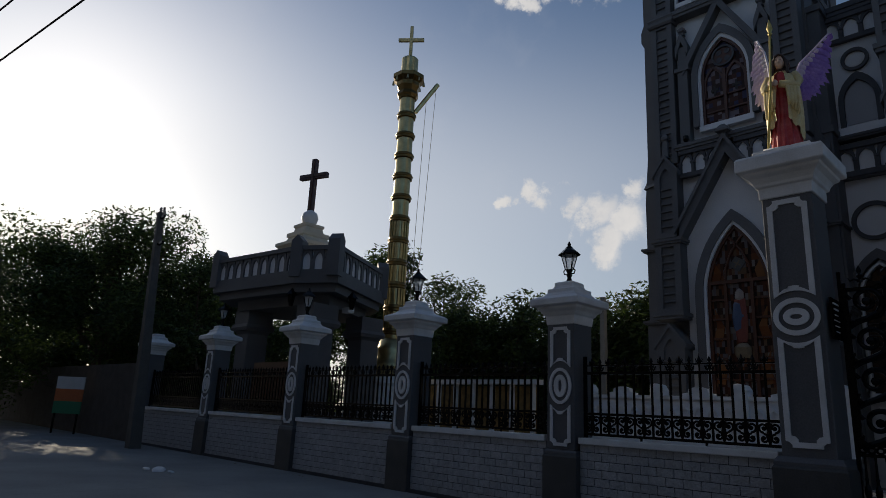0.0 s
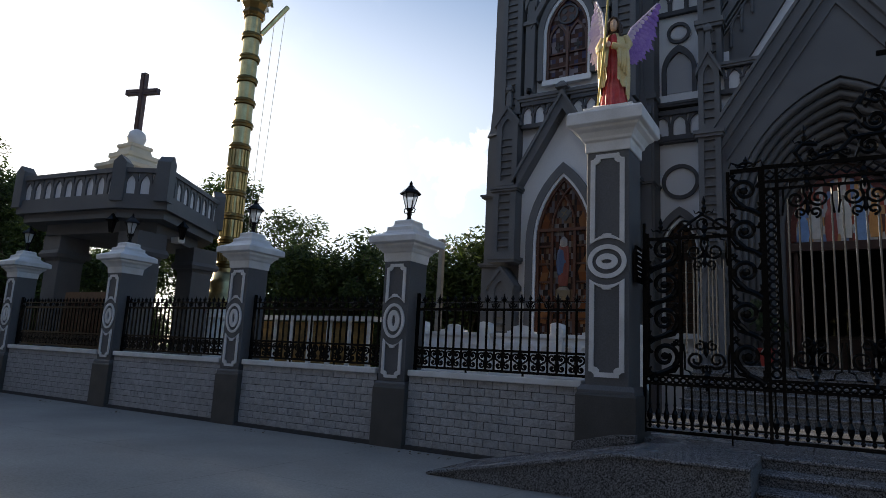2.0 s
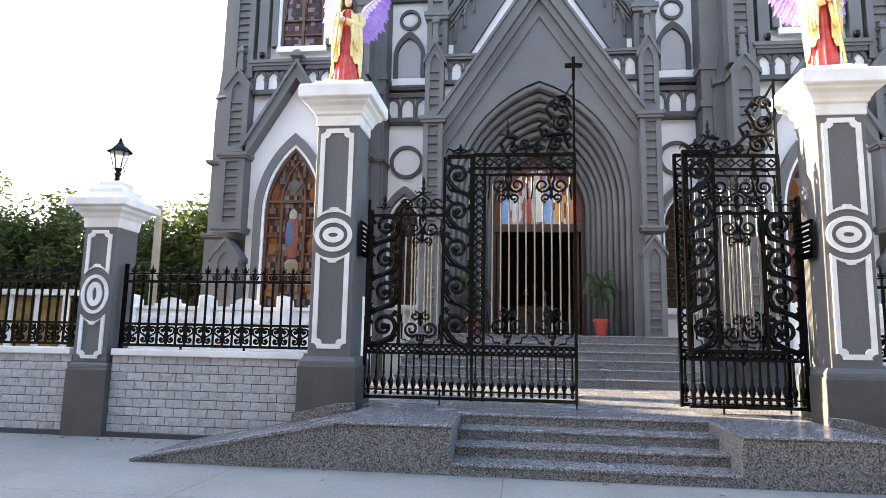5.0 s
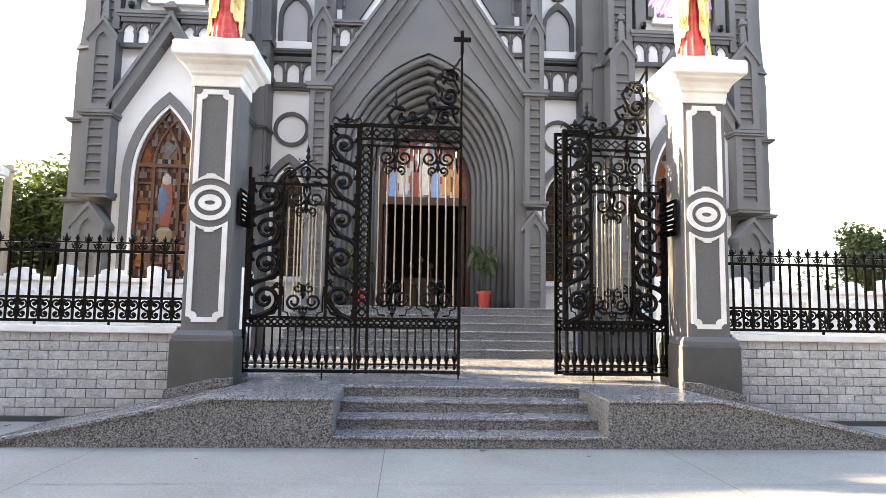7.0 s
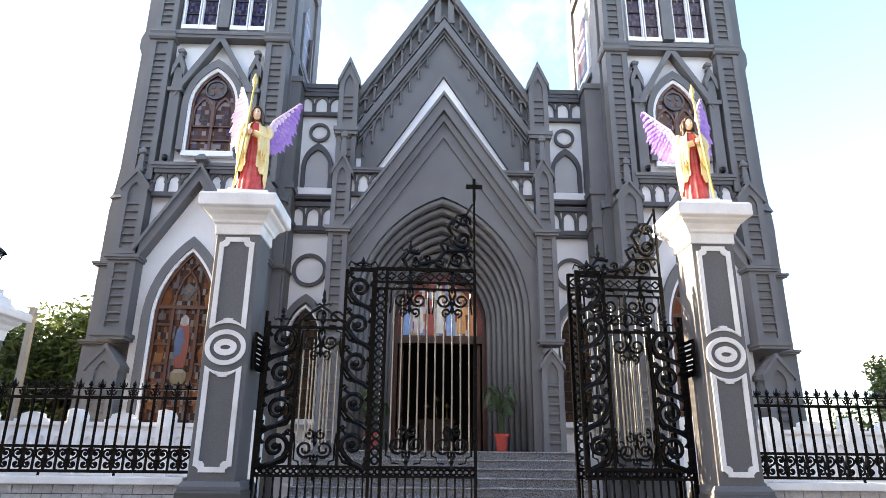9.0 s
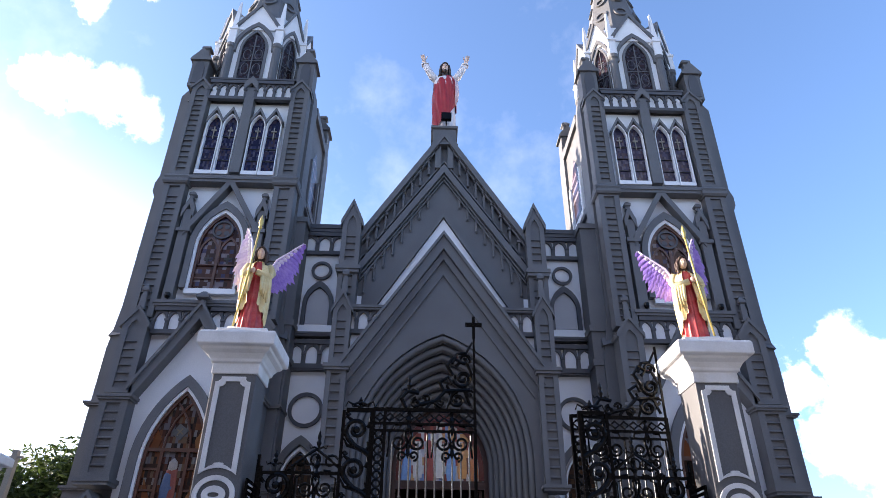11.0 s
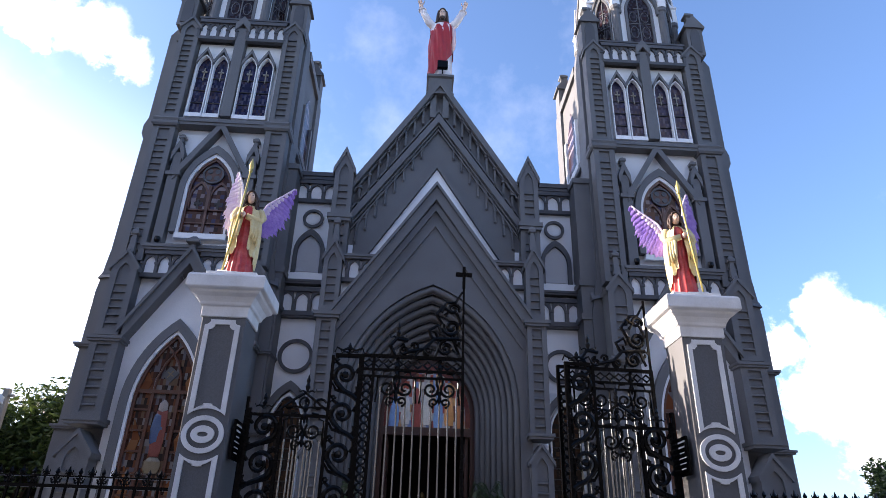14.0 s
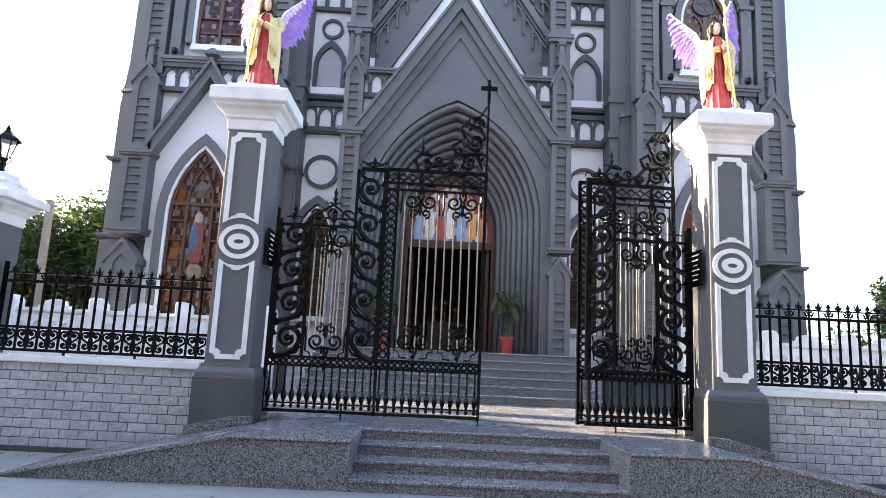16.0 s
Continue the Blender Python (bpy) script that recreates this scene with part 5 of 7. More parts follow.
        vx, vy = sx + corners[(i + 1) % 8][0] * 1.02, sy + corners[(i + 1) % 8][1] * 1.02
        col = part("belfry_column", Geo().lathe([(0.13, 0), (0.13, 1.7), (0.17, 1.75), (0.17, 1.88)], vx, vy, 16.0, 10), GREY, church)
        part("column_pinnacle", Geo().square([(0.13, 1.88), (0.12, 2.5), (0.16, 2.52), (0.15, 2.6), (0.1, 2.62), (0.03, 3.95)], vx, vy, 16.0), WHITE, col, "slim white pinnacle")
    part("spire", Geo().lathe([(1.3, 19.0), (0.5, 23.4), (0.62, 23.45), (0.62, 23.62), (0.5, 23.7), (0.42, 23.7), (0.19, 25.9)], sx, sy, 0, 8), GREY, church)
    for i in range(8):
        a = math.pi / 4 * i
        for z, r in ((20.7, 0.26), (21.6, 0.21), (22.4, 0.16)):
            rad = (1.3 - 0.8 * (z - 19.0) / 4.4) * math.cos(math.pi / 8)
            q = part("spire_roundel", Geo().band(ring(0, 0, r, 18), ring(0, 0, r * 0.62, 18), -0.06, 0.06, True), GREY, church)
            q.matrix_basis = Matrix.Translation((sx, sy, z)) @ Matrix.Rotation(a, 4, "Z") @ Matrix.Translation((0, -rad, 0)) @ Matrix.Rotation(radians(-12.0), 4, "X")
            q2 = part("roundel_eye", Geo().prism(ring(0, 0, r * 0.62, 18), -0.005, 0.02), GREY_DARK, q)
        ca = a + math.pi / 8
        part("spire_crocket", Geo().square([(0.06, 0), (0.05, 0.16), (0.09, 0.2), (0.01, 0.42)], sx + 0.52 * math.sin(ca), sy - 0.52 * math.cos(ca), 23.64), GREY, church)
    part("spire_ball", Geo().lathe([(0.12, -0.24), (0.2, -0.18), (0.27, 0), (0.2, 0.18), (0.08, 0.26)], sx, sy, 26.05, 14), GALV, church, smooth=True)
    part("spire_cross", Geo().box(sx - 0.08, sx + 0.08, sy - 0.07, sy + 0.07, 26.25, 28.5).box(sx - 0.55, sx + 0.55, sy - 0.066, sy + 0.066, 27.75, 27.92), MAROON, church, "maroon cross")


for s in (-1, 1):
    tower(s)


# bays between tower and centre
def bay(s):
    c = CX + s * 3.46
    Y = 8.2
    x0, x1 = c - 0.62, c + 0.62
    part("bay_wall", Geo().box(x0 - 0.3, x1 + 0.3, Y, Y + 0.5, 0.3, 11.6), WHITE, church, "white plaster wall")
    p0, p1 = sorted((c + s * 0.5, c + s * 1.16))
    pier = part("bay_pier", Geo().box(p0, p1, Y - 0.66, Y + 0.02, 0.3, 11.3), GREY, church)
    for z in (4.05, 7.15, 8.1, 11.3):
        part("pier_course", Geo().box(p0 - 0.05, p1 + 0.05, Y - 0.71, Y + 0.01, z, z + 0.16), GREY, pier)
    blind_arcade(x0, x1, Y - 0.08, 10.62, 11.25, 3)
    string_course(x0 - 0.2, x1 + 0.2, Y - 0.12, Y + 0.4, 11.42, 0.3, GREY_DARK)
    for z, r in ((10.06, 0.29), (6.04, 0.45)):
        q = part("roundel", Geo().band(ring(c, z, r), ring(c, z, r * 0.74 if r < 0.4 else r * 0.8), Y - 0.08, Y + 0.02, True), GREY_DARK, church)
        if r < 0.4:
            part("roundel_boss", Geo().lathe([(0.02, -0.05), (r * 0.5, -0.02), (r * 0.55, 0.02)], 0, 0, 0, 16), WHITE, q).matrix_basis = pose(c, Y, z, 90, 0, 0)
    part("niche", Geo().prism(arch(c, 0.62, 8.42, 9.0, 9.5, 6), Y - 0.02, Y + 0.01), PALE, church, "pale grey blind niche")
    part("niche_frame", Geo().band(arch(c, 0.86, 8.36, 9.0, 9.72, 6), arch(c, 0.64, 8.36, 9.0, 9.52, 6), Y - 0.1, Y + 0.02), GREY_DARK, church)
    part("ledge", Geo().box(x0, x1, Y - 0.14, Y, 8.12, 8.34), WHITE, church)
    string_course(x0, x1, Y - 0.2, Y, 8.04, 0.14, GREY_DARK)
    blind_arcade(x0, x1, Y - 0.12, 7.18, 7.86, 3)
    string_course(x0, x1, Y - 0.14, Y, 7.1, 0.12, GREY_DARK)
    o = pointed_window(c, 0.74, 2.25, 4.3, 5.0, Y - 0.16, GLASS_SIDE, surround=WHITE, hood=True, mull=1, bars=9, fw=0.09, label="narrow stained glass side window")


for s in (-1, 1):
    bay(s)

# centre gable
Y = 7.45
part("gable_wall", Geo().prism([(CX - 2.32, 8.2), (CX - 2.32, 10.9), (CX - 0.36, 14.3), (CX + 0.36, 14.3), (CX + 2.32, 10.9), (CX + 2.32, 8.2)], Y + 0.15, Y + 0.7), GREY, church)
part("gable_wall", Geo().box(CX - 2.9, CX - 2.2, Y + 0.1, Y + 0.7, 0.3, 9.0), WHITE, church)
part("gable_wall", Geo().box(CX + 2.2, CX + 2.9, Y + 0.1, Y + 0.7, 0.3, 9.0), WHITE, church)
gable_band(CX, 14.75, 2.36, 10.95, 0.3, Y - 0.1, Y + 0.75, GREY, "coping")
gable_band(CX, 13.42, 2.32, 9.95, 0.3, Y - 0.05, Y + 0.2, GREY, "raking_mould")
gable_band(CX, 13.08, 2.3, 9.63, 0.07, Y + 0.03, Y + 0.2, GREY, "raking_mould")
gable_band(CX, 12.94, 2.3, 9.49, 0.06, Y + 0.06, Y + 0.2, GREY, "raking_mould")
gable_band(CX, 13.62, 2.32, 10.15, 0.07, Y + 0.02, Y + 0.2, GREY, "raking_mould")
gable_band(CX, 14.4, 2.3, 10.68, 0.08, Y - 0.02, Y + 0.2, GREY, "raking_mould")
part("roof", Geo().prism([(CX - 2.6, 10.5), (CX, 14.4), (CX + 2.6, 10.5)], Y + 0.7, Y + 12), GREY_DARK, church)
part("nave_wall", Geo().box(CX - 4.4, CX - 2.15, 8.6, 24.0, 0.3, 10.5), GREY, church)
part("nave_wall", Geo().box(CX + 2.15, CX + 4.4, 8.6, 24.0, 0.3, 10.5), GREY, church)
part("nave_wall", Geo().box(CX - 2.15, CX + 2.15, 8.62, 24.0, 6.55, 10.5), GREY, church)
part("nave_wall", Geo().box(CX - 2.15, CX + 2.15, 12.2, 24.0, 0.3, 6.55), GREY, church)
for s in (-1, 1):
    x0, x1 = sorted((CX + s * 1.2, CX + s * 2.15))
    part("door_reveal", Geo().box(x0, x1, 8.66, 8.9, 0.3, 6.55), GREY, church)
part("statue_pedestal", Geo().square([(0.42, 0), (0.38, 0.1), (0.36, 0.12), (0.36, 0.62), (0.42, 0.66), (0.42, 0.74)], CX, Y + 0.32, 14.15), GREY, church)
part("gable_key", Geo().box(CX - 0.28, CX - 0.1, Y - 0.02, Y + 0.2, 13.3, 14.3).box(CX + 0.1, CX + 0.28, Y - 0.02, Y + 0.2, 13.3, 14.3), GREY, church)
for s in (-1, 1):
    for i in range(8):
        t = (i + 0.7) / 8.4
        x = CX + s * (2.32 - 2.02 * t)
        ztop = 10.55 + 3.35 * t
        z_in = 9.95 + (13.42 - 9.95) * t
        q = Geo()
        q.box(x - 0.03, x + 0.03, Y + 0.02, Y + 0.18, z_in - 0.05, z_in + 0.52)
        q.box(x - 0.06, x + 0.06, Y - 0.02, Y + 0.18, z_in + 0.5, z_in + 0.57)
        dx, dz = -s * 2.02 / 8.4, 3.35 / 8.4
        q.tube([(x, Y + 0.07, z_in + 0.56), (x + 0.12 * dx, Y + 0.07, z_in + 0.78), (x + 0.45 * dx, Y + 0.07, z_in + 0.95), (x + 0.8 * dx, Y + 0.07, z_in + 0.96), (x + dx, Y + 0.07, z_in + 0.56 + dz * 0.85)], 0.04, 6)
        part("raking_arcade", q, GREY, church)
        zi = 9.45 + 3.4 * t
        q = Geo().tube([(x, Y + 0.11, zi), (x, Y + 0.11, zi - 0.62)], 0.034, 6)
        q.lathe([(0.01, -0.05), (0.045, 0), (0.03, 0.05)], x, Y + 0.1, zi - 0.64, 8)
        q.tube([(x, Y + 0.1, zi - 0.3), (x + 0.15 * dx, Y + 0.1, zi - 0.08), (x + 0.5 * dx, Y + 0.1, zi + 0.12), (x + 0.85 * dx, Y + 0.1, zi + 0.12), (x + dx, Y + 0.1, zi + dz - 0.3)], 0.034, 6)
        part("drop_arch", q, GREY, church)
part("white_chevron", Geo().band([(CX - 2.0, 8.3), (CX, 11.5), (CX + 2.0, 8.3)], [(CX - 1.72, 8.3), (CX, 11.05), (CX + 1.72, 8.3)], Y + 0.06, Y + 0.2), WHITE, church, "white painted chevron band")
gable_band(CX, 11.7, 2.12, 8.3, 0.17, Y - 0.02, Y + 0.2, GREY, "chevron_mould")

# portal
P = 7.05
a_out = arch(CX, 4.3, FL, 4.7, 7.75, 10)
full = []
m = len(a_out)
half = m // 2
for i in range(m):
    x, z = a_out[i]
    if i == 0:
        full.append((CX - 2.42, FL))
    elif i == m - 1:
        full.append((CX + 2.42, FL))
    elif i <= half:
        t = (i - 1) / (half - 1)
        full.append((CX - 2.42 + 2.42 * max(0, (t - 0.35) / 0.65), FL + (6.7 - FL) * min(1, 0.55 + t * 1.3) if t < 0.35 else 6.7 + (9.9 - 6.7) * (t - 0.35) / 0.65))
    else:
        full.append((2 * CX - full[m - 1 - i][0], full[m - 1 - i][1]))
part("portal_wall", Geo().band(full, a_out, P, P + 0.6), GREY, church)
gable_band(CX, 10.55, 2.5, 6.8, 0.4, P - 0.2, P + 0.6, GREY, "portal_hood")
gable_band(CX, 10.68, 2.5, 6.93, 0.12, P - 0.27, P + 0.6, GREY, "portal_hood")
gable_band(CX, 10.12, 2.4, 6.56, 0.26, P - 0.1, P + 0.1, GREY, "portal_hood")
gable_band(CX, 9.5, 2.25, 6.2, 0.1, P - 0.06, P + 0.1, GREY, "portal_hood")
N = 8
for i in range(N):
    wo = 4.3 - (4.3 - 2.45) * i / N
    wi = 4.3 - (4.3 - 2.45) * (i + 1) / N
    zo, zi = 7.75 - 1.5 * i / N, 7.75 - 1.5 * (i + 1) / N
    yy = P + 0.05 + 0.17 * i
    o, inn = arch(CX, wo, FL, 4.7, zo, 10), arch(CX, wi, FL, 4.7, zi, 10)
    part("portal_order", Geo().band(o, inn, yy + 0.09, yy + 0.4), GREY, church)
    mid = [((a[0] + b[0]) / 2, (a[1] + b[1]) / 2) for a, b in zip(o, inn)]
    part("portal_rib", Geo().tube([(x, yy + 0.06, z) for x, z in mid], 0.082, 8), GREY, church, smooth=True)
D = P + 1.5
# nave box: its shade is put into the near-black colour
dark = thing("church_interior", "nave interior coloured near-black as shade, seen through the open doors", "interior", kind="structure")
part("back", Geo().box(CX - 2, CX + 2, 12.0, 12.1, FL, 6.5).box(CX - 2.1, CX - 2, D + 0.2, 12.1, FL, 6.5).box(CX + 2, CX + 2.1, D + 0.2, 12.1, FL, 6.5).box(CX - 2, CX + 2, D + 0.2, 12.1, 6.4, 6.5).box(CX - 2, CX + 2, D, 12, FL - 0.2, FL + 0.004), SHADE_BLACK, dark)
altar = thing("altar_table", "small dark altar table with gilt candle stands inside the nave", "altar")
part("table", Geo().box(CX - 0.55, CX + 0.55, 11.2, 11.6, FL + 0.82, FL + 0.9).box(CX - 0.5, CX + 0.5, 11.25, 11.55, FL + 0.01, FL + 0.82), DOOR_WOOD, altar)
for k in (-1, 0, 1):
    part("candle_stand", Geo().lathe([(0.09, 0), (0.03, 0.05), (0.02, 0.3 + 0.2 * (k == 0)), (0.1, 0.36 + 0.2 * (k == 0)), (0.02, 0.5 + 0.2 * (k == 0))], CX + 0.3 * k, 11.4, FL + 0.9, 10), GOLD, altar, smooth=True)
door = thing("entrance_door", "open brown wooden church doors with a wooden frame", "door")
part("frame", Geo().band(arch(CX, 2.46, FL, 4.7, 6.25, 10), arch(CX, 2.2, FL, 4.7, 6.08, 10), D - 0.05, D + 0.12), DOOR_WOOD, door)
part("transom", Geo().box(CX - 1.12, CX + 1.12, D - 0.06, D + 0.12, 4.22, 4.42), DOOR_WOOD, door)
for s in (-1, 1):
    leaf = part("door_leaf", Geo().box(CX + s * 1.02 - 0.04, CX + s * 1.02 + 0.04, D + 0.1, D + 1.1, FL + 0.01, 4.22), DOOR_WOOD, door, "panelled wooden leaf standing open")
    for k in range(3):
        part("panel", Geo().box(CX + s * 1.02 - s * 0.055 - 0.012, CX + s * 1.02 - s * 0.055 + 0.012, D + 0.22, D + 0.98, FL + 0.15 + 0.85 * k, FL + 0.85 + 0.85 * k), DOOR_WOOD, leaf)
tymp = part("tympanum_glass", Geo().prism([(x, z) for x, z in arch(CX, 2.2, 4.42, 4.7, 6.08, 10)], D + 0.02, D + 0.05), GLASS_MIXED, door, "stained glass tympanum with plain upright coloured shapes")
TYMPANUM = [(0.2, 0.36, 0.66), (0.68, 0.66, 0.64), (0.36, 0.08, 0.07), (0.75, 0.72, 0.66), (0.24, 0.4, 0.68), (0.72, 0.34, 0.12), (0.55, 0.2, 0.08)]
for i, c in enumerate(TYMPANUM):
    m_ = material("tympanum_colour", c, tuple(v * 0.7 for v in c), 0.2, bump=0.05, scale=8)
    x = CX - 0.84 + 0.28 * i
    k = 1.15 - 0.12 * abs(i - 3)
    part("figure", Geo().lathe([(0.11, 0), (0.13, 0.2 * k), (0.11, 0.62 * k), (0.05, 0.76 * k), (0.065, 0.82 * k), (0.055, 0.93 * k), (0.01, 0.98 * k)], x, D, 4.43 + 0.06 * (i % 2), 10, 0.2), m_, tymp)
part("tympanum_border", Geo().band(arch(CX, 2.22, 4.44, 4.7, 6.1, 10), arch(CX, 1.96, 4.44, 4.7, 5.92, 10), D - 0.03, D + 0.02), material("crimson_glass_border", (0.09, 0.014, 0.014), (0.15, 0.04, 0.03), 0.2, scale=9, wear=1.0), tymp, "crimson and orange border")

# portal flanking shafts
for s in (-1, 1):
    x = CX + s * 2.58
    louvre_shaft(x, 0.5, 6.78, 0.6, FL - 0.1, 3.45, 0.42, 0.21)
    string_course(x - 0.25, x + 0.25, 6.76, 7.3, 4.0, 0.16)
    louvre_shaft(x, 0.48, 6.82, 0.55, 3.95, 6.68, 0, 0.21)
    string_course(x - 0.27, x + 0.27, 6.78, 7.3, 6.72, 0.2)
    louvre_shaft(x, 0.46, 6.86, 0.5, 6.85, 8.3, 0.55, 0.21, tip=0.75)
    louvre_shaft(x, 0.52, 7.2, 0.6, 8.2, 9.55, 0, 0.21)
    string_course(x - 0.27, x + 0.27, 7.14, 7.8, 9.6, 0.26)
    louvre_shaft(x, 0.52, 7.18, 0.6, 9.75, 11.15, 0.75, 0.21)
    x0, x1 = sorted((CX + s * 1.55, CX + s * 2.36))
    part("side_panel", Geo().box(x0, x1, 7.2, 7.3, 6.5, 7.9), WHITE, church, "white plaster wall")
    blind_arcade(x0 - 0.2, x1, 7.1, 7.78, 8.42, 3)
    string_course(x0 - 0.25, x1, 7.04, 7.5, 8.42, 0.16)

# church steps
stairs = thing("church_steps", "flight of speckled grey granite steps before the church door", "steps", kind="structure")
for i in range(6):
    z0, z1 = YARD + (FL - YARD) * i / 6, YARD + (FL - YARD) * (i + 1) / 6
    part("riser", Geo().box(-3.2, 2.7, 4.6 + 0.34 * i, 8.4, 0.3, z1 - 0.03), GRANITE, stairs)
    soften(part("tread", Geo().box(-3.22, 2.72, 4.57 + 0.34 * i, 8.4 if i == 5 else 4.98 + 0.34 * i, z1 - 0.029, z1), GRANITE_TOP, stairs, "polished tread"), 0.008)


# ---- statues: one mesh each ----
def feather(g, base, tip, width, lift):
    """A thin bent blade from base to tip."""
    b, t = Vector(base), Vector(tip)
    d = t - b
    side = d.cross(Vector((0, 1, 0))).normalized() * width
    up = Vector((0, -lift, 0))
    m1, m2 = b + d * 0.35, b + d * 0.8
    back = Vector((0, 0.012, 0))
    front = [b - side * 0.35, b + side * 0.35, m1 + side + up * 0.6, m2 + side * 0.85 + up, t + up * 0.4, m2 - side * 0.85 + up, m1 - side + up * 0.6, m1 + up * 1.5, m2 + up * 1.9]
    k = [(0, 1, 2, 7), (0, 7, 6), (7, 2, 3, 8), (6, 7, 8, 5), (8, 3, 4), (5, 8, 4)]
    g.add(front, k)
    g.add([p + back for p in front[:7]], [(0, 6, 5, 4, 3, 2, 1)])


def bend(line, t):
    """The place at t, 0 to 1, along a line of points."""
    k = min(int(t * (len(line) - 1)), len(line) - 2)
    return line[k].lerp(line[k + 1], t * (len(line) - 1) - k)


def wing(g, lead, trail, pale, deep):
    """Rows of overlapping feathers from the leading edge to the trailing edge, the short coverts in front."""
    for row, (share, wd, off) in enumerate(((1.0, 0.036, 0.03), (0.72, 0.034, 0.008), (0.48, 0.031, -0.014), (0.27, 0.028, -0.034))):
        n = 17 - row
        for i in range(n):
            t = 0.02 + 0.98 * i / (n - 1)
            b, e = bend(lead, t), bend(trail, t)
            d = (e - b) * share * (0.94 + 0.08 * ((i * 7) % 3))
            d.z -= 0.05 * share * (1 - t)
            g.slot = pale if row == 3 else deep
            feather(g, b + Vector((0, off, 0)), b + d + Vector((0, off + 0.015, 0)), wd * (1.35 - 0.3 * t), 0.014)
    g.slot = pale
    g.tube([bend(lead, k / 12) + Vector((0, -0.035, 0)) for k in range(13)], 0.026, 8, 0.012)


def angel(x, s):
    """s = 1: staff at the viewer's left; -1 mirrors it."""
    g = Geo()
    g.slot = 7
    g.box(-0.27, 0.27, -0.24, 0.24, 0.0, 0.05)
    g.slot = 0
    g.draped([(0.185, 0.04), (0.175, 0.2), (0.155, 0.5), (0.135, 0.8), (0.132, 0.95), (0.15, 1.08), (0.15, 1.18), (0.06, 1.26)], n=72, flat=0.74, amp=0.12, k=12)
    # cloak over both shoulders, open in front; its hem falls lowest behind and at the sides
    g.slot = 1
    cols, rows = 52, 9
    verts = []
    for i in range(cols + 1):
        u = i / cols
        a = -math.pi * 0.4 + math.pi * 1.78 * u
        front = max(0.0, 1 - 5.0 * min(u, 1 - u))
        hem = 0.2 + 0.3 * front + 0.03 * math.sin(17 * a)
        for k in range(rows):
            v = k / (rows - 1)
            z = hem + (1.27 - hem) * v
            r = (0.205 - 0.02 * v + 0.03 * math.sin(3.1 * v)) if v < 0.86 else 0.19 - 0.9 * (v - 0.86)
            r *= 1 + 0.09 * (1 - 0.7 * v) * math.cos(10 * a + 1.5 * v) + 0.03 * math.cos(23 * a)
            verts.append((r * math.cos(a), 0.8 * r * math.sin(a), z))
    g.add(verts, [(i * rows + k, (i + 1) * rows + k, (i + 1) * rows + k + 1, i * rows + k + 1) for i in range(cols) for k in range(rows - 1)])
    for a in (-1, 1):
        # wide sleeve, bent at the elbow, with a fall of cloth under the forearm
        g.tube([(a * 0.15, 0.0, 1.19), (a * 0.215, -0.02, 1.06), (a * 0.205, -0.1, 0.96), (a * 0.06 - s * 0.07, -0.19, 1.0)], 0.068, 10, 0.05)
        for k in range(4):
            fx = a * (0.19 - 0.035 * k)
            g.tube([(fx, -0.11 - 0.015 * k, 0.98), (fx + a * 0.014, -0.135 - 0.012 * k, 0.74), (fx + a * 0.008, -0.14 - 0.01 * k, 0.52 + 0.05 * k)], 0.036, 8, 0.016)
    g.slot = 2
    g.lathe([(0.012, -0.105), (0.035, -0.095), (0.056, -0.06), (0.066, 0), (0.063, 0.045), (0.045, 0.085), (0.01, 0.1)], 0, -0.055, 1.395, 16, 0.98)
    g.lathe([(0.042, -0.08), (0.036, 0.05)], 0, -0.02, 1.3, 12)
    g.lathe([(0.008, -0.03), (0.013, -0.02), (0.006, 0.03)], 0, -0.121, 1.39, 6)
    for a in (-1, 1):
        g.lathe([(0.012, -0.045), (0.032, -0.02), (0.034, 0.02), (0.015, 0.05)], a * 0.03 - s * 0.085, -0.215, 1.01, 8)
    g.slot = 3
    g.lathe([(0.05, -0.2), (0.098, -0.14), (0.1, -0.03), (0.095, 0.05), (0.07, 0.105), (0.01, 0.125)], 0, 0.015, 1.4, 16, 0.78)
    g.tube([(-0.066, -0.08, 1.42), (-0.042, -0.1, 1.475), (0, -0.1, 1.497), (0.042, -0.1, 1.475), (0.066, -0.08, 1.42)], 0.019, 7)
    for a in (-1, 1):
        g.tube([(a * 0.066, -0.07, 1.43), (a * 0.088, -0.075, 1.38), (a * 0.08, -0.075, 1.33), (a * 0.105, -0.08, 1.28), (a * 0.092, -0.09, 1.22), (a * 0.11, -0.1, 1.17)], 0.03, 8, 0.017)
        g.tube([(a * 0.05, -0.0, 1.47), (a * 0.105, -0.03, 1.38), (a * 0.11, -0.03, 1.26)], 0.03, 8, 0.02)
        g.lathe([(0.003, -0.006), (0.009, 0), (0.003, 0.006)], a * 0.024, -0.118, 1.408, 6, 0.5)
    # the broad wing spreads to the side, the other folds up behind the staff
    wing(g, [Vector((s * px, py, pz)) for px, py, pz in ((0.12, 0.13, 0.98), (0.16, 0.15, 1.2), (0.24, 0.17, 1.4), (0.4, 0.19, 1.56), (0.62, 0.21, 1.78))],
         [Vector((s * px, py, pz)) for px, py, pz in ((0.2, 0.16, 0.88), (0.38, 0.19, 0.92), (0.53, 0.21, 1.1), (0.6, 0.22, 1.36), (0.635, 0.22, 1.72))], 5, 4)
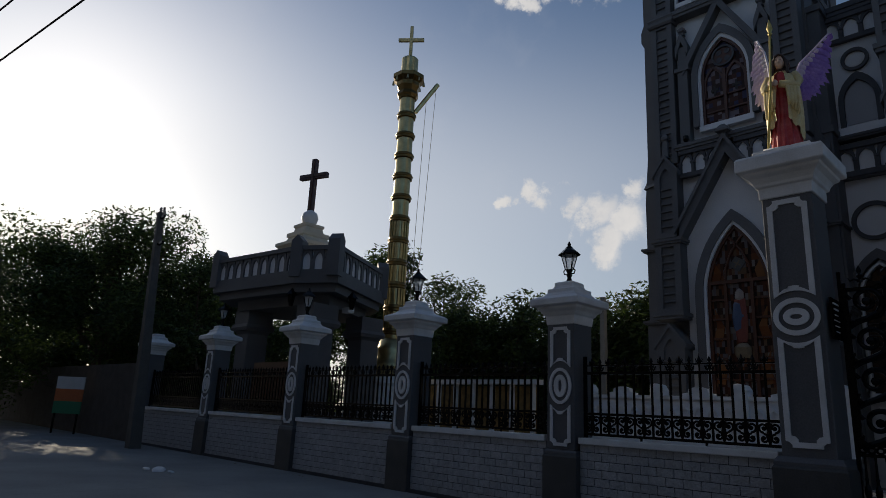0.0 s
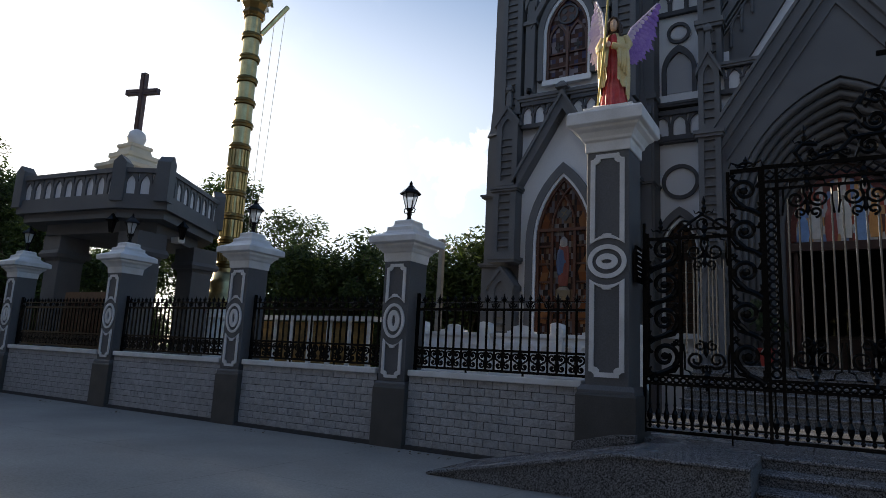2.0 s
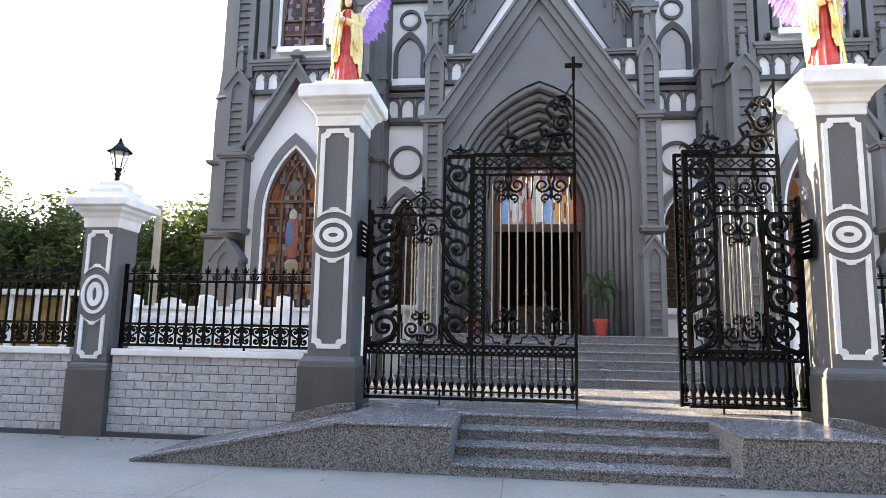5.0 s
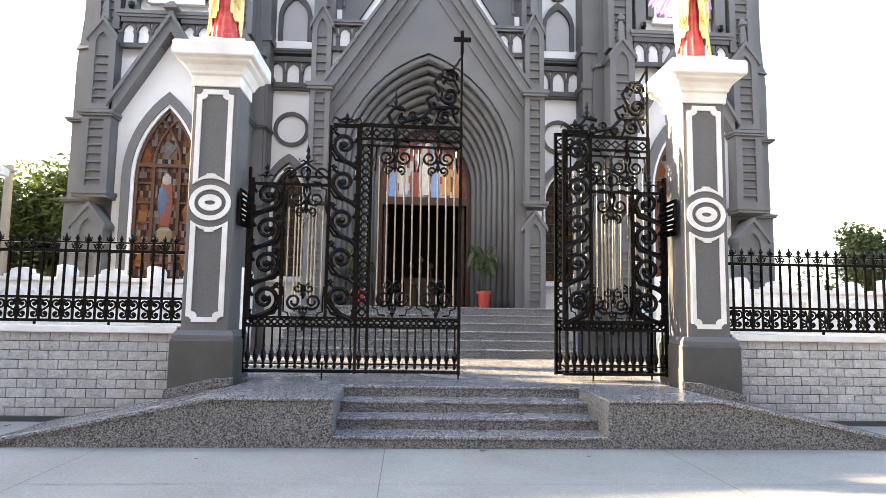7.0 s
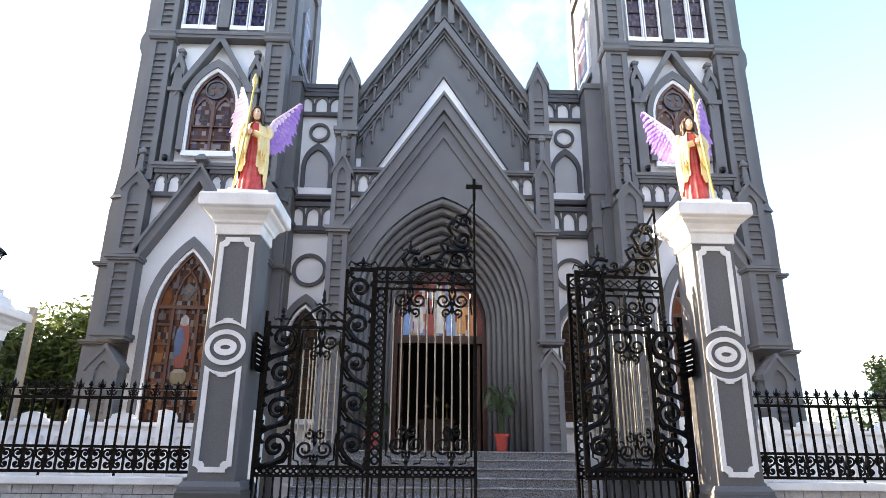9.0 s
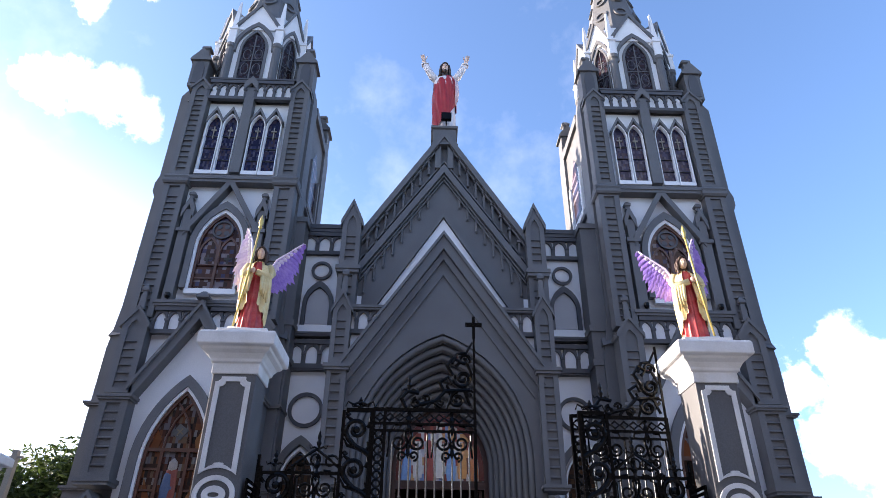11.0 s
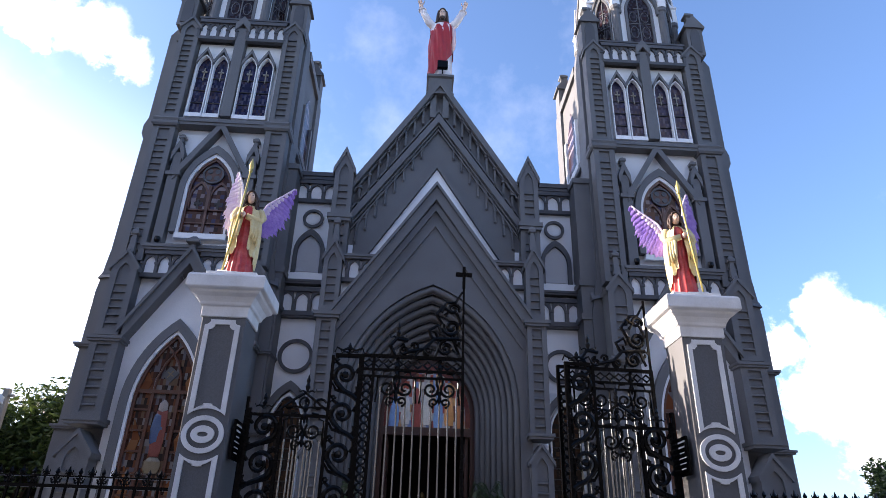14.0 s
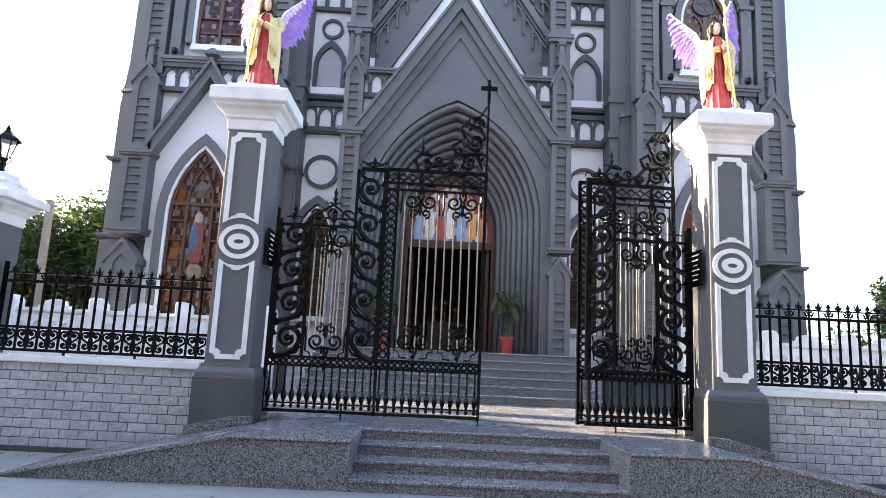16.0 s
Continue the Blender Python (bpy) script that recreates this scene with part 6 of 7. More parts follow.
    wing(g, [Vector((-s * px, py, pz)) for px, py, pz in ((0.12, 0.13, 0.95), (0.15, 0.16, 1.25), (0.17, 0.19, 1.5), (0.21, 0.22, 1.75), (0.3, 0.24, 1.98))],
         [Vector((-s * px, py, pz)) for px, py, pz in ((0.22, 0.22, 0.84), (0.37, 0.26, 0.98), (0.43, 0.28, 1.25), (0.43, 0.28, 1.58), (0.33, 0.26, 1.93))], 8 if s > 0 else 5, 5 if s > 0 else 4)
    g.slot = 6
    g.tube([(-s * 0.21, -0.2, 0.05), (-s * 0.11, -0.245, 1.0), (-s * 0.06, -0.24, 1.78)], 0.016, 8)
    g.lathe([(0.016, 0), (0.032, 0.03), (0.02, 0.05), (0.042, 0.11), (0.03, 0.17), (0.004, 0.26)], -s * 0.06, -0.24, 1.74, 8)
    ob = new("angel_statue", g.mesh("angel_statue", [RED_ROBE, CREAM_ROBE, SKIN, HAIR, VIOLET, LILAC, STAFF_GOLD, WHITE_CAP, PALE_WING], True))
    ob.matrix_basis = pose(x, 0.33, 4.879, 0, 0, s * 9) @ Matrix.Scale(0.94, 4)
    return tagged(ob, "painted angel statue, red robe, cream cloak, violet wings, gold staff", "statue", "gate angels")


STAFF_GOLD = material("gold_painted_staff", (0.62, 0.5, 0.16), (0.5, 0.36, 0.1), 0.35, 0.3)
PALE_WING = material("white_lilac_feathers", (0.82, 0.78, 0.85), (0.7, 0.6, 0.8), 0.45, scale=9)
angel(-3.19, 1)
angel(3.19, -1)


def risen_statue():
    g = Geo()
    g.slot = 0
    g.draped([(0.37, 0), (0.39, 0.4), (0.4, 1.1), (0.38, 1.7), (0.43, 2.1), (0.4, 2.36), (0.13, 2.56)], n=72, flat=0.68, amp=0.08, k=11)
    # red mantle: from one shoulder across the chest to the far hip, its hem slanting up
    g.slot = 1
    cols, rows = 44, 10
    verts = []
    for i in range(cols + 1):
        u = i / cols
        a = -math.pi * 1.14 + math.pi * 1.02 * u
        low = 0.12 + 1.15 * max(0.0, u - 0.35) ** 1.3 * 1.6
        top = 1.78 + 0.78 * min(1.0, u * 1.25)
        for k in range(rows):
            v = k / (rows - 1)
            z = low + (top - low) * v
            r = 0.43 + 0.03 * math.sin(3 * v) - (0.22 * max(0.0, z - 2.28) / 0.3)
            r *= 1 + 0.075 * math.cos(8 * a + 4.5 * z) + 0.03 * math.cos(19 * a + 3 * z)
            verts.append((r * math.cos(a), 0.71 * r * math.sin(a), z))
    g.add(verts, [(i * rows + k, (i + 1) * rows + k, (i + 1) * rows + k + 1, i * rows + k + 1) for i in range(cols) for k in range(rows - 1)])
    g.draped([(0.44, 0.9), (0.46, 1.4), (0.46, 1.9), (0.45, 2.2), (0.34, 2.46)], n=30, flat=0.72, amp=0.07, k=8, a0=-math.pi * 0.1, a1=math.pi * 1.0)
    # pale fold hanging from the raised arm
    g.slot = 4
    for k in range(4):
        g.tube([(0.4 + 0.02 * k, -0.12 + 0.05 * k, 2.3), (0.45 + 0.02 * k, -0.14 + 0.05 * k, 1.8), (0.38 + 0.03 * k, -0.14 + 0.05 * k, 1.15 + 0.1 * k)], 0.07, 8, 0.04)
    g.slot = 0
    for a in (-1, 1):
        g.tube([(a * 0.26, 0, 2.34), (a * 0.5, -0.05, 2.52), (a * 0.68, -0.08, 2.82), (a * 0.78, -0.1, 3.02)], 0.15, 12, 0.125)
        g.lathe([(0.15, -0.05), (0.16, 0), (0.13, 0.04)], a * 0.78, -0.1, 3.02, 12)
    g.slot = 2
    for a in (-1, 1):
        g.tube([(a * 0.78, -0.1, 3.0), (a * 0.83, -0.11, 3.16), (a * 0.86, -0.13, 3.28)], 0.085, 8, 0.075)
        for k in range(4):
            g.tube([(a * (0.81 + 0.035 * k), -0.13, 3.26), (a * (0.83 + 0.04 * k), -0.14, 3.38), (a * (0.84 + 0.045 * k), -0.15, 3.48 - 0.02 * abs(k - 1))], 0.026, 6, 0.018)
        g.tube([(a * 0.8, -0.14, 3.22), (a * 0.73, -0.17, 3.3), (a * 0.72, -0.18, 3.38)], 0.026, 6, 0.018)
    g.lathe([(0.03, -0.25), (0.09, -0.2), (0.13, -0.08), (0.14, 0.05), (0.12, 0.15), (0.02, 0.22)], 0, -0.08, 2.87, 16)
    g.lathe([(0.1, -0.15), (0.09, 0.1)], 0, 0, 2.6, 10)
    g.lathe([(0.015, -0.06), (0.028, -0.04), (0.012, 0.06)], 0, -0.22, 2.87, 6)
    g.slot = 3
    g.lathe([(0.16, -0.42), (0.24, -0.3), (0.2, -0.05), (0.185, 0.1), (0.13, 0.22), (0.02, 0.28)], 0, 0.05, 2.88, 14, 0.75)
    g.tube([(-0.13, -0.12, 2.95), (-0.08, -0.17, 3.04), (0, -0.17, 3.08), (0.08, -0.17, 3.04), (0.13, -0.12, 2.95)], 0.04, 7)
    for a in (-1, 1):
        g.tube([(a * 0.13, -0.11, 3.0), (a * 0.18, -0.12, 2.8), (a * 0.2, -0.1, 2.6), (a * 0.25, -0.08, 2.45)], 0.06, 8, 0.04)
        g.lathe([(0.006, -0.014), (0.02, 0), (0.006, 0.014)], a * 0.05, -0.215, 2.91, 6, 0.5)
    g.lathe([(0.02, -0.13), (0.08, -0.07), (0.1, 0.0), (0.07, 0.03)], 0, -0.13, 2.74, 12, 0.8)
    ob = new("blessing_statue", g.mesh("blessing_statue", [material("white_statue_paint", (0.8, 0.76, 0.77), (0.72, 0.64, 0.67), 0.45), material("crimson_mantle", (0.42, 0.014, 0.018), (0.3, 0.01, 0.014), 0.4, scale=4), SKIN, HAIR, material("rose_lined_mantle", (0.75, 0.5, 0.52), (0.8, 0.66, 0.66), 0.45)], True))
    ob.matrix_basis = pose(CX, 7.77, 14.885) @ Matrix.Diagonal((0.86, 0.9, 0.98, 1.0))
    tagged(ob, "painted statue with raised arms in a red and white robe", "statue")
    f = thing("floodlight", "small black floodlight at the statue's feet", "lamp", at=pose(CX + 0.05, 7.3, 14.885))
    part("bracket", Geo().box(-0.02, 0.02, 0, 0.04, 0, 0.22), IRON, f)
    part("housing", Geo().box(-0.16, 0.16, -0.06, 0.08, 0.2, 0.46), IRON, f)


risen_statue()

# ---- foliage ----
LEAF = bpy.data.materials.new("green_foliage")
LEAF.use_nodes = True
ln, ll = LEAF.node_tree.nodes, LEAF.node_tree.links
lpr = ln["Principled BSDF"]
lpr.inputs["Roughness"].default_value = 0.5
lgeo = ln.new("ShaderNodeNewGeometry")
lramp = ln.new("ShaderNodeValToRGB")
lramp.color_ramp.elements[0].color, lramp.color_ramp.elements[1].color = (0.014, 0.032, 0.008, 1), (0.09, 0.135, 0.03, 1)
ll.new(lgeo.outputs["Random Per Island"], lramp.inputs[0])
ll.new(lramp.outputs[0], lpr.inputs["Base Color"])
ltr = ln.new("ShaderNodeBsdfTranslucent")
ll.new(lramp.outputs[0], ltr.inputs["Color"])
lmix = ln.new("ShaderNodeMixShader")
lmix.inputs[0].default_value = 0.28
ll.new(lpr.outputs[0], lmix.inputs[1])
ll.new(ltr.outputs[0], lmix.inputs[2])
ll.new(lmix.outputs[0], ln["Material Output"].inputs["Surface"])


def tree(x, y, h, r, seed, leaves=5200, size=0.16, low=0.25, ground=0.3, label="leafy green tree with a dense dark crown"):
    """Tapered trunk, limbs, and a crown of leaves in uneven clumps on their ends."""
    rnd = random.Random(seed)
    o = thing("tree", label, "tree", "trees", at=pose(x, y, ground))
    trunk = Geo().tube([(0, 0, 0), (0.05, 0.03, h * 0.2), (-0.05, 0.05, h * 0.45), (0.03, 0, h * 0.75)], 0.035 * h, 9, 0.012 * h)
    ends = []
    for i in range(26):
        a = rnd.uniform(0, 2 * math.pi)
        zs = h * rnd.uniform(low * 0.8, 0.7)
        zc = rnd.uniform(low, 1.0)
        rad = r * math.sqrt(max(0.05, 1 - ((zc - 0.58) / 0.5) ** 2)) * rnd.uniform(0.45, 1.05)
        end = Vector((rad * math.cos(a), rad * math.sin(a), h * zc * 0.97))
        mid = Vector((end.x * 0.45, end.y * 0.45, (zs + end.z) / 2 - 0.1 * h * rnd.random()))
        part("limb", Geo().tube([(0, 0, zs), mid, end], 0.013 * h, 6, 0.004 * h), BARK, o)
        ends.append((end, r * rnd.uniform(0.24, 0.46)))
        ends.append((mid.lerp(end, 0.5) + Vector((rnd.gauss(0, 0.2), rnd.gauss(0, 0.2), 0)), r * rnd.uniform(0.2, 0.36)))
    part("trunk", trunk, BARK, o)
    g = Geo()
    verts, faces = [], []
    for _ in range(leaves):
        c, cr = rnd.choice(ends)
        d = Vector((rnd.gauss(0, 1), rnd.gauss(0, 1), rnd.gauss(0, 0.8)))
        d = d.normalized() * cr * rnd.random() ** 0.45
        p = c + d
        s = size * rnd.uniform(0.6, 1.35)
        u = Vector((rnd.gauss(0, 1), rnd.gauss(0, 1), rnd.gauss(0, 0.5) - 0.35)).normalized()
        w = u.cross(Vector((rnd.gauss(0, 1), rnd.gauss(0, 1), rnd.gauss(0, 1)))).normalized()
        nn = u.cross(w) * s * 0.16
        k = len(verts)
        verts += [p - u * s, p + w * s * 0.36 + nn, p + u * s, p - w * s * 0.36 + nn]
        faces += [(k, k + 1, k + 2), (k, k + 2, k + 3)]
    g.add(verts, faces)
    me = bpy.data.meshes.new("crown")
    me.from_pydata([tuple(v) for v in verts], [], faces)
    me.materials.append(LEAF)
    cr = new("crown", me)
    cr.parent = o
    return o


YARD_TREES = [(-12.7, 13.6, 6.5, 2.5, 1), (-16.0, 14.2, 6.0, 2.7, 2), (-18.4, 13.4, 6.3, 2.6, 3), (-21.2, 12.6, 5.8, 2.5, 4), (-24.2, 15.2, 8.6, 2.5, 5), (-26.4, 12.4, 10.3, 2.6, 6), (-31.0, 11.0, 6.2, 2.8, 7), (-14.6, 16.5, 5.2, 2.4, 12)]
for x, y, h, r, k in YARD_TREES:
    tree(x, y, h * 0.91, r, k, 24000, 0.12, 0.14)
tree(-33.0, 1.6, 9.7, 4.4, 21, 60000, 0.105, 0.2, 0.0, "large spreading tree with feathery crown beside the street")
tree(-40.0, -4.0, 9.6, 5.0, 22, 44000, 0.115, 0.15, 0.0, "large spreading tree with feathery crown beside the street")
tree(-29.5, 4.5, 7.3, 3.4, 23, 44000, 0.1, 0.15, 0.3)
tree(-36.0, 7.0, 8.0, 4.0, 24, 40000, 0.11, 0.15, 0.3)
tree(-46.0, 2.5, 6.5, 3.6, 25, 16000, 0.2, 0.05, 0.0, "broad dark tree beside the street")
tree(-46.0, 7.5, 7.0, 3.8, 26, 16000, 0.2, 0.05, 0.0, "broad dark tree beside the street")
tree(20.4, 20.0, 5.5, 2.3, 30, 15000, 0.13, 0.2, 0.0)
tree(24.5, 22.0, 5.0, 2.2, 31, 9000, 0.17, 0.2, 0.0)

# ---- crenellated white yard wall ----
def yard_wall(x0, x1):
    w = thing("yard_wall", "low white plastered yard wall with peaked posts and blind arches", "wall", kind="structure")
    part("body", Geo().box(x0, x1, 5.5, 5.66, 0.3, 1.95), WHITE, w)
    part("coping", Geo().box(x0, x1, 5.46, 5.7, 1.95, 2.03), WHITE_CAP, w)
    n = max(1, round((x1 - x0) / 1.7))
    for i in range(n + 1):
        x = x0 + (x1 - x0) * i / n
        soften(part("post", Geo().prism([(x - 0.14, 0.3), (x - 0.14, 2.26), (x - 0.02, 2.29), (x + 0.08, 2.26), (x + 0.14, 2.16), (x + 0.14, 0.3)], 5.4, 5.76), WHITE_CAP, w))
    for i in range(n):
        a = x0 + (x1 - x0) * i / n
        for k in range(5):
            c = a + (x1 - x0) / n * (k + 1) / 6
            part("blind_arch", Geo().band(arch(c, 0.2, 1.35, 1.6, 1.8, 4), arch(c, 0.14, 1.35, 1.6, 1.76, 4), 5.47, 5.51), WHITE_CAP, w)
            if k == 2:
                part("merlon", Geo().prism([(c - 0.34, 2.02), (c - 0.34, 2.08), (c - 0.22, 2.1), (c - 0.2, 2.18), (c - 0.06, 2.22), (c + 0.06, 2.22), (c + 0.2, 2.18), (c + 0.22, 2.1), (c + 0.34, 2.08), (c + 0.34, 2.02)], 5.5, 5.66), WHITE_CAP, w)


yard_wall(-9.5, -4.1)
yard_wall(4.9, 11.6)

# ---- roofed rail with amber screens ----
shed = thing("garden_shelter", "long low white-posted shelter with amber woven screens and a red edge", "shelter")
part("screen", Geo().box(-19.5, -13.0, 8.1, 8.16, 0.35, 2.35), AMBER, shed, "amber woven screen")
part("beam", Geo().box(-19.7, -12.8, 7.9, 8.3, 2.4, 2.55), WHITE_CAP, shed)
part("fascia", Geo().box(-19.7, -17.6, 7.86, 7.9, 2.42, 2.66), ROOF_RED, shed, "red roof edge")
for i in range(9):
    part("post", Geo().box(-19.6 + 0.82 * i - 0.06, -19.6 + 0.82 * i + 0.06, 7.96, 8.09, 0.35, 2.4), WHITE_CAP, shed)
post = thing("concrete_post", "slim weathered concrete utility post with a cross arm", "post", at=pose(-11.14, 9.0, 0.3))
part("shaft", Geo().square([(0.09, 0), (0.07, 4.8)]), GALV, post)
part("cross_arm", Geo().box(-0.2, 0.2, -0.04, 0.04, 4.6, 4.66), GALV, post)


# ---- grotto pavilion with balcony and cross ----
def pavilion():
    o = thing("pavilion", "grey pavilion with an arcaded balcony, cream stepped top and cross", "pavilion")
    ring_pts = [(-19.9, 0.62), (-16.05, 1.1), (-14.9, 1.75), (-16.7, 4.9), (-17.9, 5.5), (-20.4, 4.6), (-20.9, 1.6)]
    n = len(ring_pts)
    cx, cy = -17.8, 2.95

    def inset(f):
        return [(cx + (x - cx) * f, cy + (y - cy) * f) for x, y in ring_pts]

    def slab(pts, z0, z1):
        m = len(pts)
        return Geo().add([(x, y, z0) for x, y in pts] + [(x, y, z1) for x, y in pts], [tuple(range(m)), tuple(range(m, 2 * m))] + [(i, (i + 1) % m, (i + 1) % m + m, i + m) for i in range(m)])

    part("deck", slab(inset(1.0), 4.72, 4.98), GREY, o)
    part("soffit", slab(inset(0.93), 4.5, 4.72), GREY, o)
    part("beam", slab(inset(0.74), 4.2, 4.5), GREY, o)
    count = [9, 3, 8, 3, 6, 7, 3]
    for i in range(n):
        a, b = Vector((*ring_pts[i], 0)), Vector((*ring_pts[(i + 1) % n], 0))
        L = (b - a).length
        ang = math.degrees(math.atan2(b.y - a.y, b.x - a.x))
        bal = part("balustrade", Geo().box(0.1, L - 0.1, 0.1, 0.16, 5.0, 5.68), WHITE, o, "white panels behind grey arches")
        bal.matrix_basis = pose(a.x, a.y, 0, 0, 0, ang)
        part("top_rail", Geo().box(0, L, 0.0, 0.22, 5.66, 5.78), GREY, bal)
        part("bottom_rail", Geo().box(0, L, 0.02, 0.2, 4.98, 5.1), GREY, bal)
        k = count[i]
        w = (L - 0.2) / k
        for j in range(k):
            c = 0.1 + w * (j + 0.5)
            inner = arch(c, w * 0.66, 5.1, 5.36, 5.6, 5)
            m = len(inner)
            outer = [(c - w / 2, 5.1), (c - w / 2, 5.36)] + [(c - w / 2 + w * (q - 1) / (m - 3), 5.67) for q in range(2, m - 2)] + [(c + w / 2, 5.36), (c + w / 2, 5.1)]
            part("arch", Geo().band(outer, inner, 0.05, 0.1), GREY, bal)
        part("corner_post", Geo().prism([(-0.17, 4.9), (-0.17, 5.92), (0, 6.1), (0.17, 5.92), (0.17, 4.9)], -0.05, 0.3), GREY, bal)
    for x, y in ((-19.2, 1.75), (-16.1, 2.0), (-17.0, 4.4), (-19.6, 4.2)):
        pier = part("pier", Geo().square([(0.42, 0.3), (0.42, 0.8), (0.34, 0.9), (0.34, 3.5), (0.42, 3.65), (0.42, 4.22)], x, y, 0), GREY, o)
        part("capital", Geo().square([(0.45, 3.6), (0.49, 3.7), (0.45, 3.8)], x, y, 0), GREY, pier)
    top = part("stepped_top", Geo().square([(0.55, 4.98), (0.58, 6.3), (0.7, 6.42), (0.74, 6.46), (0.74, 6.56), (0.6, 6.6), (0.5, 6.68), (0.46, 6.76), (0.5, 6.8), (0.5, 6.92), (0.36, 6.96), (0.32, 7.1), (0.36, 7.14), (0.36, 7.22), (0.16, 7.26)], -18.5, 2.95, 0), material("cream_plaster", (0.66, 0.6, 0.48), (0.58, 0.52, 0.4), 0.6, bump=0.1), o, "cream stepped pedestal")
    part("ball", Geo().lathe([(0.14, -0.26), (0.23, -0.17), (0.28, 0), (0.23, 0.17), (0.09, 0.27)], -18.5, 2.95, 7.48, 16), WHITE_CAP, o, smooth=True)
    cr = part("cross", Geo().box(-0.085, 0.085, -0.08, 0.08, 7.75, 9.58).box(-0.56, 0.56, -0.075, 0.075, 8.88, 9.05), MAROON, o, "maroon cross with pale edges")
    cr.matrix_basis = pose(-18.5, 2.95, 0, 0, 0, 18)
    part("cross_edge", Geo().box(-0.04, 0.04, -0.095, -0.08, 7.8, 9.53).box(-0.51, 0.51, -0.092, -0.076, 8.94, 8.99), WOOD, cr, "inlaid strip")
    for x, y in ((-16.25, 1.2), (-15.2, 2.5)):
        lt = part("wall_lantern", Geo().lathe([(0.06, 0), (0.12, 0.3), (0.17, 0.32), (0.08, 0.42), (0.02, 0.5)], x, y, 4.1, 6), IRON, o, "small black lantern")
    part("camera_box", Geo().box(-15.7, -15.4, 2.55, 2.75, 4.05, 4.2), WHITE_CAP, o, "small white fitting under the deck")
    back = part("steps_block", Geo().box(-18.6, -16.6, 2.6, 3.6, 0.3, 1.3).box(-18.3, -17.0, 2.2, 3.6, 0.3, 0.8), GREY, o)


pavilion()


# ---- gilded flag mast ----
def mast():
    o = thing("flag_mast", "tall ringed gilded flag mast with a cross and pulley arm", "mast", at=pose(-17.78, 6.25, 0.3))
    part("base", Geo().lathe([(1.3, 0), (1.3, 0.5), (1.0, 0.55), (1.0, 1.0), (0.75, 1.1), (0.7, 1.9), (0.8, 2.0), (0.55, 2.3)], n=24), WHITE_CAP, o, "white round pedestal")
    part("foot", Geo().lathe([(0.55, 2.25), (0.75, 2.45), (0.7, 2.7), (0.5, 2.85), (0.62, 3.1), (0.45, 3.25), (0.4, 3.5)], n=24), GOLD, o, smooth=True)
    n = 24
    g = Geo().lathe([(0.32, 3.4), (0.28, 13.0)], n=n)
    part("shaft", g, GOLD, o, smooth=False)
    for i in range(12):
        z = 3.75 + 0.815 * i
        r = 0.32 - 0.0033 * i
        part("ring", Geo().lathe([(r + 0.01, -0.11), (r + 0.06, -0.1), (r + 0.06, -0.06), (r + 0.02, -0.04), (r + 0.085, 0), (r + 0.085, 0.03), (r + 0.03, 0.07), (r + 0.05, 0.1), (r + 0.01, 0.12)], 0, 0, z, n), GOLD_DARK, o, smooth=True)
        if i < 5:
            for k in range(16):
                a = 2 * math.pi * k / 16
                part("flute", Geo().tube([((r + 0.015) * math.cos(a), (r + 0.015) * math.sin(a), z + 0.12), ((r + 0.015) * math.cos(a), (r + 0.015) * math.sin(a), z + 0.7)], 0.03, 5), GOLD, o)
    part("capital", Geo().lathe([(0.33, 12.6), (0.42, 12.75), (0.36, 12.9), (0.46, 13.1), (0.46, 13.25), (0.62, 13.4), (0.62, 13.55), (0.4, 13.6)], n=8), GOLD_DARK, o)
    for k in range(8):
        a = 2 * math.pi * k / 8
        part("bell", Geo().lathe([(0.01, 0.16), (0.03, 0.12), (0.05, 0.0), (0.055, -0.02)], 0.58 * math.cos(a), 0.58 * math.sin(a), 13.22, 8), GOLD, o, "small hanging bell")
    part("drum", Geo().lathe([(0.32, 13.55), (0.32, 14.3), (0.28, 14.34)], n=20), GOLD, o)
    cr = part("cross", Geo().box(-0.06, 0.06, -0.06, 0.06, 14.3, 15.75).box(-0.5, 0.5, -0.058, 0.058, 15.1, 15.22), GOLD, o, "gilded cross")
    cr.matrix_basis = pose(0, 0, 0, 0, 0, 40)
    arm = part("pulley_arm", Geo().tube([(0.2, 0.24, 12.1), (0.72, 0.87, 13.35)], 0.085, 6), GOLD, o)
    part("rope", Geo().tube([(0.68, 0.82, 13.2), (0.55, 0.66, 8), (0.4, 0.5, 2.0)], 0.009, 5), GALV, arm, "thin halyard")
    part("rope", Geo().tube([(0.46, 0.55, 12.7), (0.38, 0.46, 8), (0.32, 0.4, 2.0)], 0.009, 5), GALV, arm, "thin halyard")


mast()

# ---- street edge beyond the wall ----
pole = thing("utility_pole", "tapered concrete utility pole with a steel cross arm", "pole", at=pose(-20.75, -0.75, 0, 0, -6.0, 0))
part("shaft", Geo().square([(0.17, 0), (0.085, 7.35)]), material("grimy_dark_concrete", (0.12, 0.11, 0.1), (0.07, 0.065, 0.06), 0.9, bump=0.4), pole)
part("cross_arm", Geo().box(-0.14, 0.36, -0.04, 0.04, 7.1, 7.17).box(0.25, 0.3, -0.03, 0.03, 7.1, 7.45), IRON, pole)
part("cross_arm", Geo().box(-0.1, 0.5, -0.04, 0.04, 6.2, 6.26), IRON, pole)
for x in (0.0, 0.3):
    part("insulator", Geo().lathe([(0.02, 0), (0.05, 0.05), (0.03, 0.1), (0.05, 0.15), (0.01, 0.2)], x, 0, 7.17 if x else 7.35, 8), GALV, pole)
side = thing("street_wall", "dark stained plaster wall along the street", "wall", kind="structure")
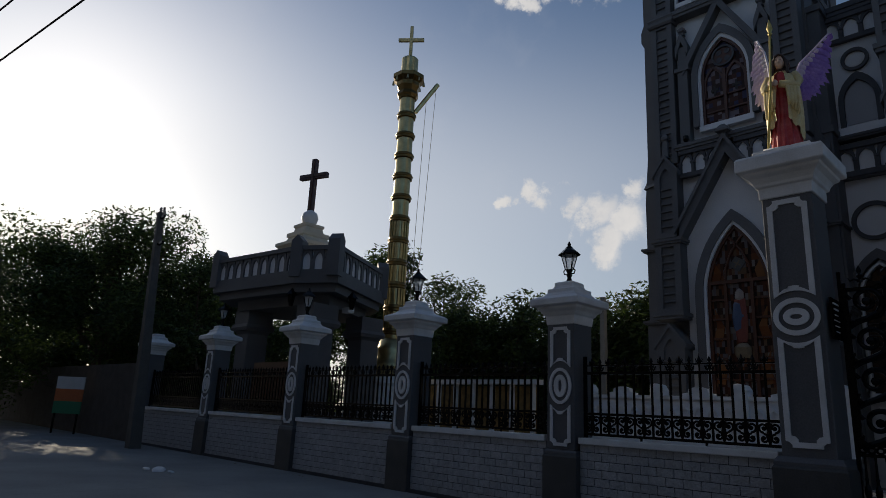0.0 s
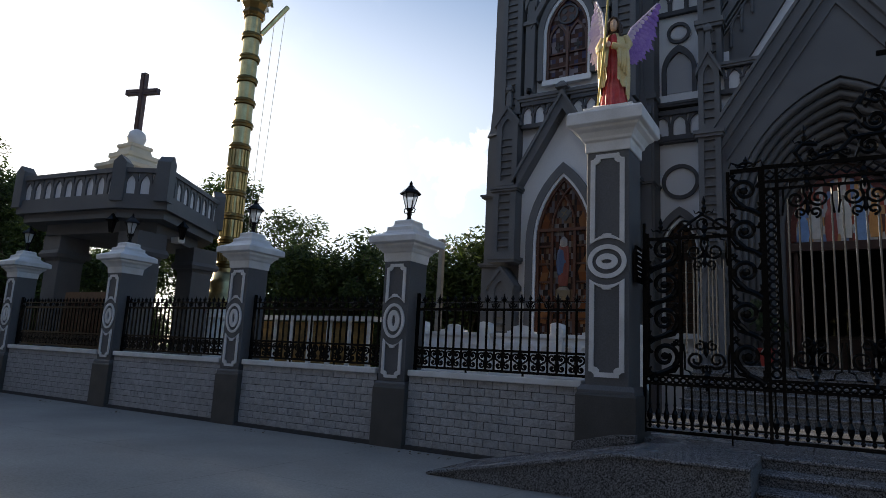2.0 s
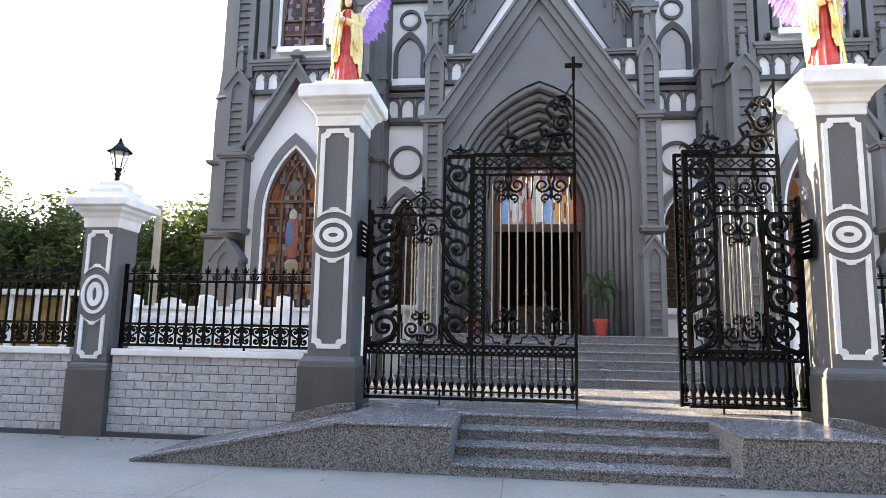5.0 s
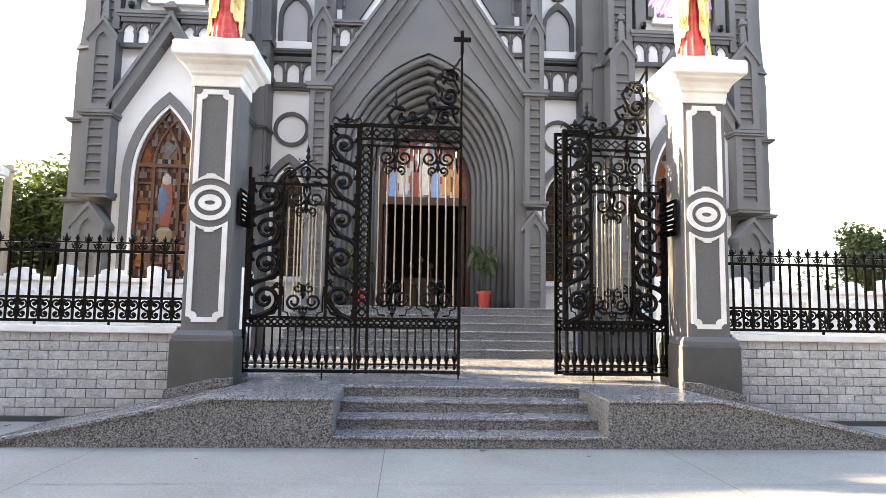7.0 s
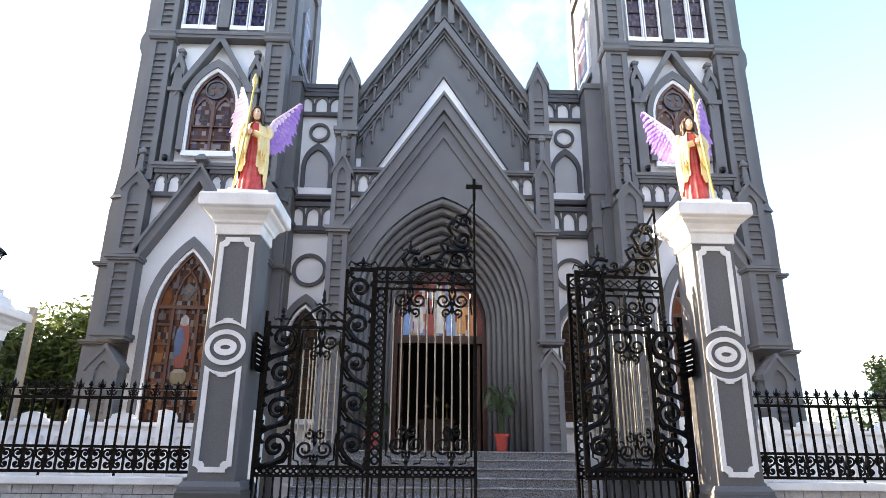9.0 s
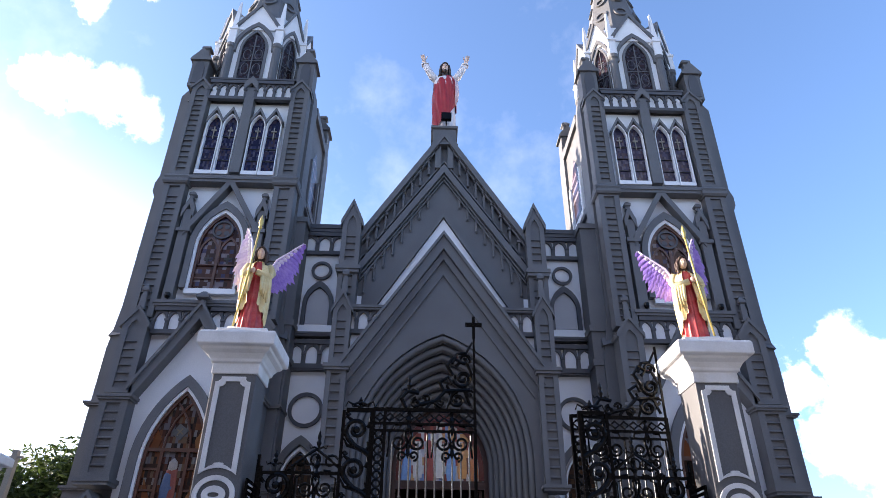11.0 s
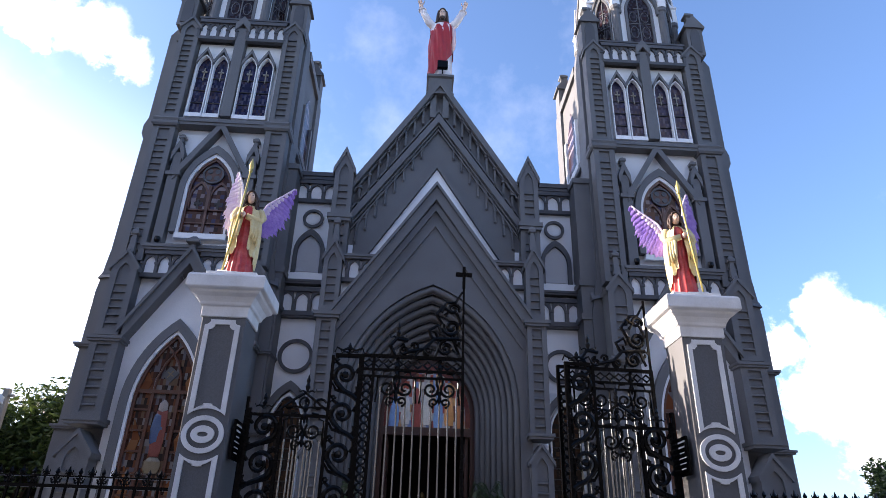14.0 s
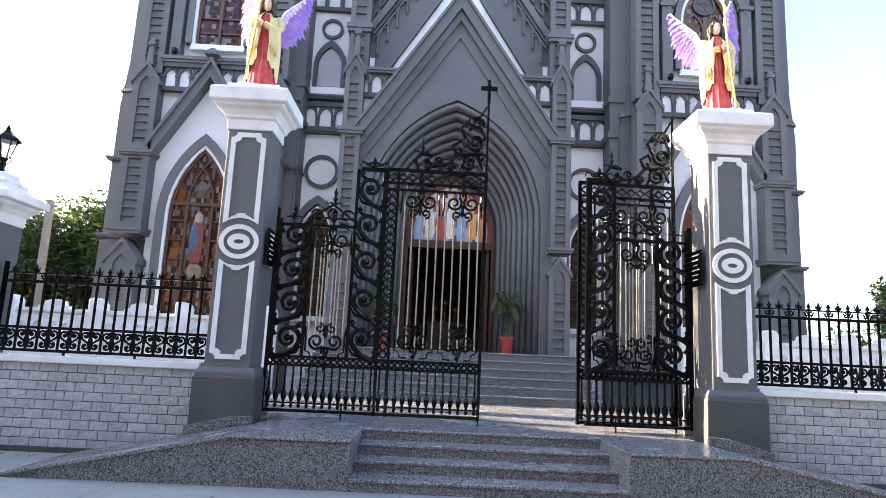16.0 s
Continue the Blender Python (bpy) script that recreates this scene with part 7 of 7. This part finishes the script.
part("body", Geo().box(-60, -23.4, 0.1, 0.4, -0.1, 2.6), material("dark_stained_plaster", (0.09, 0.075, 0.065), (0.05, 0.042, 0.038), 0.9, bump=0.4), side)
board = thing("painted_board", "small board painted in white, orange and green bands", "sign", at=pose(-28.2, -0.6, 0, 0, 0, 40))
for k, (name, c) in enumerate((("green_band", (0.03, 0.2, 0.1)), ("orange_band", (0.5, 0.13, 0.04)), ("white_band", (0.6, 0.58, 0.56)))):
    part("band", Geo().box(-0.55, 0.55, -0.02, 0.02, 0.75 + 0.45 * k, 1.2 + 0.45 * k), material(name, c), board)
for s in (-0.45, 0.45):
    part("leg", Geo().box(s - 0.03, s + 0.03, -0.02, 0.02, 0, 0.75), IRON, board)
board2 = thing("dark_panel", "dark brown sheet panel fixed behind the railing", "panel")
part("sheet", Geo().box(-16.6, -14.0, 0.5, 0.54, 1.2, 2.5), WOOD, board2)


# ---- potted palms by the door ----
def potted_palm(x, y, z, k):
    rnd = random.Random(k)
    o = thing("potted_palm", "green palm in an orange-red pot by the church door", "plant", "door palms", at=pose(x, y, z))
    o.matrix_basis = pose(x, y, z) @ Matrix.Diagonal((0.86, 0.86, 1.08, 1.0))
    part("pot", Geo().lathe([(0.13, 0), (0.18, 0.3), (0.21, 0.3), (0.21, 0.36), (0.17, 0.36), (0.16, 0.32)], n=20), TERRACOTTA, o, smooth=False)
    part("soil", Geo().lathe([(0.165, 0.3), (0.165, 0.325)], n=16), SOIL, o)
    for i in range(12):
        a = rnd.uniform(0, 6.28)
        ht, out = rnd.uniform(0.7, 1.3), rnd.uniform(0.15, 0.36)
        path = [Vector((0.03 * math.cos(a), 0.03 * math.sin(a), 0.3)), Vector((out * 0.35 * math.cos(a), out * 0.35 * math.sin(a), 0.3 + ht * 0.7)), Vector((out * math.cos(a), out * math.sin(a), 0.3 + ht * 0.85)), Vector((out * 1.35 * math.cos(a), out * 1.35 * math.sin(a), 0.3 + ht * 0.6))]
        g = Geo().tube(path, 0.009, 5, 0.004)
        for j in range(22):
            t = 0.3 + 0.7 * j / 21
            seg = min(2, int(t * 3))
            p = path[seg].lerp(path[seg + 1], t * 3 - seg)
            for s in (-1, 1):
                d = Vector((-math.sin(a) * s * 0.16 + 0.06 * math.cos(a), math.cos(a) * s * 0.16 + 0.06 * math.sin(a), -0.06 + rnd.uniform(-0.03, 0.03)))
                g.add([p, p + d * 0.5 + Vector((0, 0, 0.016)), p + d, p + d * 0.5 - Vector((0, 0, 0.012))], [(0, 1, 2), (0, 2, 3)])
        part("frond", g, PALM, o)


potted_palm(1.12, 7.0, FL, 3)
potted_palm(-1.85, 7.05, FL, 4)

# ---- overhead cables ----
cables = thing("overhead_cable", "thin black overhead cable sagging over the street", "cable")
part("wire", Geo().tube([(-44, -10.2, 9.4), (-27.3, -7.4, 9.1), (-19.05, -6.08, 9.46), (-14.9, -5.4, 9.62), (-2.4, -3.4, 10.6)], 0.022, 5), IRON, cables)
part("wire", Geo().tube([(-44, -10.6, 10.6), (-27, -7.8, 10.3), (-18.0, -6.3, 10.5), (-2.4, -3.6, 11.4)], 0.022, 5), IRON, cables)

# ---- litter and dry leaves on the road ----
def crumple(seed, r):
    rnd = random.Random(seed)
    return Geo().lathe([(r * 0.4, 0), (r * rnd.uniform(0.9, 1.1), r * 0.2), (r * rnd.uniform(0.6, 0.9), r * 0.5), (r * 0.2, r * 0.62)], n=7)


for k, (x, y, r) in enumerate(((-14.5, -2.5, 0.13), (-14.85, -2.62, 0.08), (-14.15, -2.4, 0.07))):
    sc_ = thing("litter", "crumpled pale plastic litter on the road", "litter", "roadside litter", at=pose(x, y, 0.03, 8, 12, 50 * k))
    part("wrap", crumple(k, r), WHITE_CAP, sc_)
DRY = material("dry_brown_leaf", (0.16, 0.09, 0.04), (0.08, 0.045, 0.02), 0.8, scale=20)
for k, (x, y) in enumerate(((-0.79, -1.3), (0.67, -1.28), (-1.73, -1.4), (1.1, -1.75), (-2.6, -1.9), (0.1, -1.5))):
    lf = thing("dry_leaf", "small dry brown fallen leaf on the road", "leaf", "fallen leaves", at=pose(x, y, 0.033, 6, 4, 67 * k))
    part("blade", Geo().add([(-0.045, 0, 0.004), (-0.01, -0.022, 0.0), (0.04, -0.004, 0.014), (0.0, 0.024, 0.004), (0.0, 0.0, 0.012)], [(0, 1, 4), (1, 2, 4), (2, 3, 4), (3, 0, 4)]), DRY, lf)

# ---- plain unseen wall added to close the street behind and cut sky fill ----
far = part("sky_block_south", Geo().box(-70, 60, -17.5, -17.0, -0.1, 15.0), material("fill_blocking_dark", (0.1, 0.098, 0.1), (0.07, 0.068, 0.07), 0.85, bump=0.3))
tagged(far, "plain dark unseen wall added across the street to cut sky fill", "wall", kind="structure")

# ---- walls and railings ----
for k, (a, b) in enumerate(SPANS):
    railing(a, b)
    wall_span(a, b, k in (0, 1, 2, 5))
